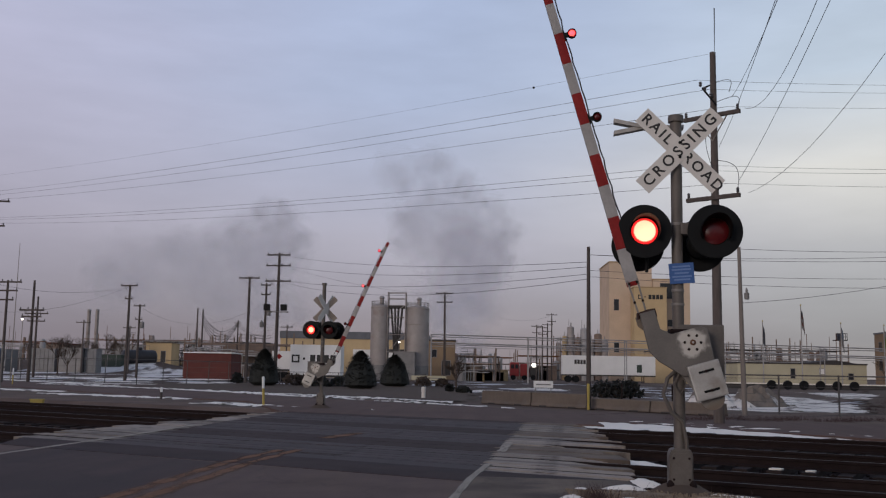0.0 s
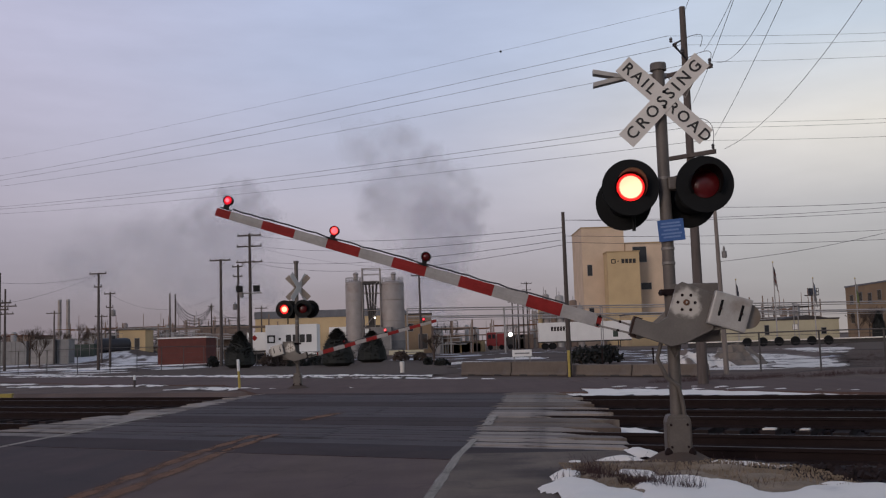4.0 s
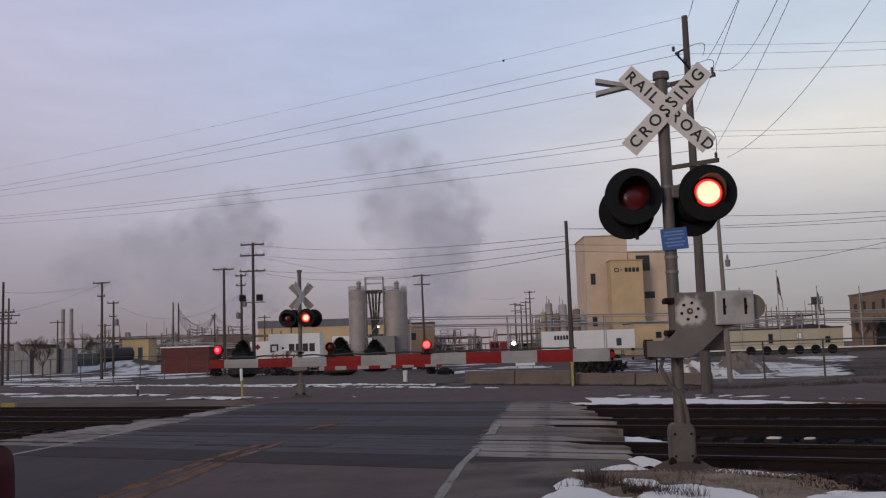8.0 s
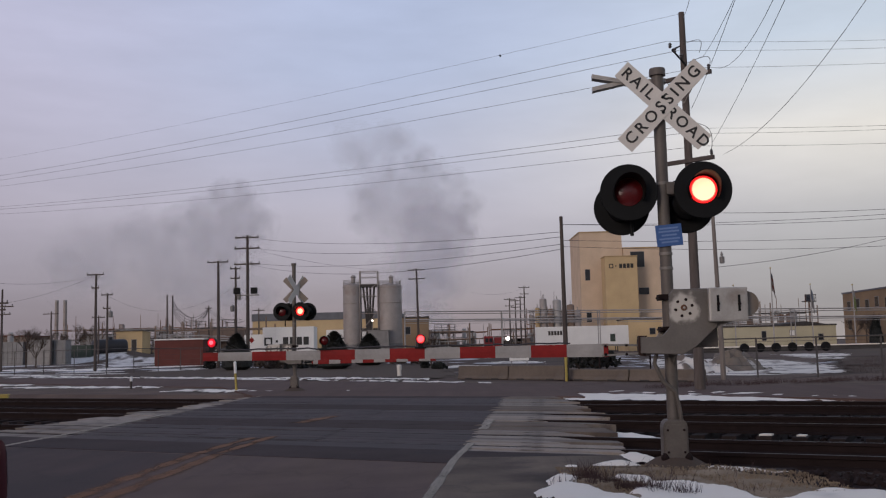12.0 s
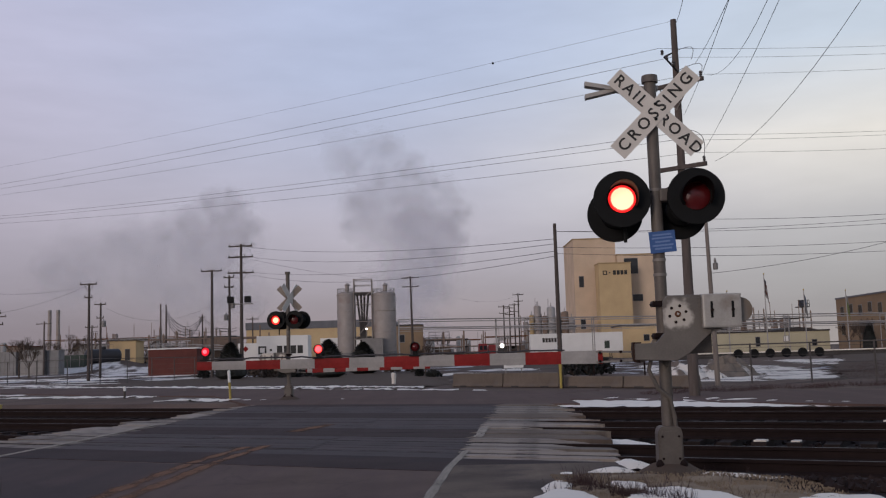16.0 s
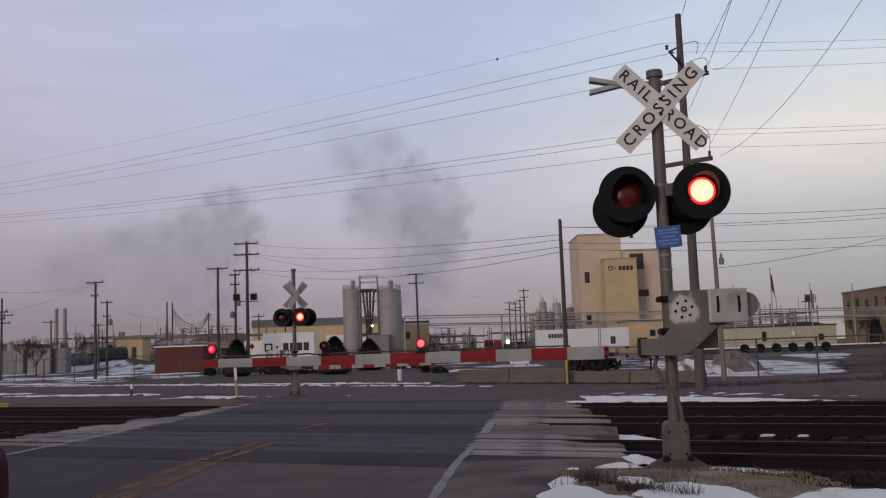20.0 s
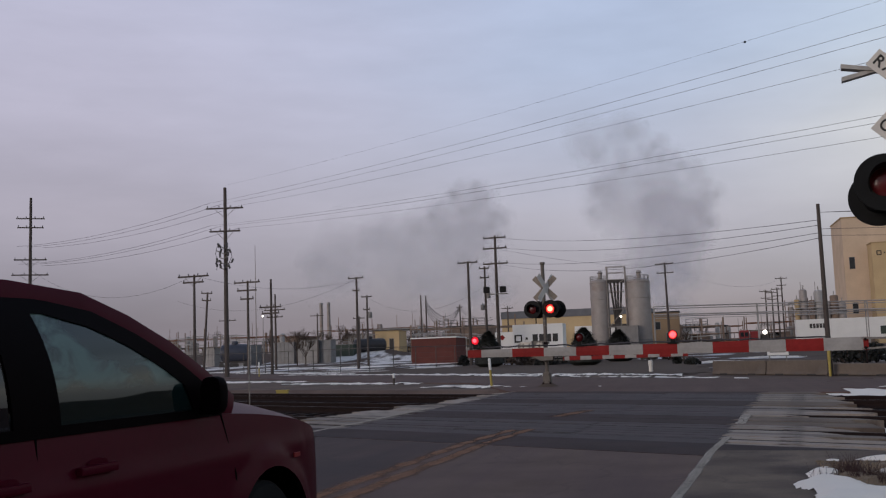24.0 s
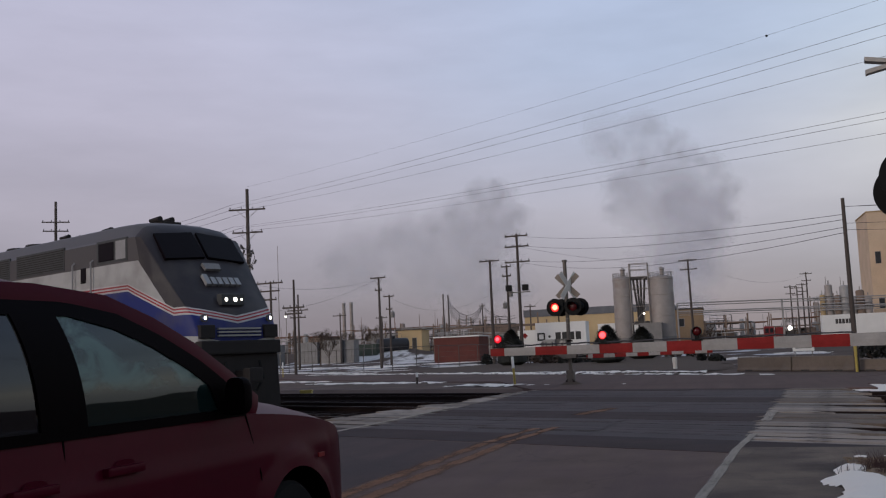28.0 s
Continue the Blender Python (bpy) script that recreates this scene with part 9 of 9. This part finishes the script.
    for s in (-1, 1):
        bm = B()
        lathe(bm, [(0.09, -0.02), (0.09, 0.05), (0.065, 0.05)], 18, pose(-0.06, s * 0.95, 2.33, 0, 90, 0))
        dl = part("ditch_light", bm, "grille", g, "round ditch light", smooth=True)
        bm = B()
        lathe(bm, [(0.0, 0.03), (0.027, 0.025), (0.04, 0.0)], 16, pose(0.0, s * 0.95, 2.33, 0, 90, 0))
        part("bulb", bm, "white_lit", dl, "lit ditch light bulb", smooth=True)
        bm = B()
        bbox(bm, -0.10, 0.06, s * 0.92 - 0.2, s * 0.92 + 0.2, 1.86, 2.17, 0.02)
        part("step_recess", bm, "locodark", g, "dark recess in the nose")
    for z in (1.92, 2.00, 2.08):
        bm = B()
        box(bm, -0.02, 0.045, -0.62, 0.62, z - 0.02, z + 0.02)
        part("nose_slat", bm, "locosteel", g, "pale horizontal nose bar")
    # anticlimber, pilot plough, coupler
    bm = B()
    bbox(bm, -0.30, 0.12, -1.15, 1.15, 1.48, 1.80, 0.04)
    part("anticlimber", bm, "locodark", g, "grey anticlimber beam")
    bm = B()
    prism(bm, [(-1.12, 1.5), (1.12, 1.5), (1.2, 0.18), (0.5, 0.10), (-0.5, 0.10), (-1.2, 0.18)], -0.06, 0.06, pose(-0.05, 0, 0, 0, 0, 90))
    part("pilot", bm, "locodark", g, "dark pilot plough")
    bm = B()
    bbox(bm, -0.1, 0.55, -0.14, 0.14, 0.85, 1.1, 0.04)
    bbox(bm, 0.35, 0.62, -0.2, 0.2, 0.80, 1.15, 0.05)
    part("coupler", bm, "locodark", g, "dark knuckle coupler")
    bm = B()
    tube(bm, [(0.1, -0.5, 1.3), (0.3, -0.45, 0.9), (0.2, -0.3, 0.6)], 0.035, 6)
    part("brake_hose", bm, "rubber", g, "black air hose")
    bm = B()
    tube(bm, [(0.1, 0.5, 1.3), (0.3, 0.45, 0.9), (0.2, 0.3, 0.6)], 0.035, 6)
    part("brake_hose", bm, "rubber", g, "black air hose")
    # side: windows, doors, grab rails, louvres
    for s in (-1, 1):
        def sbox(name, x0, x1, z0, z1, mat, label, out=0.02, y=1.50, parent=None):
            bm = B()
            ya, yb = s * (y - 0.03), s * (y + out)
            bbox(bm, x0, x1, min(ya, yb), max(ya, yb), z0, z1, 0.008)
            return part(name, bm, mat, parent or g, label)
        sbox("cab_window_frame", -3.75, -2.35, 3.86, 4.44, "grille", "cab side window frame", 0.012, 1.49)
        sbox("cab_window", -3.66, -2.95, 3.92, 4.38, "locoglass", "dark cab side window", 0.02, 1.49)
        sbox("window_panel", -2.86, -2.42, 3.92, 4.38, "locosteel", "pale sliding window panel", 0.018, 1.49)
        for x0, x1 in ((-8.0, -5.35), (-11.2, -8.4), (-14.6, -11.6)):
            lv = sbox("louvre_frame", x0, x1, 3.86, 4.48, "grille", "louvred side vent", 0.01)
            for k in range(9):
                z = 3.92 + k * 0.06
                sbox("slat", x0 + 0.06, x1 - 0.06, z, z + 0.022, "locodark", "", 0.022, parent=lv)
        sbox("cab_door", -4.72, -4.05, 1.75, 3.9, "livery", "cab side door", 0.006)
        sbox("door_window", -4.52, -4.25, 3.45, 3.84, "locoglass", "small door window", 0.012)
        for x in (-4.82, -3.92):
            bm = B()
            tube(bm, [(x, s * 1.50, 1.9), (x, s * 1.57, 1.95), (x, s * 1.57, 3.95), (x, s * 1.50, 4.0)], 0.022, 6)
            part("grab_rail", bm, "locosteel", g, "vertical grab rail")
        sbox("side_skirt", -20.6, -0.6, 1.18, 1.42, "locodark", "dark side sill", -0.02)
    # roof fittings
    for x, w, h in ((-3.0, 0.30, 0.06), (-5.4, 0.25, 0.06), (-7.6, 0.3, 0.1)):
        bm = B()
        bbox(bm, x - 0.3, x + 0.3, -w, w, 4.85, 4.90 + h, 0.03)
        part("roof_box", bm, "locodark", g, "dark roof fitting")
        bm = B()
        rod(bm, (x - 0.2, -w, 4.95 + h), (x + 0.25, -w, 4.95 + h), 0.05, 0.08, 8)
        rod(bm, (x - 0.2, w * 0.2, 4.95 + h), (x + 0.25, w * 0.2, 4.95 + h), 0.05, 0.08, 8)
        part("air_horn", bm, "locodark", g, "roof air horn")
    for x in (-9.5, -10.7, -12.2, -13.6):
        bm = B()
        lathe(bm, [(0.0, 0.2), (0.45, 0.2), (0.5, 0.12), (0.5, 0.0)], 18, pose(x, 0, 4.85))
        part("roof_fan", bm, "locodark", g, "round roof fan", smooth=True)
    # bogies
    bm = B()
    bbox(bm, -13.5, -7.2, -1.2, 1.2, 0.35, 1.2, 0.1)
    part("fuel_tank", bm, "locodark", g, "dark fuel tank")
    for bx in (-3.6, -17.2):
        for s in (-1, 1):
            bm = B()
            bbox(bm, bx - 2.1, bx + 2.1, s * 1.12 - 0.09, s * 1.12 + 0.09, 0.5, 0.95, 0.04)
            part("bogie_frame", bm, "locodark", g, "dark bogie side frame")
            for dx in (-1.4, 1.4):
                bm = B()
                lathe(bm, [(0.0, 0.0), (0.47, 0.0), (0.50, 0.03), (0.5, 0.13), (0.0, 0.13)], 26, pose(bx + dx, s * 0.82, 0.5, 90 * s))
                part("wheel", bm, "locodark", g, "steel wheel", smooth=True)
    return g


LOCO = build_locomotive()

# ---- motion ----
def flip_rows(rest, half, end=28.0):
    """The lit face shows while the beat's half matches; turns over in three quick steps."""
    rows = []
    state = None
    k = -14
    t0 = 7.613
    def face(lit, part_turn=0.0):
        return rest @ pose(0, 0, 0, 0, (0 if lit else 180) + part_turn, 0)
    marks = []
    while t0 + k * FLASH < end:
        marks.append((t0 + k * FLASH, k % 2 == 0))    # True: the right-hand lamp lights
        k += 1
    lit = (half == 0)
    rows.append((0.0, face(lit)))
    for t, right in marks:
        now = right if half == 1 else not right
        if t <= 0.06 or now == lit:
            if t > 0.06:
                continue
            t = 0.07
            if now == lit:
                continue
        a = 0 if lit else 180
        f, whole = round(t * 30) - 1, round(t) * 30
        if f < whole < f + 3:
            f = whole if t > round(t) else whole - 3
        for step in range(4):
            rows.append(((f + step) / 30, rest @ pose(0, 0, 0, 0, a + 60 * step, 0)))
        lit = now
    rows.append((end, face(lit)))
    return rows


def motions():
    for ob, rest, half in FLIPPERS:
        walk(ob, flip_rows(rest, half))
    near = [(0, 74), (0.5, 65.5), (1, 58.5), (1.5, 48.7), (2, 43), (2.5, 34.5), (3, 29), (3.5, 24), (4, 18), (4.5, 11.5), (5, 6.5), (5.5, 4.1), (6, 3.3), (6.4, 2.4), (7, 1.4), (7.7, 0.5), (8.2, 0.4), (28, 0.4)]
    hn = HUB_N.matrix_basis.translation.copy()
    walk(HUB_N, [(t, pose(*hn, 0, a, 0)) for t, a in near])
    far = [(0, 66), (0.5, 60), (1, 54.5), (1.5, 48), (2, 40.5), (2.5, 33), (3, 25.5), (3.5, 19.5), (4, 13.5), (4.5, 8), (5, 4.5), (5.5, 3), (6, 2.2), (6.5, 1), (7, 0), (28, 0)]
    hf = HUB_F.matrix_basis.translation.copy()
    walk(HUB_F, [(t, pose(*hf, 0, -a, 0)) for t, a in far])

    # the minivan rolls up to the line and stops
    def van_at(s):
        d = Vector((math.sin(radians(5)), math.cos(radians(5))))
        c = -2.6 - 0.975
        return pose(d.x * s + d.y * c, d.y * s - d.x * c, 0, 0, 0, 85)
    walk(VAN, [(t, van_at(s)) for t, s in ((0, -24), (1, -14.5), (2, -7), (3, -1.5), (4, 2.4), (4.8, 4.1), (5.3, 4.40), (5.5, 4.40), (20.5, 4.40), (22.5, 4.27), (28, 4.27))])
    for k, g in enumerate(SMOKE):
        walk(g, [(t, pose(4.0 - 0.22 * t, 300, -0.6 + 0.05 * t)) for t in (0, 14, 28)])
    # the train comes down the nearest track
    ang = math.degrees(math.atan2(U.y, U.x)) + 3.0
    def loco_at(u):
        return pose(*tf(u, TRACKS[0]), 0.0, 0, 0, ang)
    walk(LOCO, [(t, loco_at(-19.15 - 47.5 * (28 - t))) for t in (0, 20, 26, 27, 27.5, 28)])


motions()
